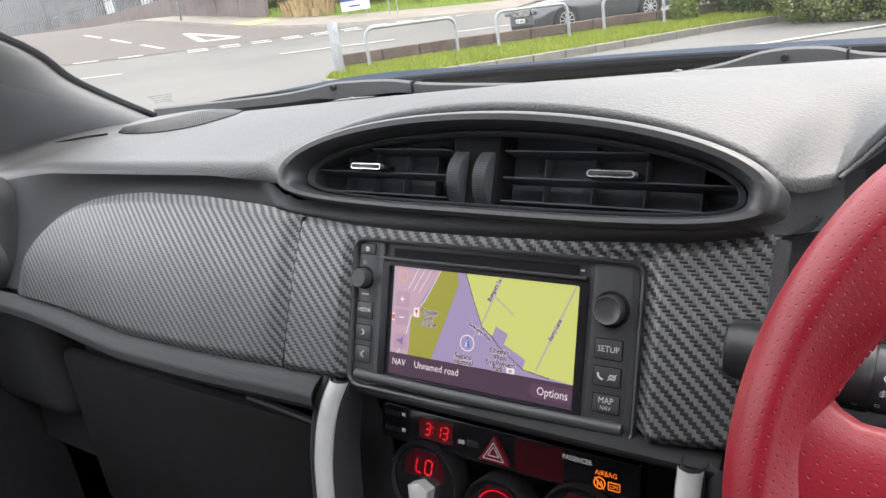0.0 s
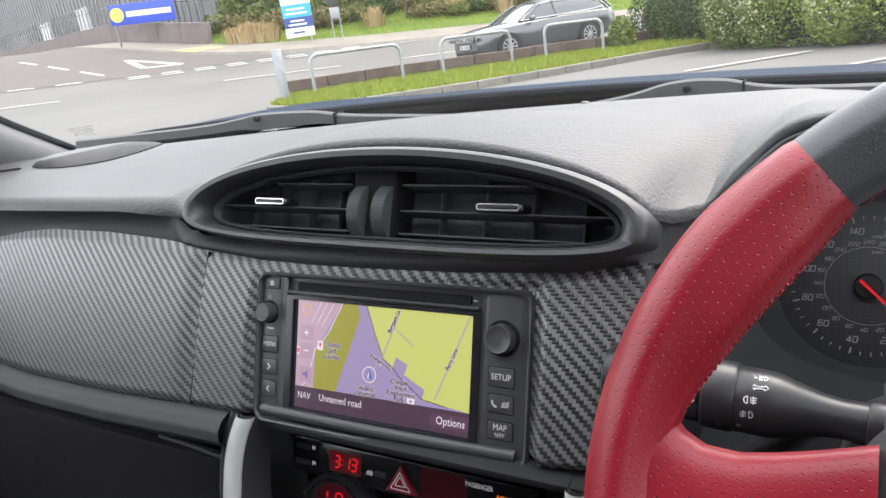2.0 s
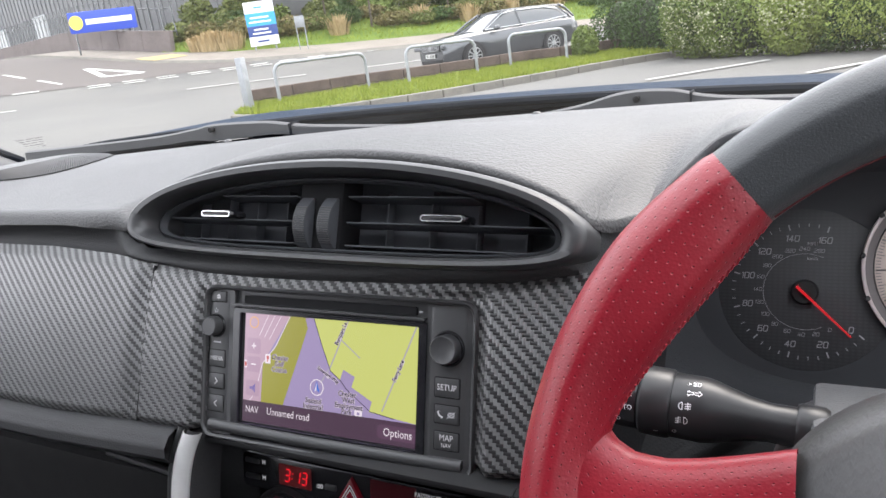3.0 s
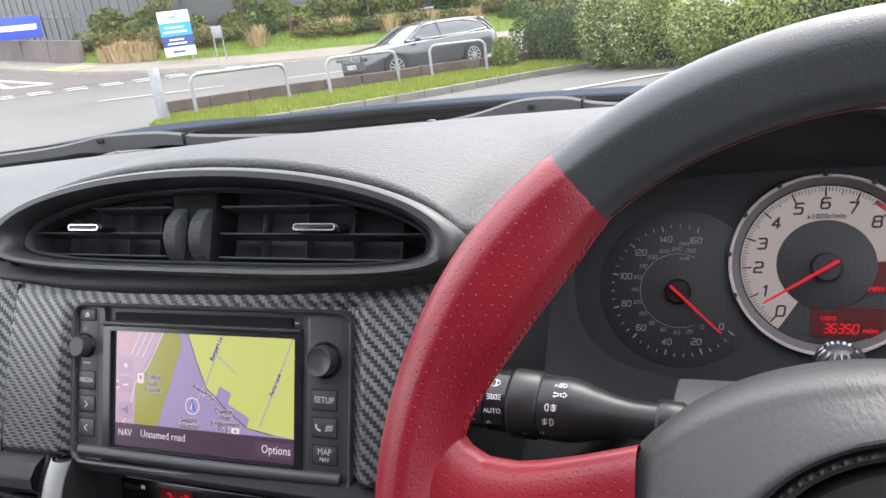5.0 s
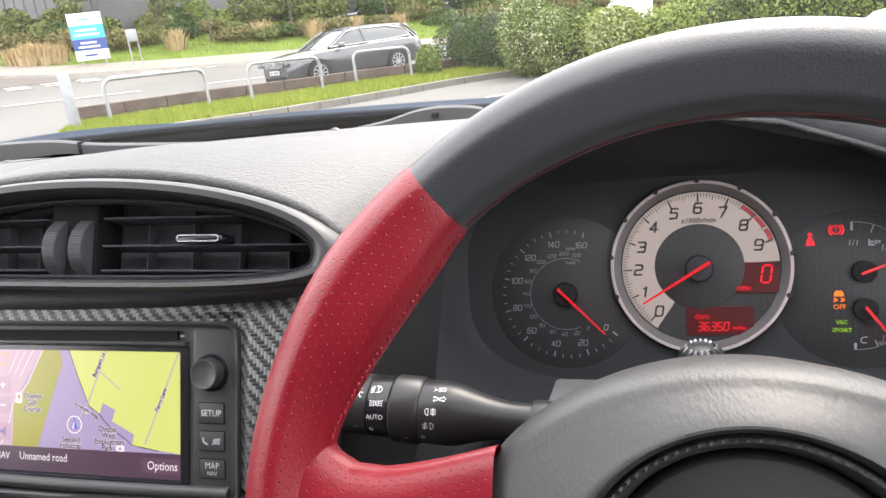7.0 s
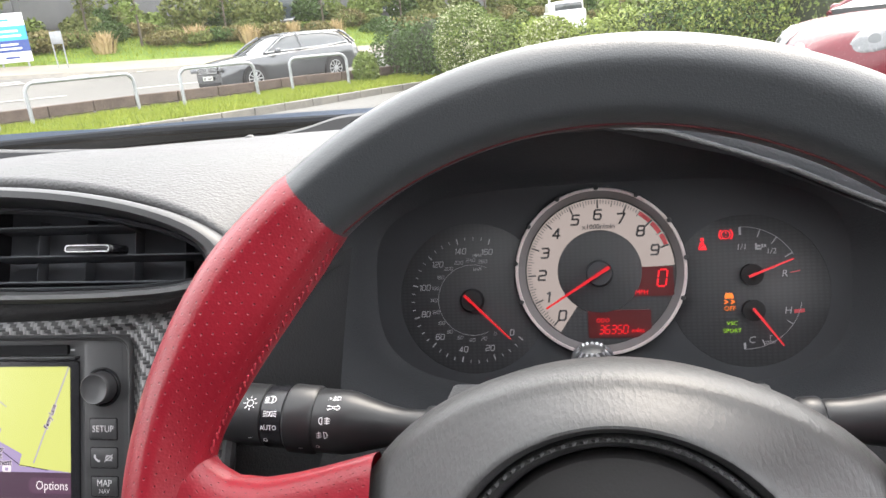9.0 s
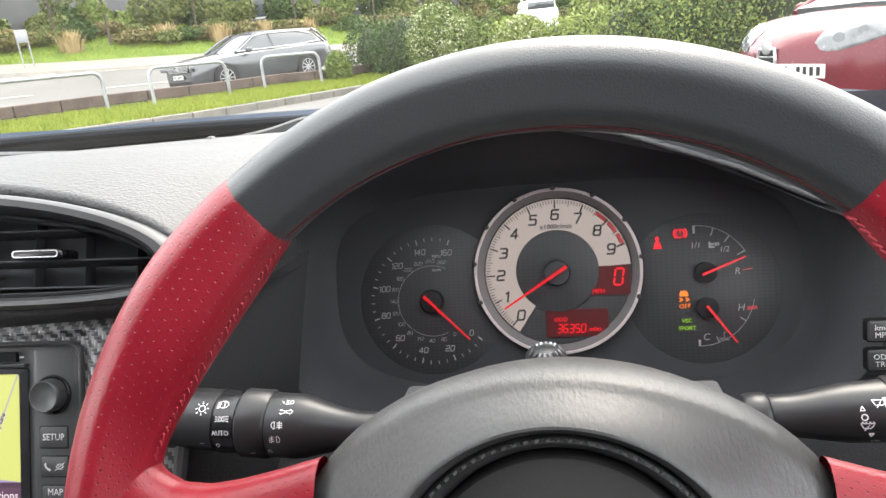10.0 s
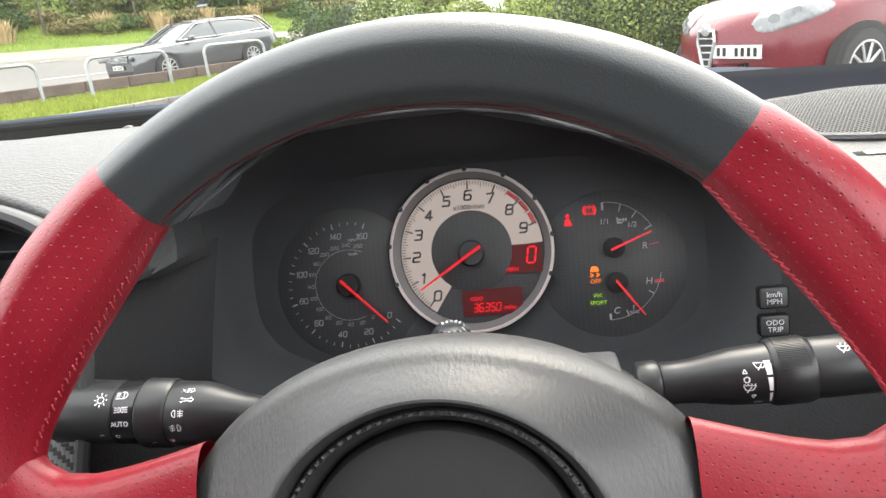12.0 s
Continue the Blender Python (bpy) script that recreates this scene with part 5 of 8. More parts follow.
belt = part("belt_lamp", slab([(-0.0026, -0.0036), (0.0026, -0.0036), (0.0013, 0.0008), (0.0, 0.0014), (-0.0013, 0.0008)], 0.0006, 0.0011, 0, mm(GAUGE, 58.2, 9.8)), RED_GLOW, cluster, "glowing red seat belt warning lamp")
part("lamp_dot", slab(circle(0.0012, 16), 0.0006, 0.0011, 0, mm(GAUGE, 58.2, 12.6)), RED_GLOW, belt)
part("lamp_bar", strokes([((-0.002, -0.0032), (0.0016, 0.0006))], 0.0003, mm(GAUGE, 58.2, 9.8, 1.2)), FACE_PLAIN, belt, "", False)
skid = part("skid_lamp", slab([(-0.0026, 0), (0.0026, 0), (0.0026, 0.0016), (0.0017, 0.0034), (-0.0017, 0.0034), (-0.0026, 0.0016)], 0.0004, 0.0009, 0, mm(GAUGE, 72.6, -24.5)), AMBER, cluster, "glowing amber traction warning lamp")
part("lamp_trail", strokes([((-0.003, -0.001), (-0.0008, -0.002)), ((-0.0008, -0.002), (-0.003, -0.0032)), ((0.0008, -0.001), (0.003, -0.002)), ((0.003, -0.002), (0.0008, -0.0032))], 0.0004, mm(GAUGE, 72.6, -24.5, 1)), AMBER, skid, "", False)
lettering("lamp_text", "OFF", 0.0040, mm(GAUGE, 72.8, -30.8, 1), AMBER, skid, "", "CENTER", 0, 0.00002)
lettering("sport_lamp", "VSC", 0.0036, mm(GAUGE, 73.6, -40.0, 1), GREEN, cluster, "glowing green stability lamp", "CENTER", 0, 0.00002)
lettering("sport_lamp", "SPORT", 0.0036, mm(GAUGE, 73.6, -44.6, 1), GREEN, cluster, "glowing green stability lamp", "CENTER", 0, 0.00002)

# trip and unit buttons beside the instruments
for y, words in ((0.8815, ("km/h", "MPH")), (0.8665, ("ODO", "TRIP")), (0.8515, ("", ""))):
    bf = face_frame((0.5035, 0.6715 + (y - 0.8765) * 0.19, y - 0.005), 11)
    button = thing("fascia_button", "small black fascia push button with white lettering", "button", group="fascia buttons", at=(0.5035, 0.67, y - 0.011))
    part("cap", slab(outline_box(0.0142, 0.0106, 0.0014, 3), -0.004, 0.0022, 0.0008, bf), SMOOTH_BLACK, button)
    part("bezel", ring_slab(outline_box(0.0156, 0.0120, 0.0018, 3), outline_box(0.0145, 0.0109, 0.0015, 3), -0.003, 0.0012, bf), VOID, button)
    if words[0]:
        lettering("legend", words[0], 0.0040, mm(bf, 0, 1.7, 2.35), PALE_INK, button)
        lettering("legend", words[1], 0.0040, mm(bf, 0, -2.1, 2.35), PALE_INK, button)

# ---- the car round the cabin ----
PAINT = plain("dark_blue_paint", (0.010, 0.020, 0.038), 0.5, 0.0, 0.012)
RUBBER = plain("black_rubber", (0.012, 0.014, 0.018), 0.65, 0.0, 0.05)
CLOTH = surface("grey_headlining", (0.30, 0.29, 0.28), (0.36, 0.35, 0.34), 0.9, 12, 0.2)
CARPET = surface("black_carpet", (0.012, 0.012, 0.013), (0.02, 0.02, 0.02), 0.95, 30, 0.3)
DOOR_CARD = surface("black_door_card", (0.014, 0.014, 0.015), (0.022, 0.022, 0.024), 0.65, 10, 0.1)
PILLAR_TRIM = grained("grey_pillar_plastic", (0.080, 0.081, 0.085), (0.10, 0.101, 0.105), 900.0, 0.6, 0.0002, 0.4)
GREY_ARM = plain("matt_grey_wiper", (0.05, 0.051, 0.054), 0.78)


def bonnet_at(u, v):
    x = -0.86 + 1.72 * u
    y0 = 1.16 - 0.22 * x * x
    y = y0 + (2.35 - y0) * v
    fender = 0.010 * math.exp(-((abs(x) - 0.66) / 0.13) ** 2) * smooth01(0.0, 0.2, v)
    edge = -0.25 * max(0, abs(x) - 0.78) ** 1.2
    return (x, y, 0.957 - 0.030 * x - 0.02 * v - 0.22 * v * v - 0.03 * x * x + fender + edge)


bonnet = thing("car_bonnet", "dark blue car bonnet beyond the windscreen", "bonnet", at=(0, 1.7, 0.7))
grid("panel", bonnet_at, 60, 40, PAINT, bonnet, "", flip=False)
for u_ in (0.0, 1.0):
    part("wing_panel", box(0.03, 1.36, 0.46, 0.012, Matrix.Translation((-0.842 + 1.684 * u_, 1.70, 0.46))), PAINT, bonnet, "plain dark blue front wing")
part("nose_panel", box(1.66, 0.03, 0.42, 0.012, Matrix.Translation((0, 2.33, 0.46))), PAINT, bonnet, "plain dark blue nose")
part("rear_edge", tube([bonnet_at(k / 30, 0) for k in range(31)], 0.006, 8), RUBBER, bonnet)
cowl = tagged(grid("cowl_panel", lambda u, v: (-0.84 + 1.68 * u, 0.955 - 0.28 * (-0.84 + 1.68 * u) ** 2 + 0.24 * v, 0.944 - 0.02 * math.sin(math.pi * v)), 40, 10, plain("cowl_plastic", (0.004, 0.005, 0.008), 0.8, 0.0, 0.02)), "black plastic cowl below the windscreen", "cowl panel", kind="structure")


def wiper(path, dot, label):
    w = thing("windscreen_wiper", label, "wiper", group="windscreen wipers", at=path[len(path) // 2])
    pts = bend(path, 40)
    bm = bmesh.new()
    rows = []
    for i, (x, y, z) in enumerate(pts):
        f = i / 40
        h = 0.006 + 0.009 * math.exp(-((f - 0.52) / 0.17) ** 2)
        rows.append([bm.verts.new(v) for v in ((x, y - 0.008, z - h - 0.006), (x, y - 0.007, z - 0.002), (x, y, z), (x, y + 0.008, z - 0.003), (x, y + 0.009, z - h - 0.006))])
    for a, b in zip(rows, rows[1:]):
        for k in range(4):
            bm.faces.new((a[k], a[k + 1], b[k + 1], b[k]))
    part("arm", bm, GREY_ARM, w, "matt grey-black wiper arm")
    part("blade", tube([(x, y + 0.014, z - 0.018) for x, y, z in pts], 0.005, 8), RUBBER, w, "black rubber blade")
    part("pivot_dot", lathe([(0.0035, -0.003), (0.0035, 0.003), (0.0025, 0.004)], 16, Matrix.Translation(dot) @ Matrix.Rotation(radians(90), 4, "X")), VOID, w)
    part("clip", box(0.002, 0.02, 0.018, 0, Matrix.Translation((pts[31][0], pts[31][1], pts[31][2] - 0.008))), RUBBER, w)


wiper([(-0.78, 0.93, 0.975), (-0.56, 0.965, 0.976), (-0.47, 0.968, 0.982), (-0.434, 0.969, 0.9855), (-0.35, 0.973, 0.983), (-0.28, 0.98, 0.973), (-0.10, 1.0, 0.958)], (-0.4331, 0.959, 0.9795), "matt black windscreen wiper parked at the glass base")
wiper([(-0.30, 1.03, 0.946), (-0.155, 1.05, 0.951), (-0.05, 1.06, 0.953), (0.02, 1.063, 0.960), (0.07, 1.064, 0.970), (0.12, 1.064, 0.969), (0.2, 1.06, 0.956), (0.5, 1.0, 0.952)], (0.0861, 1.054, 0.9622), "matt black windscreen wiper parked at the glass base")
part("pad_clip", lathe([(0.005, 0), (0.0036, 0.0016), (0.001, 0.0024)], 12, Matrix.Translation((0.0117, 0.955, 0.968))), SMOOTH_BLACK, dashboard)
part("pad_clip", lathe([(0.005, 0), (0.0036, 0.0016), (0.001, 0.0024)], 12, Matrix.Translation((-0.374, 0.925, 0.968))), SMOOTH_BLACK, dashboard)

# windscreen pillars, glass, shell
def pillar(side):
    front = [(-0.662, 0.842, 0.972), (-0.682, 0.76, 1.032), (-0.662, 0.679, 1.094), (-0.60, 0.40, 1.22), (-0.52, 0.12, 1.30)]
    rear = [(-0.735, 0.69, 0.945), (-0.735, 0.60, 1.02), (-0.73, 0.53, 1.08), (-0.68, 0.28, 1.20), (-0.60, 0.02, 1.29)]
    f, r = bend(front, 30), bend(rear, 30)

    def at(u, v):
        i = min(int(u * 30 + 0.5), 30)
        p, q = Vector(f[i]), Vector(r[i])
        w = p.lerp(q, v)
        w.x += 0.030 * math.sin(math.pi * v ** 0.7)
        return (side * -w.x, w.y, w.z)
    return at, f


for side, nm in ((-1, "pillar_left"), (1, "pillar_right")):
    at_, f_ = pillar(side)
    tagged(grid(nm, at_, 30, 12, PILLAR_TRIM, flip=side > 0), "grey plastic windscreen pillar trim", "pillar", kind="structure")
    tagged(part("seal_" + nm[7:], tube([(side * -x, y + 0.004, z + 0.001) for x, y, z in f_], 0.005, 8), RUBBER), "black rubber windscreen seal", "seal", kind="structure")


def glass_material():
    m = bpy.data.materials.new("windscreen_glass")
    m.use_nodes = True
    t = m.node_tree
    t.nodes.clear()
    out, tr, gl, mx = (t.nodes.new(k) for k in ("ShaderNodeOutputMaterial", "ShaderNodeBsdfTransparent", "ShaderNodeBsdfGlossy", "ShaderNodeMixShader"))
    tr.inputs[0].default_value = (0.80, 0.82, 0.81, 1)
    gl.inputs["Roughness"].default_value = 0.02
    mx.inputs[0].default_value = 0.035
    # Weak translucent film, added to lay a pale haze over the view outside.
    film, veil = t.nodes.new("ShaderNodeMixShader"), t.nodes.new("ShaderNodeBsdfTranslucent")
    film.inputs[0].default_value = 0.005
    veil.inputs[0].default_value = (1.0, 0.96, 0.86, 1)
    t.links.new(tr.outputs[0], mx.inputs[1])
    t.links.new(gl.outputs[0], mx.inputs[2])
    t.links.new(mx.outputs[0], film.inputs[1])
    t.links.new(veil.outputs[0], film.inputs[2])
    t.links.new(film.outputs[0], out.inputs[0])
    return m


def glass_at(u, v):
    x = -0.70 + 1.40 * u
    x *= 1 - 0.2 * v
    y = 1.03 - 0.30 * x * x - 0.78 * v
    return (x, y, 0.958 + 0.34 * v - 0.02 * math.sin(math.pi * v))


screen_glass = tagged(grid("windscreen", glass_at, 24, 24, glass_material()), "clear laminated windscreen glass", "windscreen", kind="structure")
screen_glass.visible_shadow = False
etch = thing("glass_mark", "small dark printed mark on the windscreen corner", "mark", at=(-0.705, 0.88, 0.977))
for k, (a, b, c) in enumerate(((0.0, 0.62, 0.93), (0.08, 0.5, 0.9), (0.2, 0.72, 0.92), (0.22, 0.55, 0.86), (0.66, 0.8, 0.95))):
    for f0, f1 in ((a, (a + b) / 2 - 0.03), ((a + b) / 2 + 0.03, b - 0.03), (b + 0.02, c)):
        part("bar", box(0.036 * (f1 - f0), 0.0003, 0.0006, 0, Matrix.Translation((-0.712 + 0.0235 * (f0 + f1) / 2, 0.874 + 0.028 * (f0 + f1) / 2, 0.9965 - 0.0030 * k)) @ Matrix.Rotation(radians(50), 4, "Z")), GREY_ARM, etch)


def shell_panel(name, w, d, h, at, mat, label, cat):
    return tagged(part(name, box(w, d, h, 0.02, Matrix.Translation(at), 2), mat), label, cat, kind="structure")


shell_panel("floor", 1.6, 2.4, 0.05, (0, 0.05, 0.22), CARPET, "black carpeted car floor", "floor")
shell_panel("firewall", 1.6, 0.05, 0.70, (0, 1.13, 0.57), CARPET, "dark bulkhead behind the dashboard", "wall")
shell_panel("ceiling", 1.30, 1.35, 0.04, (0, -0.52, 1.315), CLOTH, "pale grey car headlining", "ceiling")
# Unseen wall up to the ceiling, added to stop light from behind.
shell_panel("shade_wall_rear", 1.5, 0.05, 1.10, (0, -1.15, 0.77), DOOR_CARD, "added unseen rear wall blocking light from behind", "wall")
shell_panel("door_left", 0.06, 2.0, 0.72, (-0.79, -0.18, 0.57), DOOR_CARD, "black plastic passenger door card", "door")
shell_panel("door_right", 0.06, 2.0, 0.72, (0.83, -0.18, 0.57), DOOR_CARD, "black plastic driver door card", "door")
shell_panel("kick_panel_left", 0.06, 0.6, 0.66, (-0.79, 0.92, 0.54), DOOR_CARD, "black inner side panel", "panel")
shell_panel("kick_panel_right", 0.06, 0.6, 0.66, (0.83, 0.92, 0.54), DOOR_CARD, "black inner side panel", "panel")
# Unseen wide panels, added to cut side light behind the seats.
shell_panel("shade_panel_left", 0.08, 0.85, 0.42, (-0.72, -0.72, 1.11), DOOR_CARD, "added unseen rear side panel shading the cabin", "pillar")
shell_panel("shade_panel_right", 0.08, 0.85, 0.42, (0.72, -0.72, 1.11), DOOR_CARD, "added unseen rear side panel shading the cabin", "pillar")
tunnel = thing("centre_tunnel", "black centre tunnel between the seats", "console", at=(0.01, 0.3, 0.25))
part("body", box(0.24, 1.1, 0.30, 0.04, Matrix.Translation((0.012, 0.05, 0.40)), 4), PAD_DARK, tunnel)
tagged(part("roof", box(1.34, 1.42, 0.03, 0.014, Matrix.Translation((0, -0.52, 1.352)), 2), PAINT), "dark blue car roof panel", "roof", kind="structure")

# ---- steering wheel ----
WHEEL = face_frame((0.3430, 0.493, 0.880), 21)
steering_wheel = thing("steering_wheel", "red perforated leather steering wheel with a black top section", "steering wheel", at=(0.342, 0.493, 0.74))
RIM, GRIP = 0.1558, 0.0150


def rim_shape(a, b, fat=0.0):
    """A point of the rim: a runs round the wheel, b round the bar; a flat slants inwards below a soft ridge, and thumb rests swell above the spokes."""
    d = abs(math.degrees(a) - 90)
    swell = 0.0034 * math.exp(-(((d - 53) / 13) ** 2)) * smooth01(39.5, 46, d)
    rest = swell - 0.0050 * math.exp(-(((d - 79) / 10) ** 2))
    r = GRIP + fat + rest * max(0.0, -math.cos(b)) + 0.0022 * smooth01(40, 55, d) * max(0.0, math.cos(b))
    off_face = math.cos(b - radians(112))
    if off_face > 0.0:
        cap = 0.875 / max(off_face, 0.3)
        r *= 1.0 if cap > 1.06 else (cap if cap < 0.97 else 0.97 + (1.06 - 0.97) * (cap - 0.97) / 0.09 * 0.333)
    r -= 0.0030 * math.exp(-(((b - 1.22 * math.pi) / 0.5) ** 2)) * (1 - smooth01(28, 42, d)) * smooth01(82, 105, math.degrees(a))
    return Vector(((RIM + r * math.cos(b)) * math.cos(a), (RIM + r * math.cos(b)) * math.sin(a), r * 1.10 * math.sin(b)))


def rim_section(name, a0, a1, mat, label, fat=0.0, n=60):
    def at(u, v):
        e = min(u, 1 - u) * n
        tuck = -0.0012 * (1 - smooth01(0, 1.2, e)) if fat else 0.0
        return tuple(WHEEL @ rim_shape(radians(a0 + (a1 - a0) * u), 2 * math.pi * v, fat + tuck))
    return grid(name, at, n, 56, mat, steering_wheel, label, None,
                lambda u, v: (radians(a1 - a0) * RIM * u / 0.0042, round(2 * math.pi * GRIP / 0.0033) * v))


rim_section("rim_top", 50, 129.2, BLACK_LEATHER, "smooth black leather top of the rim")
rim_section("rim_grip", 128.4, 236, RED_LEATHER, "red perforated leather grip", 0.0008)
rim_section("rim_grip", -56, 51, RED_LEATHER, "red perforated leather grip", 0.0008)
rim_section("rim_bottom", 235, 305, BLACK_LEATHER, "smooth black leather bottom of the rim")
part("top_stitch", tube([tuple(WHEEL @ (rim_shape(radians(50.5 + 78 * k / 40), math.pi * 0.93, 0.0001))) for k in range(41)], 0.0004, 6), STITCH_RED, steering_wheel, "thin red seam thread")


def seam_stitches(a0, a1, n):
    bms = []
    for k in range(n):
        a = radians(a0 + (a1 - a0) * (k + 0.5) / n)
        d = radians((a1 - a0) / n * 0.45)
        p, q = rim_shape(a - d, math.pi * 0.94, 0.0010), rim_shape(a + d, math.pi * (0.99 if k % 2 else 0.97), 0.0010)
        bms.append(tube([tuple(WHEEL @ p), tuple(WHEEL @ ((p + q) / 2 + Vector((0, 0, 0.0003)))), tuple(WHEEL @ q)], 0.0004, 5))
    return join(*bms)


part("grip_stitching", seam_stitches(130, 166, 34), STITCH_PALE, steering_wheel, "red cross stitching")
part("grip_stitching", seam_stitches(14, 50, 34), STITCH_PALE, steering_wheel, "red cross stitching")

SPOKE_TOP = [(0.080, 0.0350), (0.090, 0.0323), (0.100, 0.0297), (0.111, 0.0273), (0.121, 0.0258), (0.132, 0.0266), (0.139, 0.0305), (0.1445, 0.0375), (0.149, 0.047), (0.152, 0.056)]
SPOKE_LOW = [(0.080, -0.030), (0.111, -0.026), (0.131, -0.028), (0.142, -0.038), (0.152, -0.062)]


def spoke(side):
    def at(u, v):
        x = 0.080 + 0.072 * u
        hi, lo = curve_at(SPOKE_TOP, x), curve_at(SPOKE_LOW, x)
        b = 2 * math.pi * v
        y = (hi + lo) / 2 + (hi - lo) / 2 * math.copysign(abs(math.cos(b)) ** 0.75, math.cos(b))
        thick = 0.0105 + 0.0015 * u
        z = thick * math.copysign(abs(math.sin(b)) ** 0.7, math.sin(b)) - 0.004 * (1 - u)
        return tuple(WHEEL @ Vector((side * x, y, z)))
    return grid("spoke", at, 40, 44, RED_LEATHER, steering_wheel, "red perforated leather spoke cover", None,
                lambda u, v: (0.072 * u / 0.0042, round(0.16 / 0.0033) * v), flip=side > 0)


spoke(-1)
spoke(1)


RING_LEATHER = grained("ring_leather", (0.02, 0.02, 0.021), (0.028, 0.028, 0.029), 900.0, 0.45, 0.0001)
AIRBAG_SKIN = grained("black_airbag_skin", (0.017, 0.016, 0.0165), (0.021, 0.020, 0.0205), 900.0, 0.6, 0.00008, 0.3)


def hub_loop(k, n=80):
    pts = []
    for i in range(n):
        th = 2 * math.pi * i / n
        c, s = math.cos(th), math.sin(th)
        x = (0.096 - 0.022 * smooth01(0.93, 0.72, k)) * k * math.copysign(abs(c) ** 1.02, c)
        y = (0.0655 if s > 0 else 0.082) * k * math.copysign(abs(s) ** 1.02, s)
        pts.append((x, y))
    return pts


part("hub_cover", loft_loops([(hub_loop(0.96), -0.050), (hub_loop(0.99), -0.019), (hub_loop(0.982), -0.012), (hub_loop(0.962), -0.0055), (hub_loop(0.935), -0.0010), (hub_loop(0.912), 0.0014), (hub_loop(0.893), 0.0026), (hub_loop(0.870), 0.0048), (hub_loop(0.835), 0.0090), (hub_loop(0.795), 0.0142),
                              (hub_loop(0.765), 0.0178), (hub_loop(0.748), 0.0192), (hub_loop(0.735), 0.0193), (hub_loop(0.722), 0.0180), (hub_loop(0.706), 0.0150), (hub_loop(0.692), 0.0105)], WHEEL), HUB_LEATHER, steering_wheel, "grey-black grained hub cover")
part("pad_groove", loft_loops([(hub_loop(0.700), 0.0110), (hub_loop(0.684), 0.0136), (hub_loop(0.662), 0.0143), (hub_loop(0.640), 0.0130), (hub_loop(0.624), 0.0090), (hub_loop(0.600), 0.0020)], WHEEL), RING_LEATHER, steering_wheel, "black stitched ring round the pad")
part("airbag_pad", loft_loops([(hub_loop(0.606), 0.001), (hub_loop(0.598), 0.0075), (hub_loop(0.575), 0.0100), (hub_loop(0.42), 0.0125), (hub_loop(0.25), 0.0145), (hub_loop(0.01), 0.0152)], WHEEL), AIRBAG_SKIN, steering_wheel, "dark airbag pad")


def pad_stitches():
    bms = []
    loop = hub_loop(0.672, 180)
    for i in range(0, 180, 2):
        x, y = loop[i]
        x1, y1 = loop[(i + 1) % 180]
        if y > -0.02:
            bms.append(tube([tuple(WHEEL @ Vector((x, y, 0.0136))), tuple(WHEEL @ Vector(((x + x1) / 2, (y + y1) / 2, 0.0150))), tuple(WHEEL @ Vector((x1, y1, 0.0136)))], 0.0006, 5))
    return join(*bms)


part("pad_stitching", pad_stitches(), plain("grey_thread", (0.06, 0.06, 0.062), 0.5), steering_wheel, "dark grey stitches")

# ---- steering column and its stalks ----
column = thing("steering_column", "grey plastic steering column shroud behind the wheel", "steering column", at=(0.342, 0.6, 0.79))


def shroud(u, v):
    y = 0.53 + 0.125 * u
    b = 2 * math.pi * v
    hw = 0.090 + 0.004 * math.sin(math.pi * u)
    x = 0.342 + hw * math.copysign(abs(math.cos(b)) ** 0.5, math.cos(b))
    z = 0.838 - 0.022 * u * u + (0.040 if math.sin(b) > 0 else 0.055) * math.copysign(abs(math.sin(b)) ** 0.45, math.sin(b))
    return (x, y, z)


grid("shroud", shroud, 16, 64, GREY_PLASTIC, column, "grey grained column shroud")
part("shroud_lip", box(0.150, 0.05, 0.007, 0.003, Matrix.Translation((0.340, 0.600, 0.8755)) @ Matrix.Rotation(radians(-6), 4, "X")), GREY_PLASTIC, column)
DULL_CHROME = plain("dull_chrome", (0.30, 0.30, 0.31), 0.3, 1.0)
knob = part("adjuster_knob", lathe([(0.007, 0.0), (0.0096, 0.003), (0.0100, 0.010), (0.0088, 0.0155), (0.005, 0.0185), (0.001, 0.0192)], 28, Matrix.Translation((0.335, 0.634, 0.8715))), SMOOTH_BLACK, column, "ribbed black knob with chrome glints")
for k in range(16):
    a = 2 * math.pi * k / 16
    c, s = math.cos(a), math.sin(a)
    part("knob_rib", tube([(0.335 + r * c, 0.634 + r * s, 0.8715 + h) for r, h in ((0.0100, 0.006), (0.0101, 0.011), (0.0091, 0.0158), (0.0062, 0.0184))], 0.0009, 6), DULL_CHROME, knob, "chrome rib")


def along_x(x, y, z, slope):
    return Matrix.Translation((x, y, z)) @ Matrix.Rotation(slope, 4, "Y") @ Matrix.Rotation(radians(90), 4, "Y")


AX = math.atan2(0.0095, 0.11)
STALK_BLACK = plain("stalk_black_plastic", (0.018, 0.0185, 0.020), 0.36, spec=0.4)
left_stalk = thing("light_stalk", "black light and indicator stalk with white symbols", "control stalk", at=(0.2, 0.588, 0.865))
LS = along_x(0.118, 0.588, 0.8842, AX)
part("body", lathe([(0.009, 0.0285), (0.0135, 0.030), (0.0146, 0.034), (0.0148, 0.0640), (0.0143, 0.0645)], 40, LS), STALK_BLACK, left_stalk, "satin black turning end")
part("symbol_band", lathe([(0.0142, 0.0648), (0.0147, 0.0652), (0.0147, 0.0750), (0.0142, 0.0755)], 40, LS), GLOSS_BLACK, left_stalk, "gloss black symbol band")
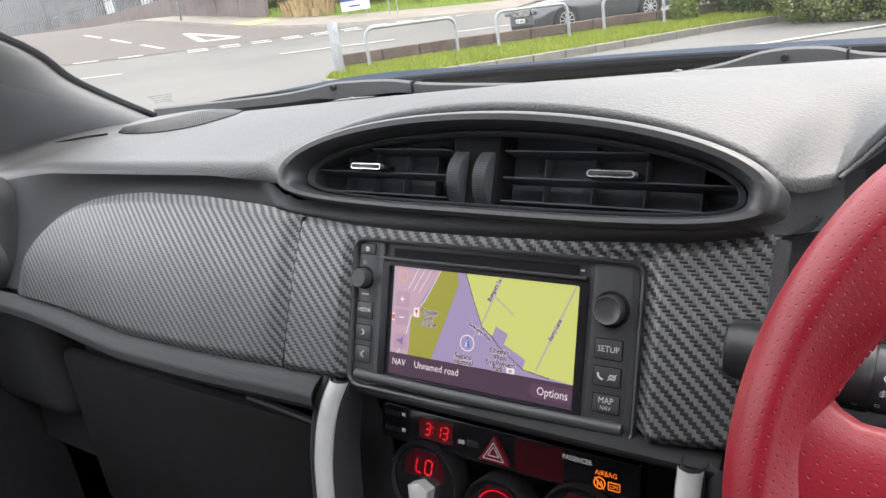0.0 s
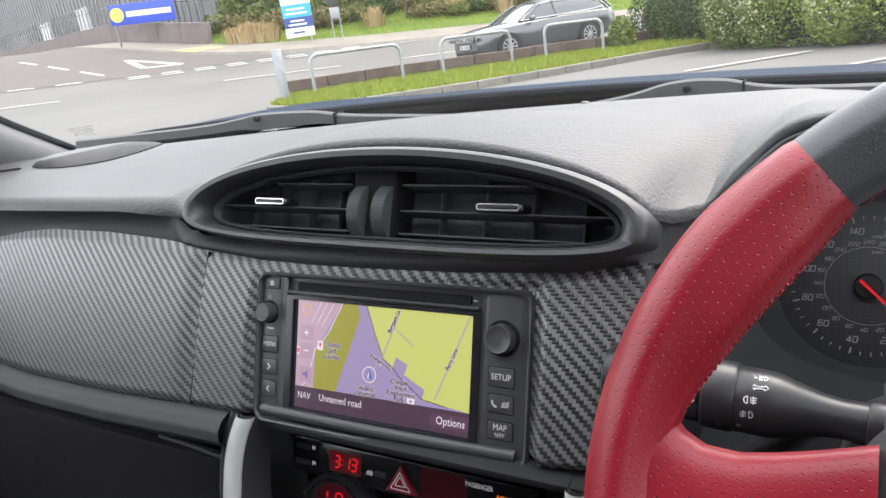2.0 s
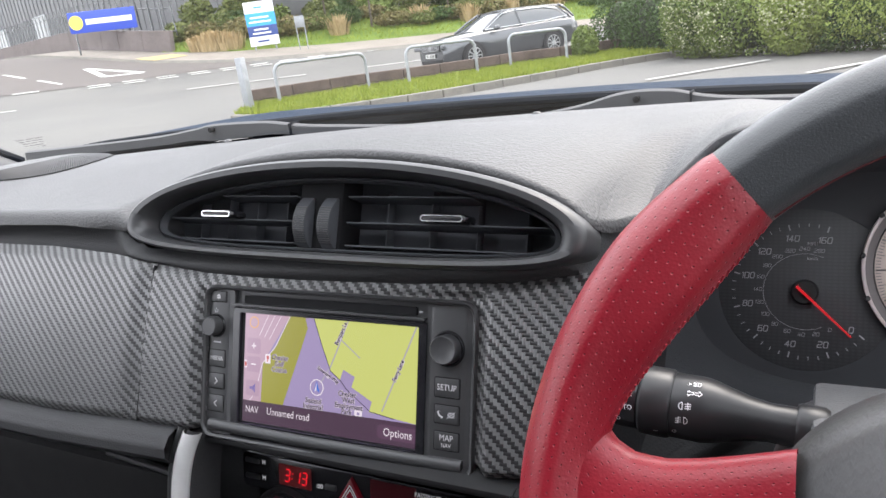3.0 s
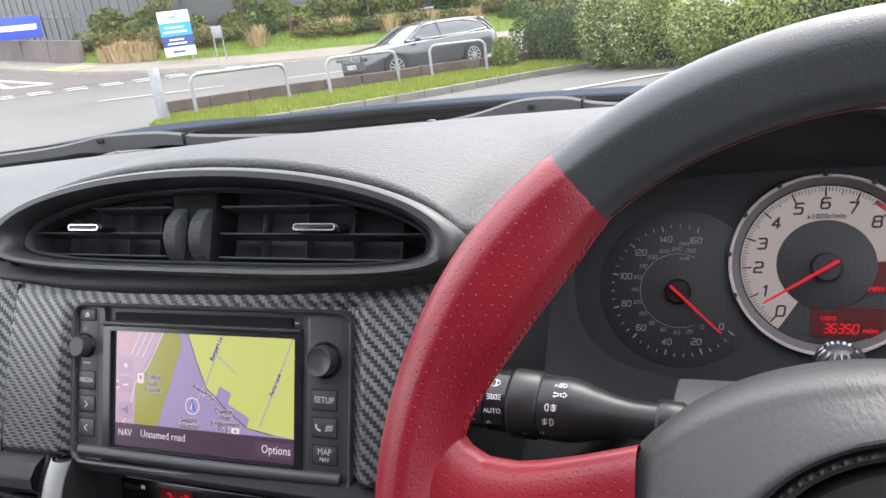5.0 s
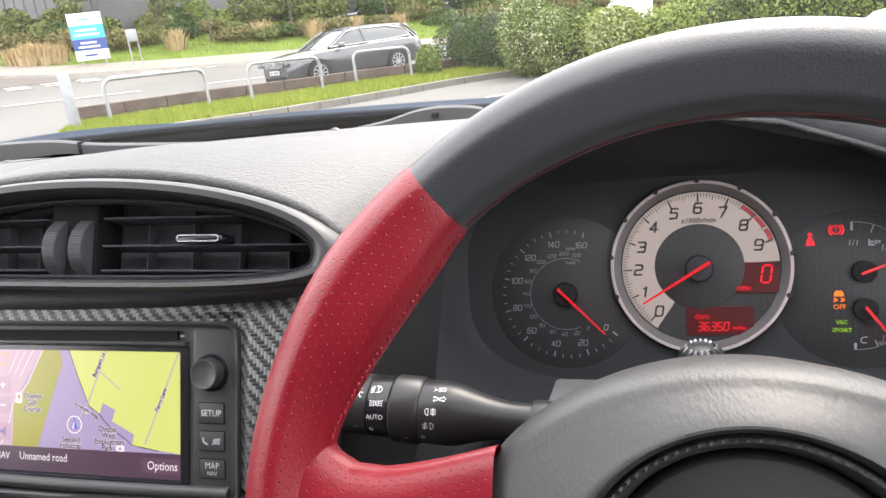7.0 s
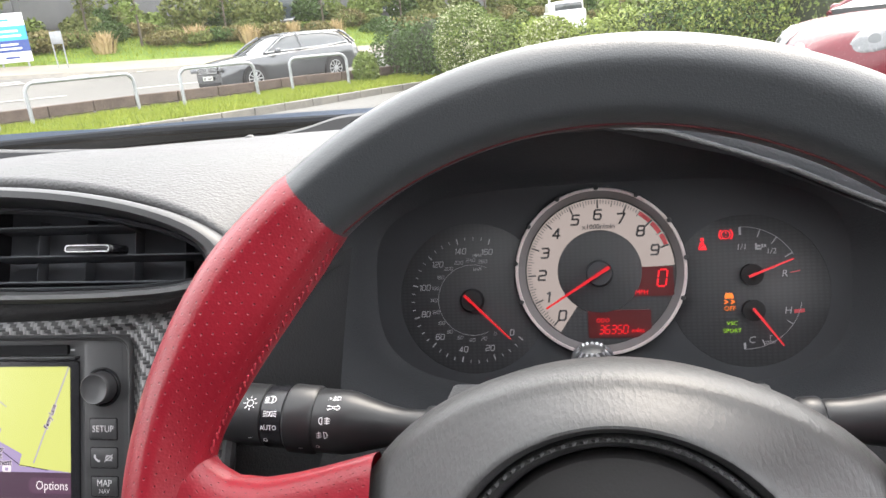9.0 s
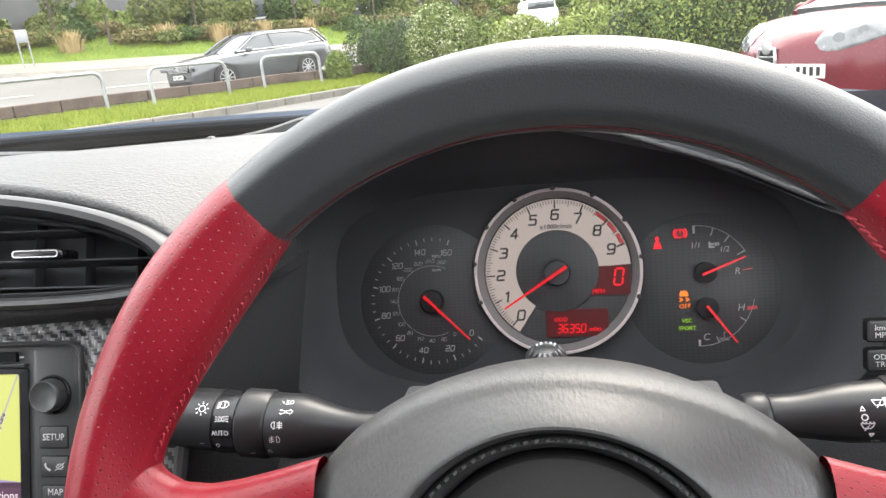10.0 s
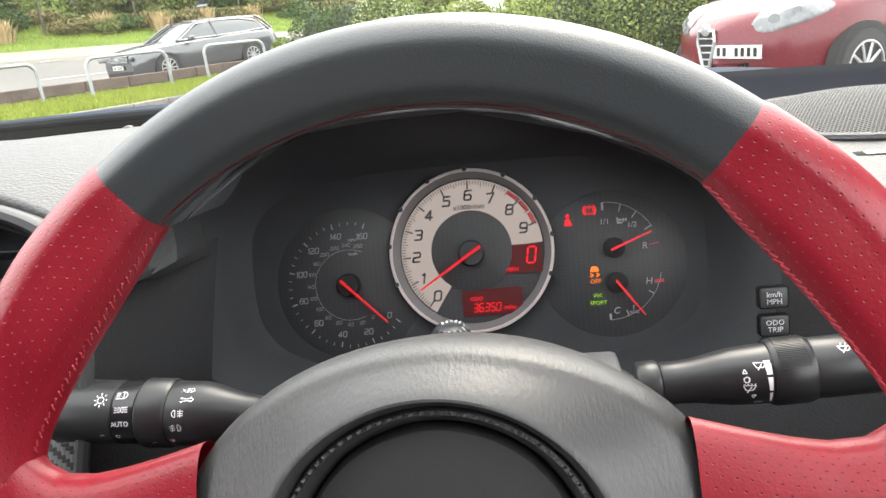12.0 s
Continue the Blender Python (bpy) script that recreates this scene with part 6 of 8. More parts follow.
part("ring", lathe([(0.0150, 0.0757), (0.0161, 0.0768), (0.0161, 0.0885), (0.0152, 0.0900)], 40, LS), STALK_BLACK, left_stalk, "raised satin black ring")
part("neck", lathe([(0.0148, 0.0900), (0.0150, 0.0906), (0.0150, 0.1030), (0.0142, 0.108), (0.012, 0.115), (0.0098, 0.123), (0.0086, 0.131), (0.0088, 0.142)], 40, LS), STALK_BLACK, left_stalk, "black tapering neck")
part("collar", lathe([(0.0100, 0.1415), (0.0108, 0.143), (0.0108, 0.152), (0.0098, 0.154)], 32, LS), STALK_BLACK, left_stalk)


def stalk_spot(x, tilt, r=0.01505, axis=(0.588, 0.8842), x0=0.118, slope=AX):
    zc = axis[1] - (x - x0) * math.tan(slope)
    a = radians(tilt)
    return face_frame((x, axis[0] - r * math.cos(a), zc + r * math.sin(a)), tilt)


def mark(x, tilt, lines, w=0.00025, parent=None, **kw):
    part("symbol", strokes([((a / 830, b / 830), (c / 830, d / 830)) for (a, b), (c, d) in lines], w, stalk_spot(x, tilt, **kw)), WHITE_INK, parent or left_stalk, "", False)


def ring_lines(r, cx=0.0, cy=0.0, n=12, a0=0, a1=360):
    p = [(cx + r * math.cos(radians(a0 + (a1 - a0) * k / n)), cy + r * math.sin(radians(a0 + (a1 - a0) * k / n))) for k in range(n + 1)]
    return list(zip(p, p[1:]))


mark(0.1782, 51, ring_lines(1.3) + [((1.9 * math.cos(a), 1.9 * math.sin(a)), (2.8 * math.cos(a), 2.8 * math.sin(a))) for a in [k * math.pi / 4 for k in range(8)]], 0.0002)
mark(0.1880, 61, ring_lines(1.4, 0.6, 0, 12, -90, 90) + [((0.6, -1.4), (0.6, 1.4)), ((-0.5, 1.4), (0.6, 1.4)), ((-0.5, -1.4), (0.6, -1.4))] + [((-2.4, y_ - 0.3), (-0.9, y_)) for y_ in (1.2, 0.4, -0.4, -1.2)], 0.00018)
mark(0.1882, 35, ring_lines(1.0, -0.9, 0, 8, -90, 90) + ring_lines(1.0, 1.2, 0, 8, 90, 270) + [((-0.9, -1.0), (-0.9, 1.0)), ((1.2, -1.0), (1.2, 1.0))] + [((-2.6, k_ * 1.0), (-1.4, k_ * 0.7)) for k_ in (-1, 0, 1)] + [((1.7, k_ * 0.7), (2.9, k_ * 1.0)) for k_ in (-1, 0, 1)], 0.00018)
lettering("symbol", "AUTO", 0.0033, stalk_spot(0.1876, 10) @ Matrix.Translation((0, 0, 0.0001)), WHITE_INK, left_stalk, "", "CENTER", 0, 0.00002, 0.92)
mark(0.2180, 74, [((-2.8, 0), (-1.0, 0)), ((-2.8, 0), (-2.0, 0.8)), ((-2.8, 0), (-2.0, -0.8))], 0.00034, r=0.0152)
mark(0.2180, 74, [((-0.4, y_), (0.9, y_)) for y_ in (0.9, 0.3, -0.3, -0.9)] + ring_lines(1.0, 1.6, 0, 8, -90, 90) + [((1.4, -1.0), (1.4, 1.0))], 0.00016, r=0.0152)
mark(0.2185, 55, [((-2.9, 0), (-1.7, 1.1)), ((-1.7, 1.1), (-1.7, 0.5)), ((-1.7, 0.5), (-0.3, 0.5)), ((-0.3, 0.5), (-0.3, -0.5)), ((-0.3, -0.5), (-1.7, -0.5)), ((-1.7, -0.5), (-1.7, -1.1)), ((-1.7, -1.1), (-2.9, 0)),
                  ((2.9, 0), (1.7, 1.1)), ((1.7, 1.1), (1.7, 0.5)), ((1.7, 0.5), (0.3, 0.5)), ((0.3, 0.5), (0.3, -0.5)), ((0.3, -0.5), (1.7, -0.5)), ((1.7, -0.5), (1.7, -1.1)), ((1.7, -1.1), (2.9, 0))], 0.00015, r=0.0152)
mark(0.2150, 31, ring_lines(1.3, -0.9, 0, 10, 90, 270) + [((-0.9, -1.3), (-0.9, 1.3)), ((0, 0.8), (2.2, 0.8)), ((0, 0), (2.2, 0)), ((0, -0.8), (2.2, -0.8)), ((1.1, -1.4), (1.1, 1.4))], 0.0002, r=0.0152)
mark(0.2136, 6, ring_lines(1.3, 0.9, 0, 10, -90, 90) + [((0.9, -1.3), (0.9, 1.3)), ((-2.2, 0.5), (-0.1, 1.0)), ((-2.2, -0.3), (-0.1, 0.2)), ((-2.2, -1.1), (-0.1, -0.6)), ((-1.3, -1.4), (-1.0, 1.4))], 0.00014, r=0.0152)
mark(0.1850, -16, ring_lines(0.7), 0.00014)
mark(0.1775, -14, [((-0.9, 0), (0.9, 0))], 0.0002)
mark(0.2102, -20, ring_lines(0.7), 0.00014, r=0.0152)
mark(0.2020, -24, [((-0.9, 0), (0.9, 0))], 0.0002, r=0.0162)

right_stalk = thing("wiper_stalk", "black wiper stalk with a ribbed ring and white symbols", "control stalk", at=(0.48, 0.60, 0.86))
SL = math.atan2(-0.006, 0.1)
RS = along_x(0.417, 0.600, 0.8695, SL)
part("collar", lathe([(0.0100, 0.004), (0.0110, 0.0055), (0.0110, 0.0125), (0.0100, 0.014)], 32, RS), STALK_BLACK, right_stalk)
part("neck", lathe([(0.0092, 0.0145), (0.0096, 0.016), (0.0094, 0.021), (0.0098, 0.028), (0.0112, 0.036), (0.0126, 0.045), (0.0132, 0.0600)], 36, RS), STALK_BLACK, right_stalk, "black flaring neck")
ribbed = part("ribbed_ring", lathe([(0.0138, 0.0600), (0.0146, 0.0615), (0.0146, 0.0760), (0.0138, 0.0775)], 40, RS), STALK_BLACK, right_stalk, "ribbed black turning ring")
for k in range(40):
    a = radians(95 + 3.6 * k)
    part("rib", box(0.0008, 0.00042, 0.0125, 0, RS @ Matrix.Translation((0.0147 * math.cos(a), 0.0147 * math.sin(a), 0.0688)) @ Matrix.Rotation(a, 4, "Z")), STALK_BLACK, ribbed, "", False)
part("tip", lathe([(0.0130, 0.0775), (0.0134, 0.079), (0.0134, 0.112), (0.0122, 0.115), (0.006, 0.117)], 36, RS), STALK_BLACK, right_stalk, "satin black stalk end")
RK = dict(axis=(0.600, 0.8695), x0=0.417, slope=SL, parent=right_stalk)
WIPE = [((-2.2, 0.9), (2.2, 0.9)), ((-2.2, 0.9), (-1.2, -0.9)), ((2.2, 0.9), (1.2, -0.9)), ((-1.2, -0.9), (1.2, -0.9)), ((-0.9, -1.8), (0.7, 0.4))]
mark(0.4710, 46, WIPE, 0.0002, r=0.0131, **RK)
mark(0.4645, 37, [((-0.8, -0.7), (0.8, -0.7)), ((-0.8, -0.7), (0, 0.8)), ((0.8, -0.7), (0, 0.8))], 0.0002, r=0.0129, **RK)
mark(0.4650, 21, ring_lines(1.0), 0.00026, r=0.0129, **RK)
mark(0.4660, 5, WIPE + [((x_, 1.4), (x_ + 0.6, 1.4)) for x_ in (-2.0, -0.8, 0.4, 1.6)], 0.0002, r=0.0130, **RK)
mark(0.4678, -15, [((-0.8, 0.7), (0.8, 0.7)), ((-0.8, 0.7), (0, -0.8)), ((0.8, 0.7), (0, -0.8)), ((-0.4, 0.3), (0.4, 0.3))], 0.00024, r=0.0130, **RK)
for dx_ in (-0.6, 0.8):
    mark(0.4702, -36, [((-0.7 + dx_, 0.6), (0.7 + dx_, 0.6)), ((-0.7 + dx_, 0.6), (dx_, -0.7)), ((0.7 + dx_, 0.6), (dx_, -0.7))], 0.00014, r=0.0130, **RK)


def wedge(tilt0, tilt1, w0, w1):
    """A painted band that narrows round the stalk."""
    verts, faces = [], []
    for k in range(9):
        f = k / 8
        q = stalk_spot(0.4732, tilt0 + (tilt1 - tilt0) * f, 0.01325, (0.600, 0.8695), 0.417, SL)
        w_ = (w0 + (w1 - w0) * f) / 1000
        verts += [q @ Vector((0.0024 - w_, 0, 0.0)), q @ Vector((0.0024, 0, 0.0))]
        if k:
            faces.append((2 * k - 2, 2 * k, 2 * k + 1, 2 * k - 1))
    raw("level_mark", verts, faces, WHITE_INK, right_stalk, "", False)


wedge(54, 27, 3.0, 2.2)
wedge(22, -4, 2.1, 1.4)
wedge(-9, -34, 1.3, 0.7)
mark(0.5060, 60, WIPE + [((-1.0, 1.5), (-0.6, 2.2)), ((0.6, 1.5), (1.0, 2.2))], 0.00022, r=0.0136, **RK)

# ---- outside: road, verge and car park ----
def land(x, y):
    """Height of the ground: a gentle fall, rising to the far left."""
    v = -0.766 * x + 0.643 * y
    return -0.025 * x - 0.01 * y + 2.2 * smooth01(22, 46, v)


ASPHALT = surface("asphalt", (0.072, 0.070, 0.066), (0.104, 0.100, 0.093), 0.85, 0.35, 0.25, 0.004, fine_scale=60)
GRASS = surface("grass_soil", (0.06, 0.10, 0.014), (0.11, 0.16, 0.03), 0.8, 0.9, 0.4, 0.02, spec=0.12, fine_scale=40)
PAVING = surface("pavement_concrete", (0.14, 0.122, 0.102), (0.19, 0.168, 0.142), 0.85, 0.8, 0.2, 0.003)
KERB = surface("kerb_concrete", (0.11, 0.105, 0.095), (0.18, 0.165, 0.14), 0.85, 2.0, 0.3, 0.004)
ROAD_WHITE = surface("worn_road_paint", (0.30, 0.30, 0.28), (0.43, 0.43, 0.40), 0.7, 2.5, 0.5)
TACTILE = surface("buff_paving", (0.34, 0.26, 0.09), (0.42, 0.33, 0.14), 0.8, 2.0, 0.2)
TIMBER = surface("weathered_timber", (0.06, 0.042, 0.034), (0.11, 0.08, 0.066), 0.85, 3.0, 0.4, 0.006)
GALV = surface("galvanised_steel", (0.20, 0.21, 0.22), (0.30, 0.31, 0.32), 0.5, 9.0, 0.2, 0.0, 0.4)


def ground_at(u, v):
    x, y = -180 + 300 * u, -40 + 190 * v
    return (x, y, land(x, y))


tagged(grid("ground", ground_at, 230, 150, ASPHALT), "grey asphalt car park and road surface", "ground", kind="structure")
tagged(raw("far_ground", [(-3000, -3000, -7), (3000, -3000, -7), (3000, 3000, -7), (-3000, 3000, -7)], [(0, 1, 2, 3)], GRASS), "far green ground", "ground", kind="structure")


def spread(path, n):
    """n + 1 places spaced along a line of (x, y) places."""
    seg = [math.dist(a, b) for a, b in zip(path, path[1:])]
    total, out = sum(seg), []
    for k in range(n + 1):
        d = total * k / n
        for i, s in enumerate(seg):
            if d <= s or i == len(seg) - 1:
                w = d / s
                out.append((path[i][0] + (path[i + 1][0] - path[i][0]) * w, path[i][1] + (path[i + 1][1] - path[i][1]) * w))
                break
            d -= s
    return out


def between(name, left, right, lift0, lift1, mat, n=60, m=6, label="", cat="", bumpy=0.0):
    """A strip of ground between two lines, lifted over the land."""
    a, b = spread(left, n), spread(right, n)

    def at(u, v):
        i = min(int(u * n + 0.5), n)
        x, y = a[i][0] + (b[i][0] - a[i][0]) * v, a[i][1] + (b[i][1] - a[i][1]) * v
        return (x, y, land(x, y) + lift0 + (lift1 - lift0) * v + bumpy * noise.noise((x * 2, y * 2, 0)))
    return tagged(grid(name, at, n, m, mat), label, cat, kind="structure")


def marking(path, width, n=10, lift=0.028):
    pts = spread(path, n)
    verts, faces = [], []
    for i, (x, y) in enumerate(pts):
        a, b = pts[max(i - 1, 0)], pts[min(i + 1, n)]
        dx, dy = b[0] - a[0], b[1] - a[1]
        l = math.hypot(dx, dy)
        nx, ny = -dy / l * width / 2, dx / l * width / 2
        verts += [(x + nx, y + ny, land(x + nx, y + ny) + lift), (x - nx, y - ny, land(x - nx, y - ny) + lift)]
        if i:
            faces.append((2 * i - 2, 2 * i - 1, 2 * i + 1, 2 * i))
    return tagged(raw("road_marking", verts, faces, ROAD_WHITE), "worn white painted road line", "road marking", kind="structure")


def dashes(a, b, length, gap, width):
    total = math.dist(a, b)
    d, ux, uy = 0.0, (b[0] - a[0]) / total, (b[1] - a[1]) / total
    while d + length <= total + 0.01:
        marking([(a[0] + ux * d, a[1] + uy * d), (a[0] + ux * (d + length), a[1] + uy * (d + length))], width, 4)
        d += length + gap


SIDE_ROAD = surface("brown_worn_asphalt", (0.062, 0.052, 0.047), (0.085, 0.073, 0.066), 0.85, 0.4, 0.25, 0.004, fine_scale=60)
between("side_road", [(-150, -8), (-31, 10.6), (-24.25, 17.85), (-20.6, 23.3)], [(-160, 48), (-45, 26.6), (-32.6, 23.5), (-21.4, 23.7)], 0.018, 0.018, SIDE_ROAD, 90, 24, "brown worn asphalt of the side road", "road")
dashes((-33.6, 19.75), (-24.3, 17.95), 2.0, 1.1, 0.16)
dashes((-23.9, 18.0), (-14.6, 31.0), 0.75, 0.45, 0.2)
dashes((-23.5, 17.75), (-14.2, 30.7), 0.75, 0.45, 0.2)
dashes((-30.0, 11.5), (-24.6, 17.6), 0.9, 0.7, 0.2)
dashes((-18.75, 17.85), (-8.0, 29.6), 4.0, 2.2, 0.14)
dashes((-29.0, 6.5), (-20.0, 16.5), 4.0, 2.2, 0.14)
marking([(-27.75, 21.0), (-24.1, 20.8)], 0.28)
marking([(-24.1, 20.8), (-25.1, 19.75)], 0.28)
marking([(-25.1, 19.75), (-27.75, 21.0)], 0.28)
marking([(-2.28, 11.54), (-0.74, 13.54)], 0.1)
marking([(-0.09, 10.96), (1.45, 12.96)], 0.1)
marking([(2.1, 10.4), (3.64, 12.4)], 0.1)

NEAR_KERB = [(-8.6, 9.35), (-8.0, 9.1), (-6.99, 9.6), (-5.72, 11.09), (-4.53, 13.34), (-3.89, 14.86), (-3.07, 16.2), (-2.3, 16.6)]
WALL_LINE = [(-9.15, 10.45), (-8.95, 10.9), (-8.15, 12.65), (-7.3, 13.6), (-6.5, 14.7), (-6.2, 15.9), (-5.1, 16.6), (-4.2, 18.6)]
between("grass_verge", NEAR_KERB, WALL_LINE, 0.11, 0.17, GRASS, 80, 14, "rough green grass verge behind the kerb", "grass", 0.05)


def kerb_line(path, n, h, w, label, inner):
    pts = spread(path, n)
    kerb = tagged(new("kerb"), label, "kerb", kind="structure")
    for (x0, y0), (x1, y1) in zip(pts, pts[1:]):
        cx, cy = (x0 + x1) / 2, (y0 + y1) / 2
        a = math.atan2(y1 - y0, x1 - x0)
        l = math.dist((x0, y0), (x1, y1)) - 0.012
        slope = math.atan2(land(x1, y1) - land(x0, y0), l)
        part("kerbstone", box(l, w, h + 0.15, 0.012, Matrix.Translation((cx, cy, land(cx, cy) + h / 2 - 0.075)) @ Matrix.Rotation(a, 4, "Z") @ Matrix.Rotation(-slope, 4, "Y"), 1), KERB, kerb, "", False)
    return kerb


kerb_line(NEAR_KERB, 16, 0.13, 0.14, "weathered concrete kerb round the grass verge", 1)
FAR_KERB = [(-150, 46), (-62, 30.5), (-45, 26.5), (-32.6, 23.4), (-25.8, 22.7), (-22.2, 23.3), (-17.5, 26.4), (-12, 31.5), (-4, 39.5), (8, 51)]
FAR_BACK = [(-150, 49), (-62, 33.5), (-45, 29.0), (-32.6, 25.3), (-27.2, 24.6), (-23.6, 25.2), (-19.2, 28.2), (-13.6, 33.2), (-5.5, 41), (6.5, 52.5)]
between("pavement", FAR_KERB, FAR_BACK, 0.10, 0.12, PAVING, 80, 4, "pale concrete pavement across the road", "pavement")
between("far_kerb", FAR_KERB, [(x + 0.12, y - 0.1) for x, y in FAR_KERB], 0.115, -0.02, KERB, 80, 2, "pale concrete kerb of the far pavement", "kerb")
between("buff_crossing", [(-27.0, 22.95), (-25.6, 22.75)], [(-26.1, 24.2), (-24.9, 24.1)], 0.12, 0.13, TACTILE, 10, 2, "buff dropped-kerb crossing paving", "pavement")
BANK = [(-44, 38), (-34, 31), (-29, 29), (-26, 31), (-22, 35), (-15, 41), (-7, 48), (5, 60)]
between("grass_bank", [(x, y + 0.05) for x, y in FAR_BACK[4:]], BANK[2:], 0.10, 0.75, GRASS, 60, 16, "green grass bank behind the pavement", "grass", 0.06)


# ---- blades, leaves, hedges ----
def leaf_material(name, a, b, rough=0.6):
    m, t, p = nodes_of(name)
    g = t.nodes.new("ShaderNodeNewGeometry")
    n = add(t, "ShaderNodeTexNoise", Scale=1.0, Detail=2.0)
    t.links.new(coords(t, 1.2), n.inputs["Vector"])
    f = math_node(t, "MULTIPLY_ADD", g.outputs["Random Per Island"], 0.6, math_node(t, "MULTIPLY", n.outputs[0], 0.4))
    t.links.new(blend(t, f, a, b), p.inputs["Base Color"])
    p.inputs["Roughness"].default_value = rough
    p.inputs["Specular IOR Level"].default_value = 0.15
    return m


def leaf_cloud(name, blobs, count, size, mat, seed, label="", cat="", parent=None, kind="stuff", flat=0.0):
    """Many small leaves spread through ellipsoids (centre, radii)."""
    rng = np.random.default_rng(seed)
    vol = np.array([b[1][0] * b[1][1] * b[1][2] for b in blobs]) ** 0.7
    pick = rng.choice(len(blobs), count, p=vol / vol.sum())
    c = np.array([b[0] for b in blobs])[pick]
    r = np.array([b[1] for b in blobs])[pick]
    d = rng.normal(size=(count, 3))
    d /= np.linalg.norm(d, axis=1)[:, None]
    rad = rng.uniform(0.62, 1.06, count) ** 0.7
    pos = c + d * r * rad[:, None]
    s = size * rng.uniform(0.6, 1.4, count)
    t1 = rng.normal(size=(count, 3))
    t1[:, 2] *= 1 - flat
    t1 /= np.linalg.norm(t1, axis=1)[:, None]
    t2 = np.cross(t1, d + rng.normal(size=(count, 3)) * 0.6)
    t2 /= np.linalg.norm(t2, axis=1)[:, None]
    a, b = t1 * s[:, None], t2 * (s * 0.55)[:, None]
    verts = np.stack([pos - a, pos - b, pos + a, pos + b], 1).reshape(-1, 3)
    me = bpy.data.meshes.new(name)
    me.from_pydata(verts.tolist(), [], [(4 * k, 4 * k + 1, 4 * k + 2, 4 * k + 3) for k in range(count)])
    me.update()
    ob = finish(new(name, me), mat, parent, "", False)
    return tagged(ob, label, cat, kind=kind) if label else ob


def blade_patch(name, left, right, count, h, mat, seed, lift0, lift1, label):
    rng = np.random.default_rng(seed)
    a, b = np.array(spread(left, 60)), np.array(spread(right, 60))
    i = rng.uniform(0, 59.99, count)
    k, w = i.astype(int), (i % 1)[:, None]
    v = rng.uniform(0.02, 0.98, count)[:, None]
    p = (a[k] * (1 - w) + a[k + 1] * w) * (1 - v) + (b[k] * (1 - w) + b[k + 1] * w) * v
    z = np.array([land(x, y) + lift0 + (lift1 - lift0) * float(q) for (x, y), q in zip(p, v[:, 0])])
    ang = rng.uniform(0, 2 * np.pi, count)
    hh = h * rng.uniform(0.5, 1.5, count)
    wd = 0.012 + 0.25 * hh * 0.1
    dx, dy = np.cos(ang) * wd, np.sin(ang) * wd
    lean = rng.normal(size=(count, 2)) * hh[:, None] * 0.35
    v0 = np.stack([p[:, 0] - dx, p[:, 1] - dy, z - 0.02], 1)
    v1 = np.stack([p[:, 0] + dx, p[:, 1] + dy, z - 0.02], 1)
    v2 = np.stack([p[:, 0] + lean[:, 0], p[:, 1] + lean[:, 1], z + hh], 1)
    verts = np.stack([v0, v1, v2], 1).reshape(-1, 3)
    me = bpy.data.meshes.new(name)
    me.from_pydata(verts.tolist(), [], [(3 * q, 3 * q + 1, 3 * q + 2) for q in range(count)])
    me.update()
    return tagged(finish(new(name, me), mat, None, "", False), label, "grass", kind="stuff")


BLADES = leaf_material("grass_blades", (0.115, 0.160, 0.018), (0.250, 0.280, 0.045))
BLADES_DRY = leaf_material("dry_grass_blades", (0.30, 0.22, 0.11), (0.46, 0.35, 0.20))
LEAF_DARK = leaf_material("dark_hedge_leaves", (0.022, 0.045, 0.012), (0.06, 0.10, 0.028))
LEAF_MID = leaf_material("mid_green_leaves", (0.065, 0.10, 0.022), (0.15, 0.19, 0.05))
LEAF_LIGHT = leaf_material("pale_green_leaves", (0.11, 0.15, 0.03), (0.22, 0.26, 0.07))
BLOSSOM = leaf_material("cream_blossom", (0.24, 0.26, 0.14), (0.36, 0.37, 0.24))
SHRUB = leaf_material("olive_shrub_leaves", (0.05, 0.075, 0.02), (0.15, 0.16, 0.05))
BARK = surface("bark", (0.05, 0.04, 0.03), (0.10, 0.08, 0.06), 0.9, 6, 0.4, 0.01)
CORE = surface("hedge_shade_core", (0.012, 0.018, 0.006), (0.02, 0.028, 0.01), 0.9, 3.0)

blade_patch("verge_grass", NEAR_KERB, WALL_LINE, 26000, 0.07, BLADES, 3, 0.11, 0.17, "bright green rough grass blades")
blade_patch("bank_grass", FAR_BACK[4:], BANK[2:], 22000, 0.12, BLADES, 4, 0.10, 0.75, "green grass blades on the far bank")

HEDGE_LINE = [(-4.75, 18.7, 1.5), (-4.0, 18.1, 1.65), (-2.9, 16.9, 1.6), (-1.9, 16.1, 1.4), (-1.0, 15.3, 1.1), (0.1, 14.5, 1.05), (1.1, 13.9, 1.25), (2.2, 13.3, 1.5), (3.6, 13.1, 1.9), (5.5, 13.0, 2.3), (8.0, 13.0, 2.4), (11.0, 13.2, 2.4), (14.0, 13.5, 2.4)]


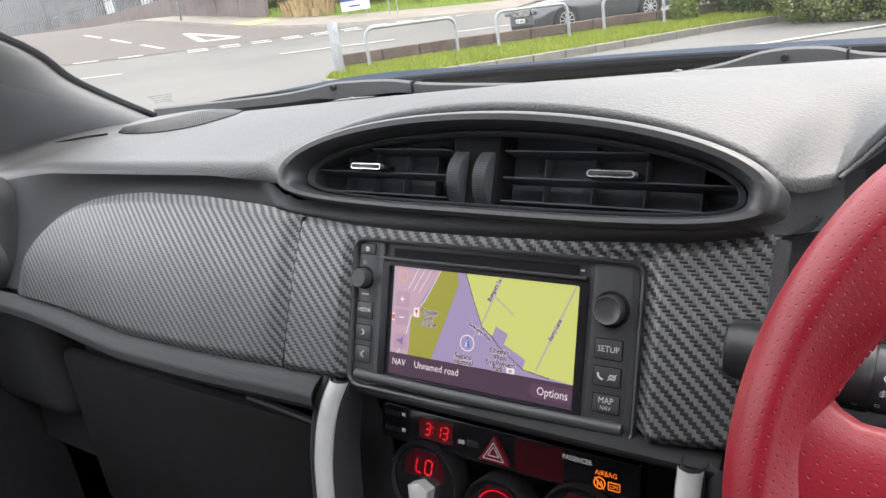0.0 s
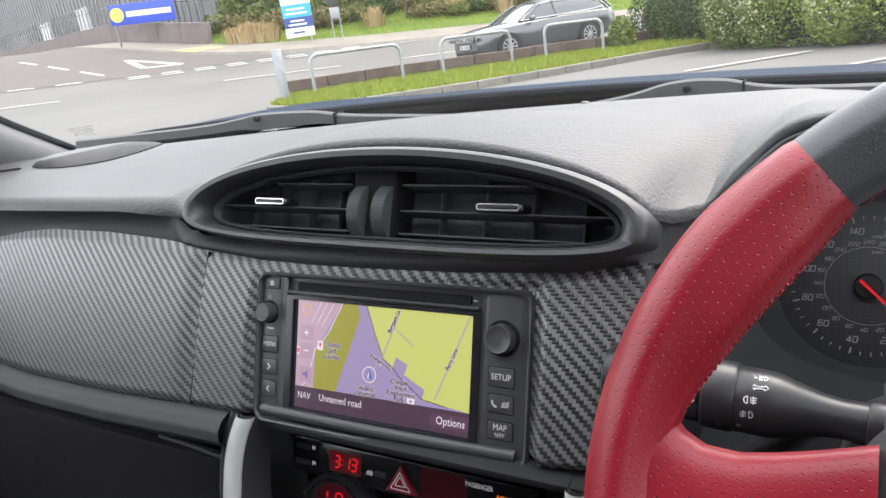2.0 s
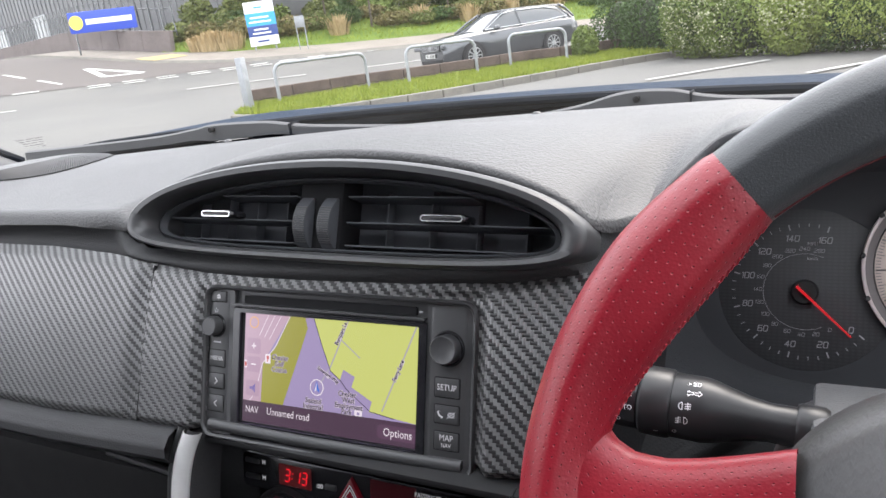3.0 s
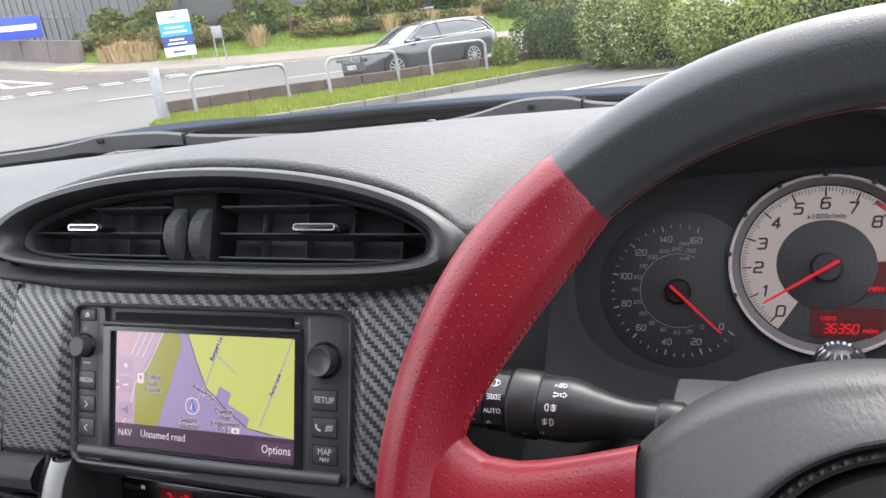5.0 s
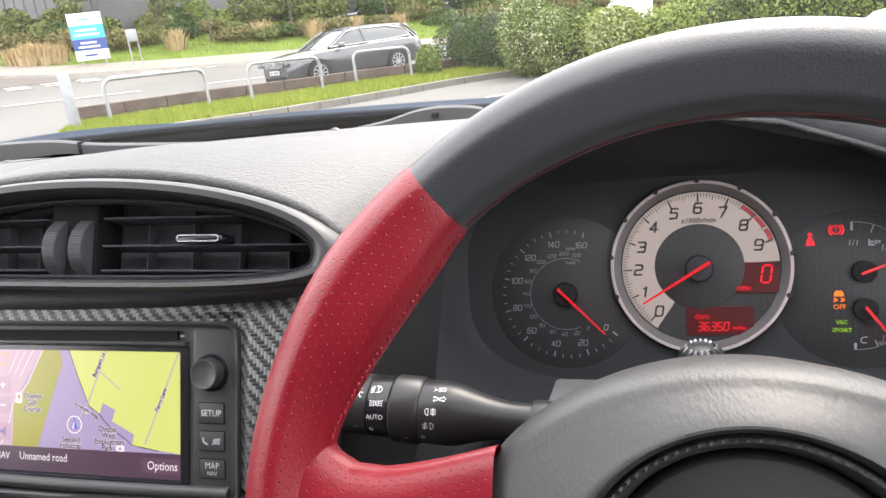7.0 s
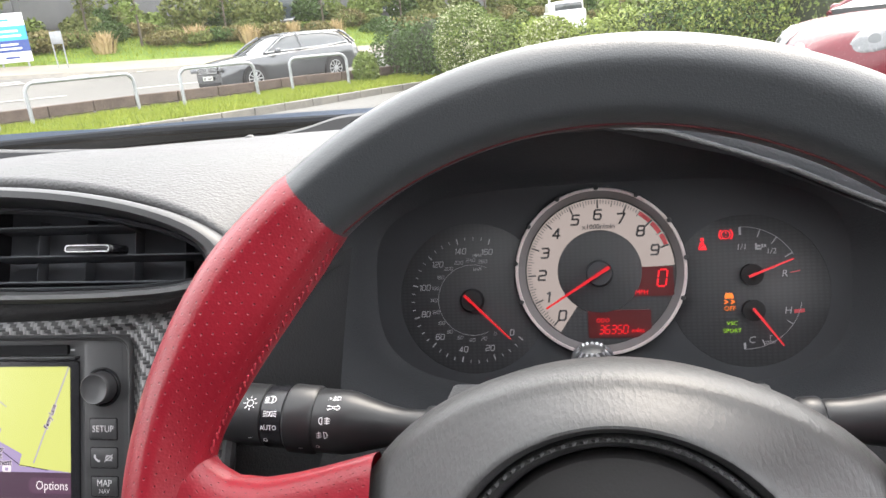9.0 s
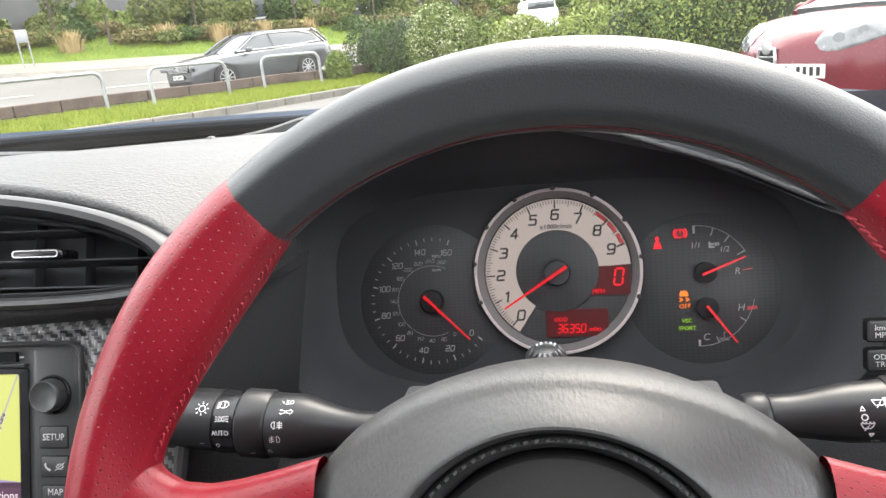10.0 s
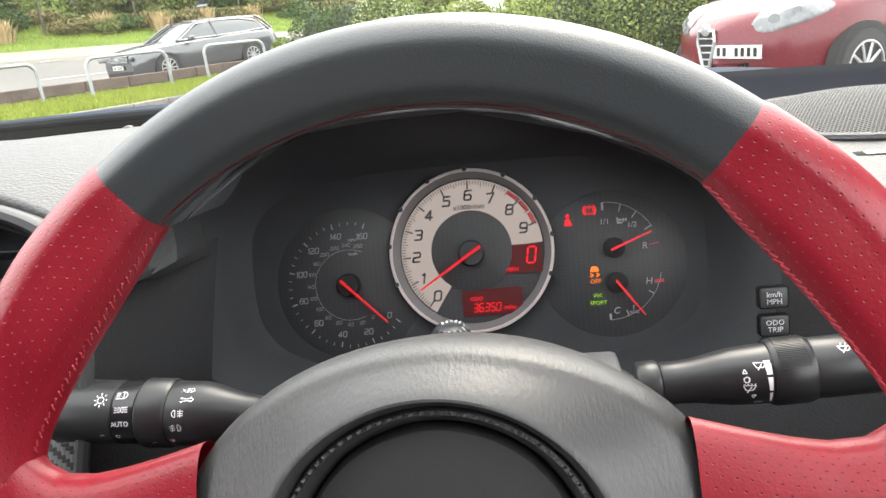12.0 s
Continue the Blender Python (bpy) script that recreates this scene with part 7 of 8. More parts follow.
def hedge_blobs(lo, hi, seed, k=3, shrink=1.0):
    rng = random.Random(seed)
    out = []
    rows = [(x, y, h) for x, y, h in HEDGE_LINE if lo <= x <= hi]
    for (x0, y0, h0), (x1, y1, h1) in zip(rows, rows[1:]):
        n = max(2, int(math.dist((x0, y0), (x1, y1)) * k))
        for i in range(n):
            w = (i + rng.random() * 0.6) / n
            x, y, h = x0 + (x1 - x0) * w, y0 + (y1 - y0) * w, h0 + (h1 - h0) * w
            hh = h * rng.uniform(0.86, 1.06)
            out.append(((x + rng.uniform(-0.2, 0.2), y + rng.uniform(-0.1, 0.5), land(x, y) + hh * 0.46), (rng.uniform(0.45, 0.7) * shrink, rng.uniform(0.5, 0.7) * shrink, hh * 0.54 * shrink)))
    return out


hedge = thing("hedge", "dense dark green clipped hedge along the car park", "hedge", at=(0, 14.5, land(0, 14.5)))
leaf_cloud("foliage", hedge_blobs(-6, 15, 1), 90000, 0.034, LEAF_DARK, 1, parent=hedge)
leaf_cloud("young_growth", hedge_blobs(-1.5, 15, 2), 60000, 0.032, LEAF_MID, 2, parent=hedge)
# Paler leaves, lifted and forward, carry the sunlit look in their colour.
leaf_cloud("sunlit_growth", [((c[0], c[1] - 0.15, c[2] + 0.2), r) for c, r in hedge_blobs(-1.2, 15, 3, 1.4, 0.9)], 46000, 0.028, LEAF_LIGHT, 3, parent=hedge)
# Near-black blobs stand in for the shade deep inside the foliage.
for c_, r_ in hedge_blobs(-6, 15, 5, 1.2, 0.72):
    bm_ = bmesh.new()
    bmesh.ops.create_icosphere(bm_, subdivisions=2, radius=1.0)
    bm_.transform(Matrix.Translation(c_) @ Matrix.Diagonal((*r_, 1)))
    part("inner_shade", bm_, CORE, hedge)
shrub1 = thing("flowering_shrub", "cream-flowering shrub growing through the hedge", "shrub", at=(-2.1, 15.5, land(-2.1, 15.5)))
leaf_cloud("foliage", [((-2.2, 15.7, 0.7), (0.7, 0.5, 0.85)), ((-1.6, 15.2, 0.55), (0.5, 0.45, 0.7))], 11000, 0.03, LEAF_MID, 8, parent=shrub1)
leaf_cloud("blossom", [((-2.3, 15.45, 0.85), (0.55, 0.45, 0.75)), ((-1.7, 15.0, 0.6), (0.4, 0.4, 0.6))], 1400, 0.026, BLOSSOM, 9, parent=shrub1)
shrub2 = thing("flowering_shrub", "cream-flowering shrub growing through the hedge", "shrub", at=(-0.4, 14.2, land(-0.4, 14.2)))
leaf_cloud("foliage", [((-0.4, 14.4, 0.5), (0.55, 0.45, 0.6))], 8000, 0.03, LEAF_LIGHT, 10, parent=shrub2)
leaf_cloud("blossom", [((-0.45, 14.25, 0.62), (0.5, 0.4, 0.5))], 900, 0.026, BLOSSOM, 11, parent=shrub2)
bush = thing("small_bush", "small rounded green bush at the verge end", "shrub", at=(-4.75, 16.6, land(-4.75, 16.6)))
leaf_cloud("foliage", [((-4.75, 16.6, land(-4.75, 16.6) + 0.42), (0.3, 0.3, 0.42))], 2600, 0.035, LEAF_MID, 12, parent=bush)

# ---- bollard, hoop rails, timber edging ----
bollard = thing("bollard", "square galvanised steel bollard at the verge corner", "bollard", at=(-8.76, 9.93, land(-8.76, 9.93)))
part("post", box(0.13, 0.13, 1.08, 0.012, Matrix.Translation((-8.76, 9.93, land(-8.76, 9.93) + 0.48))), GALV, bollard)


def hoop(a, b):
    za, zb = land(*a) + 0.10, land(*b) + 0.10
    t = thing("hoop_rail", "galvanised tubular steel hoop barrier in the grass", "hoop barrier", group="hoop barriers", at=((a[0] + b[0]) / 2, (a[1] + b[1]) / 2, min(za, zb)))
    d = Vector((b[0] - a[0], b[1] - a[1], zb - za))
    l = d.length
    d.normalize()
    h, r = 0.74, 0.16
    top = [Vector((a[0], a[1], za))]
    pts = [Vector((a[0], a[1], za - 0.1)), Vector((a[0], a[1], za + h - r))]
    for k in range(1, 7):
        w = radians(15 * k)
        pts.append(Vector((a[0], a[1], za + h - r)) + d * (r - r * math.cos(w)) + Vector((0, 0, r * math.sin(w))))
    for k in range(0, 7):
        w = radians(90 - 15 * k)
        pts.append(Vector((b[0], b[1], zb + h - r)) - d * (r - r * math.cos(w)) + Vector((0, 0, r * math.sin(w))))
    pts.append(Vector((b[0], b[1], zb - 0.1)))
    part("rail", tube([tuple(p) for p in pts], 0.032, 10), GALV, t)


hoop((-8.63, 10.6), (-7.8, 12.3))
hoop((-7.14, 12.75), (-6.27, 14.07))
hoop((-5.95, 15.1), (-4.95, 15.9))
edging = thing("timber_edging", "weathered brown timber retaining edge behind the hoops", "retaining wall", at=(-7.3, 13.6, land(-7.3, 13.6)))
wp = spread(WALL_LINE, 12)
for row in range(2):
    for (x0, y0), (x1, y1) in zip(wp, wp[1:]):
        cx, cy = (x0 + x1) / 2, (y0 + y1) / 2
        l = math.dist((x0, y0), (x1, y1))
        sl = math.atan2(land(x1, y1) - land(x0, y0), l)
        part("plank", box(l - 0.015, 0.11, 0.2, 0.014, Matrix.Translation((cx, cy, land(cx, cy) + 0.13 + 0.205 * row)) @ Matrix.Rotation(math.atan2(y1 - y0, x1 - x0), 4, "Z") @ Matrix.Rotation(-sl, 4, "Y"), 1), TIMBER, edging, "", False)

# ---- parked and waiting cars ----
GLASS_DARK = plain("tinted_car_glass", (0.035, 0.042, 0.045), 0.06, 0.0, 0.8, 0.3)
TYRE = plain("tyre_rubber", (0.018, 0.018, 0.019), 0.75)
ALLOY = plain("alloy_wheel", (0.34, 0.345, 0.35), 0.35, 0.6)
LAMP_GLASS = surface("headlamp_glass", (0.06, 0.065, 0.07), (0.20, 0.205, 0.21), 0.25, 7.0, 0.15, 0, 0.15, 0.5)
PLATE_WHITE = plain("number_plate_white", (0.5, 0.5, 0.47), 0.45)
CHROME_TRIM = plain("bright_window_trim", (0.5, 0.51, 0.52), 0.3, 0.8)


def loft(sections, m):
    bm = bmesh.new()
    rings = [[bm.verts.new(p) for p in s] for s in sections]
    n = len(rings[0])
    for a, b in zip(rings, rings[1:]):
        for k in range(n):
            bm.faces.new((a[k], a[(k + 1) % n], b[(k + 1) % n], b[k]))
    bm.faces.new(rings[0][::-1])
    bm.faces.new(rings[-1])
    bmesh.ops.recalc_face_normals(bm, faces=bm.faces[:])
    bm.transform(m)
    return bm


def interp(rows, n):
    """Rows of numbers, the first rising, resampled smoothly."""
    lo, hi = rows[0][0], rows[-1][0]
    out = []
    for k in range(n + 1):
        x = lo + (hi - lo) * k / n
        out.append([x] + [curve_at([(r[0], r[c]) for r in rows], x) for c in range(1, len(rows[0]))])
    for c in range(1, len(rows[0])):
        for _ in range(2):
            v = [r[c] for r in out]
            for i in range(1, n):
                out[i][c] = (v[i - 1] + 2 * v[i] + v[i + 1]) / 4
    return out


def body_section(x, zb, zs, zt, hw):
    """A ring across the lower body: sill, flank, shoulder and the gently crowned top."""
    half = [(hw * 0.80, zb), (hw * 0.95, zb + 0.05), (hw, zb + 0.20), (hw * 1.0, zb + 0.62 * (zs - zb)), (hw * 0.985, zs - 0.05), (hw * 0.94, zs), (hw * 0.80, zs + 0.7 * (zt - zs)), (hw * 0.45, zt), (0.0, zt + 0.012)]
    return [(x, y, z) for y, z in half] + [(x, -y, z) for y, z in half[-2::-1]]


def top_section(x, zb, zt, hb, ht):
    h = zt - zb
    half = [(hb, zb), (hb * 0.6 + ht * 0.4, zb + h * 0.45), (ht * 1.06, zb + h * 0.86), (ht * 0.92, zb + h * 0.97), (ht * 0.5, zt), (0.0, zt + 0.01)]
    return [(x, y, z) for y, z in half] + [(x, -y, z) for y, z in half[-2::-1]]


def parked_car(name, label, at, heading, paint, spec):
    x0, y0 = at
    z0 = land(x0, y0)
    nose = Vector((heading[0], heading[1], 0)).normalized()
    m = Matrix.Translation((x0, y0, z0)) @ Matrix.Rotation(math.atan2(nose.y, nose.x), 4, "Z")
    car = thing(name, label, "car", at=(x0, y0, z0))
    body = part("body", loft([body_section(*r) for r in interp(spec["body"], 40)], m), paint, car, spec["paint_label"])
    rows = interp(spec["cabin"], 30)
    part("windows", loft([top_section(*r) for r in rows], m), GLASS_DARK, car, "dark tinted side and screen glass")
    roof = interp(spec["roof"], 16)
    part("roof", loft([[(x, y, z) for y, z in ((ht * 1.03, zt - 0.06), (ht * 0.97, zt - 0.012), (ht * 0.5, zt + 0.012), (0, zt + 0.022), (-ht * 0.5, zt + 0.012), (-ht * 0.97, zt - 0.012), (-ht * 1.03, zt - 0.06))] for x, zt, ht in roof], m), paint, car)
    for side in (1, -1):
        for path in spec["pillars"]:
            part("pillar", tube([(x, side * y, z) for x, y, z in path], 0.035, 8, m), paint, car)
        part("window_trim", tube([(x, side * y, z) for x, y, z in spec["trim"]], 0.014, 6, m), CHROME_TRIM, car, "bright window trim")
        mx, my, mz = spec["mirror"]
        mirror = part("mirror", box(0.12, 0.2, 0.14, 0.04, m @ Matrix.Translation((mx, side * my, mz)), 3), paint, car)
        if "lamp_path" in spec:
            rows_b = interp(spec["body"], 40)

            def skin(u, v, out=0.016):
                """A teardrop on the front wing, from its lower inner tip back to the upper outer end."""
                x0_, x1_ = spec["lamp_path"]
                x = x1_ + (x0_ - x1_) * u
                row = [curve_at([(r_[0], r_[c]) for r_ in rows_b], x) for c in range(1, 5)]
                ring_ = body_section(x, *row)
                s = 5.55 + 0.25 * u + (v - 0.5) * 2.3 * math.sin(math.pi * (0.03 + 0.94 * u)) ** 0.55
                i = int(s)
                p = Vector(ring_[i]).lerp(Vector(ring_[i + 1]), s - i)
                n = Vector((0.55, p.y, 0.45 * abs(p.y) + 0.25)).normalized()
                p += n * out * min(1.0, 6 * min(u, 1 - u, v, 1 - v) + 0.2)
                return tuple(m @ Vector((p.x, side * p.y, p.z)))
            lamp_ = grid("headlight", skin, 24, 10, LAMP_GLASS, car, "clear swept-back headlight", flip=side < 0)
            for u_, r in ((0.80, 0.046), (0.52, 0.036)):
                p = m.inverted() @ Vector(skin(u_, 0.5))
                part("lens", lathe([(r, -0.01), (r, 0.002), (r * 0.7, r * 0.08), (0.004, r * 0.12)], 18, m @ Matrix.Translation(p) @ Matrix.Rotation(side * radians(35), 4, "Z") @ Matrix.Rotation(radians(70), 4, "Y")), GLASS_DARK, lamp_)
        lx, ly, lz, lw, lh, yaw = spec.get("lamp", (0, 0, 0, 0, 0, 0))
        if lw:
            lamp_ = part("headlight", box(lw, 0.1, lh, min(lh, 0.1) * 0.42, m @ Matrix.Translation((lx, side * ly, lz)) @ Matrix.Rotation(side * radians(yaw), 4, "Z") @ Matrix.Rotation(radians(spec["lamp_rake"]), 4, "Y"), 3), LAMP_GLASS, car, "clear headlight")
            part("lens", lathe([(lh * 0.34, 0), (lh * 0.3, 0.02), (0.005, 0.03)], 16, m @ Matrix.Translation((lx, side * ly, lz)) @ Matrix.Rotation(side * radians(yaw), 4, "Z") @ Matrix.Translation((lw * 0.15, side * 0.045, 0)) @ Matrix.Rotation(-side * radians(90), 4, "X")), SMOOTH_BLACK, lamp_)
        for wx in spec["wheels"]:
            r, hw = spec["wheel_r"], spec["half"]
            wm = m @ Matrix.Translation((wx, side * (hw - 0.10), r)) @ Matrix.Rotation(-side * radians(90), 4, "X")
            # Black disc proud of the flank stands in for the arch's shaded hollow.
            part("arch_shade", lathe([(r * 1.16, 0.02), (r * 1.16, 0.112), (r * 1.1, 0.118), (r * 0.9, 0.112)], 32, wm), MATT_BLACK, car)
            wheel_ = part("wheel", lathe([(r * 0.70, -0.09), (r * 0.96, -0.08), (r, -0.05), (r, 0.09), (r * 0.95, 0.125), (r * 0.72, 0.13), (r * 0.68, 0.10)], 36, wm), TYRE, car, "black road tyre on an alloy rim")
            part("rim", lathe([(r * 0.70, 0.09), (r * 0.70, 0.128), (r * 0.65, 0.130), (r * 0.63, 0.10)], 36, wm), ALLOY, wheel_)
            part("rim_well", lathe([(r * 0.64, 0.05), (r * 0.62, 0.106), (0.01, 0.106)], 28, wm), MATT_BLACK, wheel_)
            for k in range(spec["spokes"]):
                a = 2 * math.pi * k / spec["spokes"]
                part("spoke", box(r * 0.62, r * 0.10, 0.02, 0.008, wm @ Matrix.Rotation(a, 4, "Z") @ Matrix.Translation((r * 0.34, 0, 0.119)), 1), ALLOY, wheel_, "", False)
            part("hub", lathe([(r * 0.14, 0.09), (r * 0.13, 0.134), (r * 0.05, 0.138)], 18, wm), ALLOY, wheel_)
    fx = spec["front"]
    g = spec["grille"]
    part("grille", slab(g["outline"], -0.05, 0.012, 0, m @ Matrix.Translation((fx, 0, 0)) @ Matrix(((0, 0, 1, 0), (1, 0, 0, 0), (0, 1, 0, 0), (0, 0, 0, 1)))), MATT_BLACK, car, "black radiator grille")
    for y, w, z in g["bars"]:
        part("grille_bar", box(0.012, w, 0.014, 0.004, m @ Matrix.Translation((fx + 0.016, y, z)), 1), CHROME_TRIM, car, "", False)
    if "frame" in g:
        o = g["outline"]
        part("grille_frame", tube([(fx + 0.014, y, z) for y, z in o + o[:1]], 0.016, 8, m), CHROME_TRIM, car, "bright grille frame")
    py, pz = spec["plate"]
    pm = m @ Matrix.Translation((fx + spec.get("plate_out", 0.03), py, pz)) @ Matrix.Rotation(radians(spec.get("plate_turn", 0)), 4, "Z")
    plate = part("number_plate", box(0.012, 0.52, 0.112, 0.004, pm, 1), PLATE_WHITE, car, "white number plate with dark bars")
    for k in range(7):
        if k != 4:
            part("plate_bar", box(0.004, 0.034, 0.072, 0, pm @ Matrix.Translation((0.007, 0.2 - 0.064 * k, 0))), MATT_BLACK, plate, "", False)
    bz = spec["badge"]
    part("badge", lathe([(0.055, 0), (0.055, 0.012), (0.04, 0.018)], 20, m @ Matrix.Translation((fx + 0.012, 0, bz)) @ Matrix.Rotation(radians(90), 4, "Y")), ALLOY, car, "round badge")
    part("lower_intake", box(0.05, spec["half"] * 1.3, 0.12, 0.02, m @ Matrix.Translation((fx - 0.005, 0, 0.30)), 1), MATT_BLACK, car)
    return car


GREY_PAINT = plain("grey_car_paint", (0.055, 0.059, 0.064), 0.25, 0.3, 0.6, 0.8)
RED_PAINT = plain("red_car_paint", (0.095, 0.003, 0.010), 0.25, 0.0, 0.35, 0.15)
DEEP_GREY = plain("dark_metal_paint", (0.05, 0.055, 0.06), 0.25, 0.4, 0.6, 0.6)
WHITE_PAINT = plain("white_van_paint", (0.7, 0.7, 0.7), 0.35)

ESTATE = dict(
    half=0.915, wheel_r=0.335, spokes=10, wheels=(1.50, -1.29), front=2.385, paint_label="dark grey metallic bodywork",
    body=[(-2.38, 0.34, 0.85, 0.95, 0.78), (-2.28, 0.28, 0.97, 1.03, 0.88), (-1.6, 0.22, 0.99, 1.03, 0.915), (0.0, 0.2, 0.95, 1.00, 0.915), (0.9, 0.2, 0.92, 0.98, 0.915), (1.5, 0.22, 0.89, 0.96, 0.91), (2.05, 0.22, 0.81, 0.90, 0.87), (2.30, 0.22, 0.72, 0.82, 0.78), (2.38, 0.24, 0.64, 0.75, 0.66)],
    cabin=[(-2.30, 0.95, 1.02, 0.78, 0.66), (-2.0, 0.95, 1.28, 0.82, 0.64), (-1.7, 0.95, 1.41, 0.84, 0.63), (-1.0, 0.93, 1.45, 0.85, 0.64), (0.0, 0.92, 1.45, 0.85, 0.64), (0.25, 0.92, 1.40, 0.85, 0.64), (0.7, 0.92, 1.16, 0.84, 0.68), (1.05, 0.90, 0.96, 0.82, 0.74)],
    roof=[(-2.05, 1.40, 0.60), (-1.7, 1.45, 0.62), (-0.8, 1.47, 0.63), (0.0, 1.465, 0.63), (0.22, 1.43, 0.62)],
    pillars=[[(1.05, 0.79, 0.97), (0.6, 0.72, 1.24), (0.22, 0.645, 1.42)], [(-0.25, 0.84, 0.98), (-0.22, 0.74, 1.25), (-0.2, 0.66, 1.43)], [(-2.22, 0.80, 1.02), (-2.0, 0.70, 1.28), (-1.8, 0.64, 1.41)]],
    trim=[(1.0, 0.815, 0.985), (0.0, 0.86, 0.99), (-1.2, 0.86, 1.01), (-1.95, 0.83, 1.06), (-1.75, 0.72, 1.29), (-1.2, 0.68, 1.39), (0.0, 0.68, 1.40), (0.3, 0.69, 1.36), (1.0, 0.815, 0.985)],
    mirror=(0.72, 0.99, 1.0), lamp=(2.365, 0.62, 0.695, 0.42, 0.13, 64), lamp_rake=0,
    grille=dict(outline=[(-0.52, 0.59), (0.52, 0.59), (0.56, 0.75), (-0.56, 0.75)], bars=[(0, 1.0, 0.605), (0, 1.02, 0.64), (0, 1.04, 0.675), (0, 1.06, 0.71), (0, 1.08, 0.745)]),
    plate=(0.0, 0.47), badge=0.68)
parked_car("estate_car", "dark grey estate car waiting on the road", (-9.9 + 0.53 * 2.38, 18.8 + 0.848 * 2.38), (-0.53, -0.848), GREY_PAINT, ESTATE)

HATCH = dict(
    half=0.90, wheel_r=0.33, spokes=10, wheels=(1.32, -1.31), front=2.165, plate_out=0.0, plate_turn=2, paint_label="glossy red bodywork",
    body=[(-2.17, 0.34, 0.80, 0.92, 0.72), (-2.05, 0.28, 0.95, 1.05, 0.85), (-1.4, 0.22, 0.98, 1.04, 0.90), (0.0, 0.2, 0.93, 1.00, 0.90), (0.8, 0.2, 0.92, 0.99, 0.90), (1.3, 0.2, 0.90, 0.99, 0.895), (1.6, 0.2, 0.85, 0.96, 0.85), (1.85, 0.2, 0.77, 0.90, 0.69), (2.02, 0.2, 0.67, 0.82, 0.49), (2.12, 0.22, 0.58, 0.76, 0.31), (2.17, 0.26, 0.50, 0.71, 0.14)],
    cabin=[(-2.12, 0.95, 1.02, 0.74, 0.62), (-1.8, 0.95, 1.28, 0.80, 0.62), (-1.4, 0.94, 1.40, 0.82, 0.62), (-0.6, 0.93, 1.45, 0.83, 0.63), (0.1, 0.92, 1.43, 0.83, 0.63), (0.6, 0.92, 1.20, 0.82, 0.66), (1.05, 0.94, 1.03, 0.80, 0.72)],
    roof=[(-1.85, 1.36, 0.58), (-1.4, 1.43, 0.61), (-0.6, 1.465, 0.62), (0.0, 1.45, 0.62), (0.15, 1.42, 0.61)],
    pillars=[[(1.05, 0.77, 0.98), (0.55, 0.71, 1.23), (0.12, 0.635, 1.42)], [(-0.3, 0.82, 0.98), (-0.26, 0.73, 1.25), (-0.24, 0.65, 1.43)], [(-2.0, 0.77, 1.02), (-1.75, 0.69, 1.27), (-1.5, 0.63, 1.40)]],
    trim=[(1.0, 0.80, 0.985), (0.0, 0.84, 0.985), (-1.2, 0.84, 1.01), (-1.75, 0.80, 1.10)],
    mirror=(0.68, 0.98, 1.0), lamp_path=(2.01, 1.54),
    grille=dict(outline=[(-0.03, 0.40), (0.03, 0.40), (0.10, 0.66), (0.08, 0.745), (-0.08, 0.745), (-0.10, 0.66)], bars=[(0, 0.06, 0.44), (0, 0.09, 0.50), (0, 0.12, 0.56), (0, 0.15, 0.62), (0, 0.18, 0.68)], frame=1),
    plate=(0.325, 0.565), badge=0.755)
parked_car("hatchback_car", "glossy red hatchback parked nose-on in the car park", (2.08 + 0.857 * 2.17, 7.12 + 0.515 * 2.17), (-0.857, -0.515), RED_PAINT, HATCH)

# ---- across the road ----
def far_van(name, label, at, size, paint, yaw):
    w, l, h = size
    z = land(*at)
    v = thing(name, label, "van", at=(*at, z))
    m = Matrix.Translation((*at, z)) @ Matrix.Rotation(radians(yaw), 4, "Z")
    part("body", box(w, l, h * 0.6, 0.15, m @ Matrix.Translation((0, 0, h * 0.42)), 3), paint, v)
    part("cab", box(w * 0.92, l * 0.8, h * 0.42, 0.16, m @ Matrix.Translation((0, -0.05, h * 0.80)), 3), paint, v)
    part("windscreen", box(w * 0.8, 0.06, h * 0.24, 0.02, m @ Matrix.Translation((0, -l * 0.455, h * 0.82)), 2), GLASS_DARK, v)
    for sx in (-1, 1):
        part("wheel", lathe([(0.3, -0.1), (0.32, 0), (0.3, 0.1)], 20, m @ Matrix.Translation((sx * w * 0.46, -l * 0.3, 0.32)) @ Matrix.Rotation(radians(90), 4, "Y")), TYRE, v)


far_van("parked_van", "white van parked far beyond the hedge", (-1.2, 45.5), (1.9, 4.6, 1.75), WHITE_PAINT, 10)
far_van("parked_car", "white car parked before the far building", (-17.3, 56.0), (3.6, 1.8, 1.5), WHITE_PAINT, 0)
far_van("parked_car", "dark car parked before the far building", (-15.2, 56.6), (3.6, 1.8, 1.5), DEEP_GREY, 0)
for x, y in ((-1.95, 44.6), (-0.2, 44.6)):
    pole = thing("gate_pole", "slender white pole beyond the hedge", "pole", group="white poles", at=(x, y, land(x, y)))
    part("shaft", tube([(x, y, land(x, y) - 0.1), (x, y, land(x, y) + 6.5)], 0.06, 10), WHITE_PAINT, pole)

CLAD = surface("grey_cladding", (0.10, 0.10, 0.105), (0.13, 0.13, 0.135), 0.6, 0.6, 0.1)
BRICK = surface("brown_brick", (0.10, 0.082, 0.078), (0.15, 0.125, 0.12), 0.85, 1.2, 0.3, 0.004)
GLAZE = plain("dark_glazing", (0.04, 0.05, 0.055), 0.12)
MAGENTA = plain("magenta_panel", (0.62, 0.12, 0.48), 0.5)
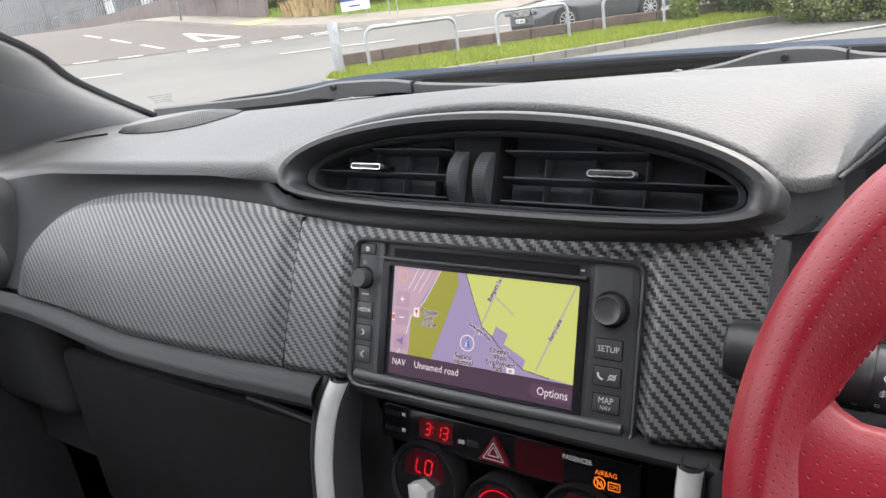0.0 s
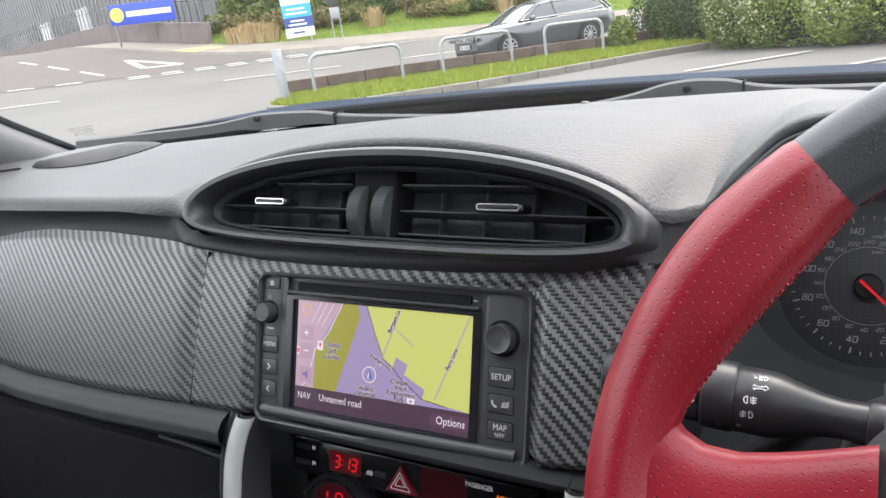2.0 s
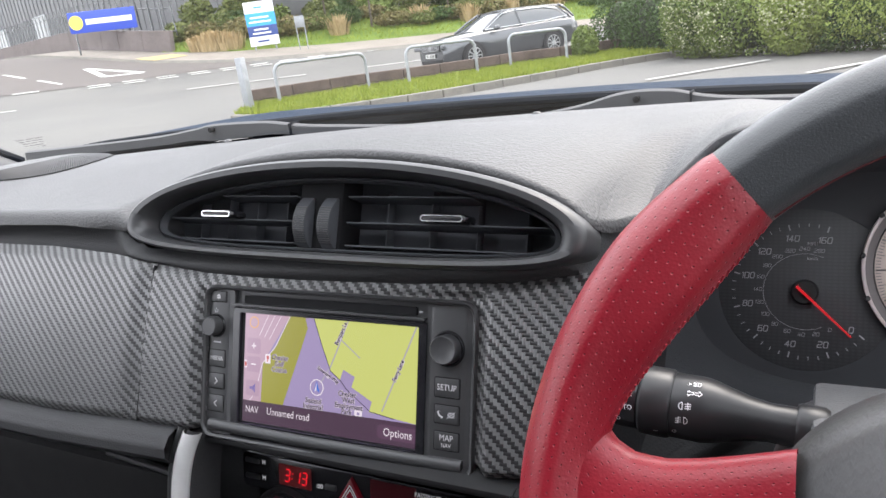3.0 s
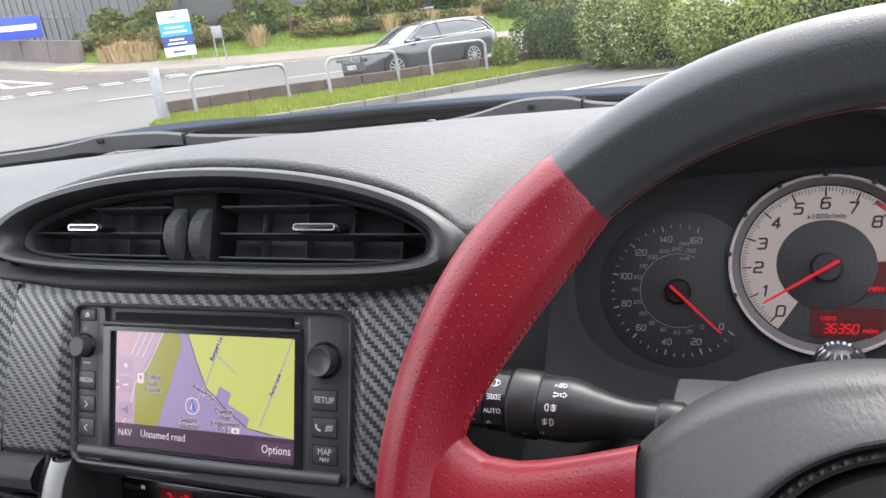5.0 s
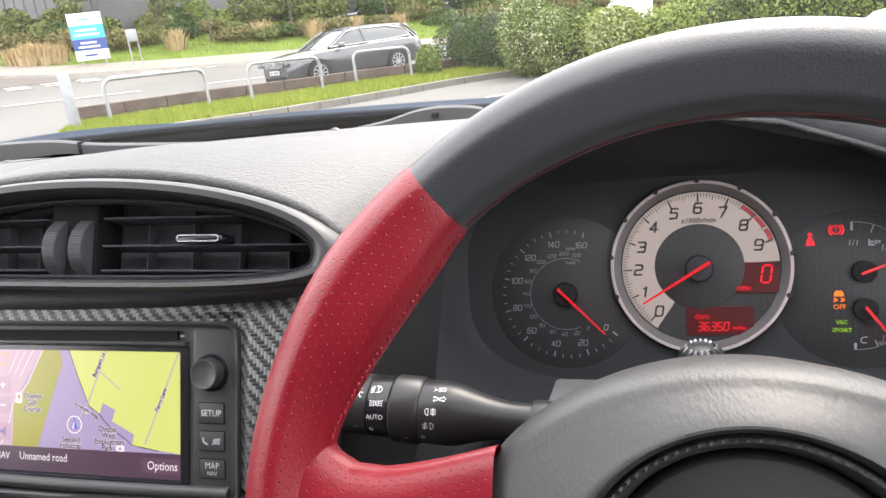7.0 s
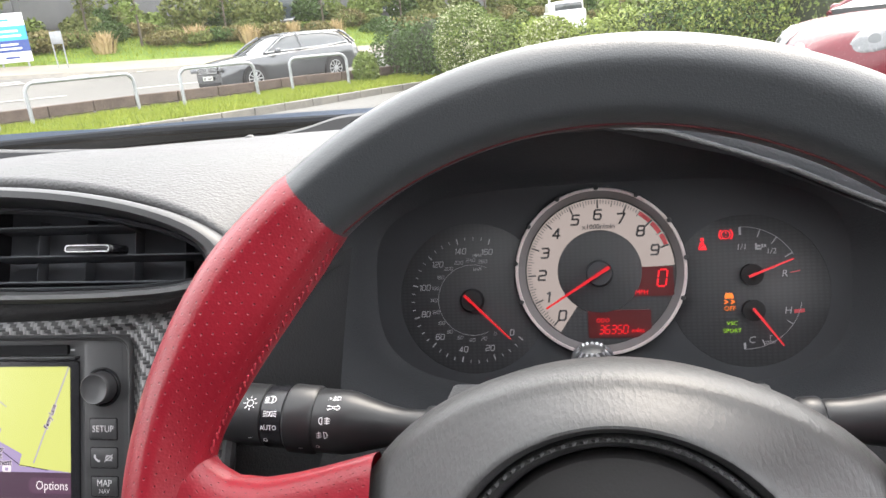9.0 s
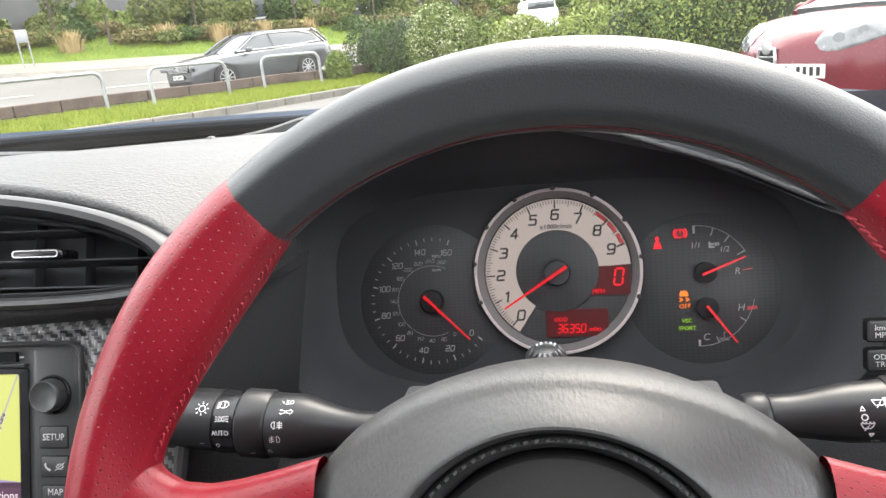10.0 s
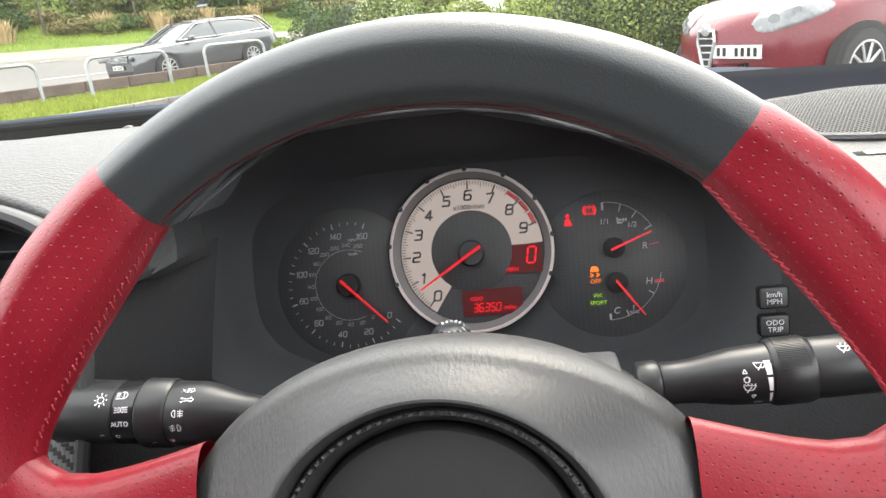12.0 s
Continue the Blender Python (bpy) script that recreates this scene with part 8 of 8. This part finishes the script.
PALE_CLAD = surface("pale_cladding", (0.40, 0.41, 0.42), (0.46, 0.47, 0.48), 0.6, 0.5, 0.1)


def building(name, label, at, size, yaw, panels, mat, openings):
    w, d, h = size
    z = land(*at) - 0.5
    m = Matrix.Translation((*at, z)) @ Matrix.Rotation(radians(yaw), 4, "Z")
    b = thing(name, label, "building", at=(*at, z))
    part("wall", box(w, d, h, 0.03, m @ Matrix.Translation((0, d / 2, h / 2))), mat, b)
    part("roof", box(w + 0.5, d + 0.5, 0.3, 0.05, m @ Matrix.Translation((0, d / 2, h + 0.15))), CLAD, b)
    for k in range(panels):
        x = -w / 2 + w * (k + 0.5) / panels
        part("cladding_rib", box(0.08, 0.06, h * 0.98, 0, m @ Matrix.Translation((x, -0.03, h / 2))), mat, b, "", False)
    for x, zc, ow, oh, om in openings:
        win = part("window", box(ow, 0.12, oh, 0, m @ Matrix.Translation((x, -0.04, zc))), om, b, "", False)
        part("frame", join(*[box(a_, 0.16, c_, 0, m @ Matrix.Translation((x + dx, -0.06, zc + dz))) for a_, c_, dx, dz in ((ow + 0.16, 0.1, 0, oh / 2), (ow + 0.16, 0.1, 0, -oh / 2), (0.1, oh, ow / 2, 0), (0.1, oh, -ow / 2, 0))]), PALE_CLAD, win, "", False)
    return b


building("retail_building", "long grey clad retail building with dark glazing", (-8, 60), (60, 20, 7.5), -8, 40, PALE_CLAD,
         [(-9.0, 2.1, 2.6, 2.6, GLAZE), (-5.6, 2.1, 2.2, 2.6, GLAZE), (-13.5, 2.1, 3.0, 2.6, GLAZE), (-5.0 + 0.9, 2.6, 1.1, 4.2, MAGENTA), (2, 2.1, 3, 2.6, GLAZE), (8, 2.1, 3, 2.6, GLAZE), (14, 2.1, 3, 2.6, GLAZE), (-20, 2.1, 4, 2.6, GLAZE)])
building("warehouse", "dark grey clad warehouse behind the fence", (-64, 43), (80, 18, 9), -17, 80, CLAD, [(-8, 2.6, 3.2, 3.4, GLAZE), (4, 2.6, 3.2, 3.4, GLAZE)])
building("depot_building", "long dark grey clad depot building", (-140, 66), (90, 18, 9), -11, 60, CLAD, [(-8, 2.6, 3.2, 3.4, GLAZE)])
building("office_block", "dark grey clad block behind the shrubs", (-14, 47), (36, 10, 6.5), 36, 44, CLAD, [(-5, 2.4, 3.0, 2.0, GLAZE), (2, 2.4, 3.0, 2.0, GLAZE)])

FENCE = [(-150, 54), (-70, 38), (-45, 29.6), (-35.5, 26.4), (-29.6, 24.9), (-26.6, 24.9)]
low_wall = thing("boundary_wall", "low dark brown brick boundary wall", "wall", at=(-33, 25.5, land(-33, 25.5)))
fw = spread(FENCE, 70)
for (x0, y0), (x1, y1) in zip(fw, fw[1:]):
    cx, cy = (x0 + x1) / 2, (y0 + y1) / 2
    part("wall_panel", box(math.dist((x0, y0), (x1, y1)), 0.24, 1.5, 0.02, Matrix.Translation((cx, cy, land(cx, cy) + 0.3)) @ Matrix.Rotation(math.atan2(y1 - y0, x1 - x0), 4, "Z") @ Matrix.Rotation(-math.atan2(land(x1, y1) - land(x0, y0), math.dist((x0, y0), (x1, y1))), 4, "Y")), BRICK, low_wall, "", False)
fence = thing("steel_fence", "dark grey steel palisade fence above the wall", "fence", at=(-33, 25.6, land(-33, 25.6) + 1))
for x, y in spread([(x + 0.1, y + 0.3) for x, y in FENCE], 170):
    part("pale", box(0.07, 0.03, 1.5, 0, Matrix.Translation((x, y, land(x, y) + 1.55))), DEEP_GREY, fence, "", False)
for dz in (1.0, 2.0):
    part("rail", tube([(x, y + 0.05, land(x, y) + dz) for x, y in spread([(x + 0.1, y + 0.3) for x, y in FENCE], 30)], 0.03, 6), DEEP_GREY, fence)

BANNER_BLUE = plain("banner_blue", (0.02, 0.06, 0.42), 0.5)
BANNER_YELLOW = plain("banner_yellow", (0.80, 0.62, 0.10), 0.5)
banner = thing("fence_banner", "blue shop banner with a yellow disc on the fence", "banner", at=(-29.4, 22.6, 3.4))
bq = Matrix.Translation((-30.2, 24.35, 3.85)) @ Matrix.Rotation(radians(28), 4, "Z") @ Matrix.Rotation(radians(2), 4, "Y")
part("sheet", box(3.2, 0.03, 0.95, 0.01, bq), BANNER_BLUE, banner)
part("disc", slab(circle(0.33, 28), 0.0, 0.02, 0, bq @ Matrix.Translation((-1.25, -0.02, 0)) @ Matrix.Rotation(radians(90), 4, "X")), BANNER_YELLOW, banner)
for dx in (-1.4, 1.4):
    part("post", tube([tuple(bq @ Vector((dx, 0.05, 0.5))), tuple(bq @ Vector((dx, 0.05, -3.6)))], 0.04, 8), DEEP_GREY, banner)
part("lettering_bar", box(2.2, 0.02, 0.24, 0, bq @ Matrix.Translation((0.32, -0.025, 0.0))), WHITE_PAINT, banner, "", False)

SIGN_BLUE = plain("sign_bright_blue", (0.03, 0.30, 0.68), 0.4)
SIGN_NAVY = plain("sign_navy", (0.02, 0.05, 0.20), 0.4)
sx_, sy_ = -22.05, 25.95
sign = thing("sign_board", "white and blue sign board on two posts", "sign", at=(sx_, sy_, land(sx_, sy_)))
sq = Matrix.Translation((sx_, sy_, land(sx_, sy_))) @ Matrix.Rotation(radians(41), 4, "Z")
part("board", box(1.28, 0.08, 1.86, 0.01, sq @ Matrix.Translation((0, 0, 1.24))), WHITE_PAINT, sign)
part("blue_panel", box(1.28, 0.02, 0.55, 0, sq @ Matrix.Translation((0, -0.045, 1.42))), SIGN_BLUE, sign, "", False)
part("navy_panel", box(1.28, 0.02, 0.44, 0, sq @ Matrix.Translation((0, -0.046, 0.93))), SIGN_NAVY, sign, "", False)
for dz, w_, mt in ((1.5, 0.8, WHITE_PAINT), (1.32, 0.95, WHITE_PAINT), (1.0, 0.6, WHITE_PAINT), (0.84, 0.8, WHITE_PAINT), (0.5, 0.5, SIGN_NAVY), (1.92, 0.35, SIGN_BLUE)):
    part("lettering_bar", box(w_, 0.012, 0.07, 0, sq @ Matrix.Translation((-0.05, -0.06, dz))), mt, sign, "", False)
for dx in (-0.45, 0.45):
    part("post", tube([tuple(sq @ Vector((dx, 0.06, -0.2))), tuple(sq @ Vector((dx, 0.06, 1.9)))], 0.04, 8), GALV, sign)
sx2, sy2 = -20.2, 26.25
sign2 = thing("post_sign", "small grey notice on two thin posts", "sign", at=(sx2, sy2, land(sx2, sy2)))
sq2 = Matrix.Translation((sx2, sy2, land(sx2, sy2))) @ Matrix.Rotation(radians(38), 4, "Z")
part("plate", box(0.42, 0.03, 0.48, 0.01, sq2 @ Matrix.Translation((0, 0, 1.28))), GALV, sign2)
for dx in (-0.17, 0.17):
    part("post", tube([tuple(sq2 @ Vector((dx, 0.03, -0.2))), tuple(sq2 @ Vector((dx * 1.1, 0.03, 1.5)))], 0.025, 8), GALV, sign2)

# shrubs, reeds and young trees on the bank
OLIVE_BROWN = leaf_material("olive_brown_leaves", (0.07, 0.065, 0.025), (0.18, 0.15, 0.06))
rng_ = random.Random(21)
for k in range(34):
    w = k / 33
    x, y = spread(BANK[2:], 33)[k]
    x, y = x + rng_.uniform(-1.2, 0.6), y + rng_.uniform(-0.5, 1.8)
    h = rng_.uniform(0.9, 1.8)
    z = land(x, y) + 0.6
    sh = thing("bank_shrub", "loose olive-green shrub on the grass bank", "shrub", group="bank shrubs", at=(x, y, z))
    leaf_cloud("foliage", [((x, y, z + h * 0.45), (rng_.uniform(0.8, 1.3), rng_.uniform(0.8, 1.2), h * 0.55)), ((x + 0.5, y - 0.3, z + h * 0.3), (0.7, 0.7, h * 0.35))], 1700, 0.11, (SHRUB, LEAF_DARK, SHRUB, LEAF_MID)[k % 4], 100 + k, parent=sh)


front_edge_, back_edge_ = spread(FAR_BACK[4:], 46), spread(BANK[2:], 46)
for k in range(46):
    w = rng_.uniform(0.38, 0.85)
    x = front_edge_[k][0] * (1 - w) + back_edge_[k][0] * w + rng_.uniform(-0.5, 0.5)
    y = front_edge_[k][1] * (1 - w) + back_edge_[k][1] * w + rng_.uniform(-0.3, 0.3)
    h = rng_.uniform(0.5, 1.15)
    z = land(x, y) + 0.1 + 0.6 * w
    sh = thing("low_shrub", "low olive-brown shrub planted on the grass bank", "shrub", group="low bank shrubs", at=(x, y, z))
    leaf_cloud("foliage", [((x, y, z + h * 0.42), (rng_.uniform(0.6, 1.1), rng_.uniform(0.6, 1.0), h * 0.5)), ((x + rng_.uniform(-0.7, 0.7), y - 0.3, z + h * 0.28), (0.6, 0.6, h * 0.32))], 1300, 0.075, (SHRUB, OLIVE_BROWN, SHRUB, LEAF_DARK, OLIVE_BROWN)[k % 5], 500 + k, parent=sh)


def reed(x, y, h, n, seed, dry=True):
    r = random.Random(seed)
    z = land(x, y) + 0.15
    t = thing("ornamental_grass", "straw-coloured clump of tall ornamental grass", "grass clump", group="grass clumps", at=(x, y, z))
    verts, faces = [], []
    for i in range(n):
        a, d = r.uniform(0, 6.283), r.uniform(0, 0.42)
        bx, by = x + d * math.cos(a), y + d * math.sin(a)
        hh, out = h * r.uniform(0.35, 1.0), r.uniform(0.05, 0.9) * h * 0.55
        tx, ty = bx + out * math.cos(a), by + out * math.sin(a)
        wx, wy = -math.sin(a) * 0.025, math.cos(a) * 0.025
        v = len(verts)
        verts += [(bx - wx, by - wy, z - 0.1), (bx + wx, by + wy, z - 0.1), ((bx + tx) / 2 + wx, (by + ty) / 2 + wy, z + hh * 0.75), ((bx + tx) / 2 - wx, (by + ty) / 2 - wy, z + hh * 0.75), (tx, ty, z + hh)]
        faces += [(v, v + 1, v + 2, v + 3), (v + 3, v + 2, v + 4)]
    raw("blades", verts, faces, BLADES_DRY if dry else LEAF_MID, t, "", False)


for k, (x, y, h) in enumerate(((-25.0, 25.3, 0.95), (-24.6, 25.5, 1.1), (-24.2, 25.7, 1.05), (-23.8, 25.9, 0.95), (-25.4, 25.2, 0.8), (-20.6, 29.6, 1.3), (-18.0, 33.0, 1.4), (-15.9, 34.2, 1.3), (-14.6, 36.4, 1.3), (-12.8, 38.0, 1.3), (-22.5, 30.4, 1.2), (-10.5, 41.0, 1.2))):
    reed(x, y, h * 0.85, 260, 50 + k)


def young_tree(x, y, h, seed):
    r = random.Random(seed)
    z = land(x, y) + 0.3
    t = thing("young_tree", "slender young tree with thin open foliage", "tree", group="young trees", at=(x, y, z))
    top = Vector((x + r.uniform(-0.3, 0.3), y, z + h))
    bms = [tube([(x, y, z - 0.3), (x + 0.05, y, z + h * 0.4), tuple(top)], lambda f: 0.07 * (1 - 0.85 * f), 8)]
    blobs = []
    for k in range(9):
        f = 0.3 + 0.68 * k / 9
        p = Vector((x, y, z)).lerp(top, f)
        a = r.uniform(0, 6.283)
        q = p + Vector((math.cos(a), math.sin(a), 0.5)) * h * 0.22 * (1.15 - f)
        bms.append(tube([tuple(p), tuple((p + q) / 2 + Vector((0, 0, 0.05))), tuple(q)], lambda w: 0.025 * (1 - 0.8 * w), 6))
        blobs.append((tuple(q), (0.45, 0.45, 0.4)))
    part("trunk", join(*bms), BARK, t)
    leaf_cloud("crown", blobs, 1400, 0.09, (SHRUB, LEAF_MID)[seed % 2], seed, parent=t)


for k, (x, y, h) in enumerate(((-22.3, 31.0, 4.2), (-19.9, 31.4, 4.4), (-17.2, 34.5, 4.0), (-13.6, 38.5, 4.4), (-25.5, 29.5, 4.0), (-10.2, 42.0, 4.2), (-6.0, 46.5, 4.6), (1.5, 33, 4.8), (5.0, 30, 5.0), (9.5, 27, 5.5))):
    young_tree(x, y, h, 300 + k)
back_hedge = thing("back_hedge", "tall green tree belt behind the car park hedge", "hedge", at=(6, 22, land(6, 22)))
leaf_cloud("foliage", [((2.0 + 1.6 * k, 24 - 0.3 * k + (k % 3) * 0.8, land(2 + 1.6 * k, 22) + 1.5 + (k % 4) * 0.3), (1.5, 1.2, 1.7 + 0.1 * k)) for k in range(9)], 16000, 0.11, LEAF_MID, 77, parent=back_hedge)
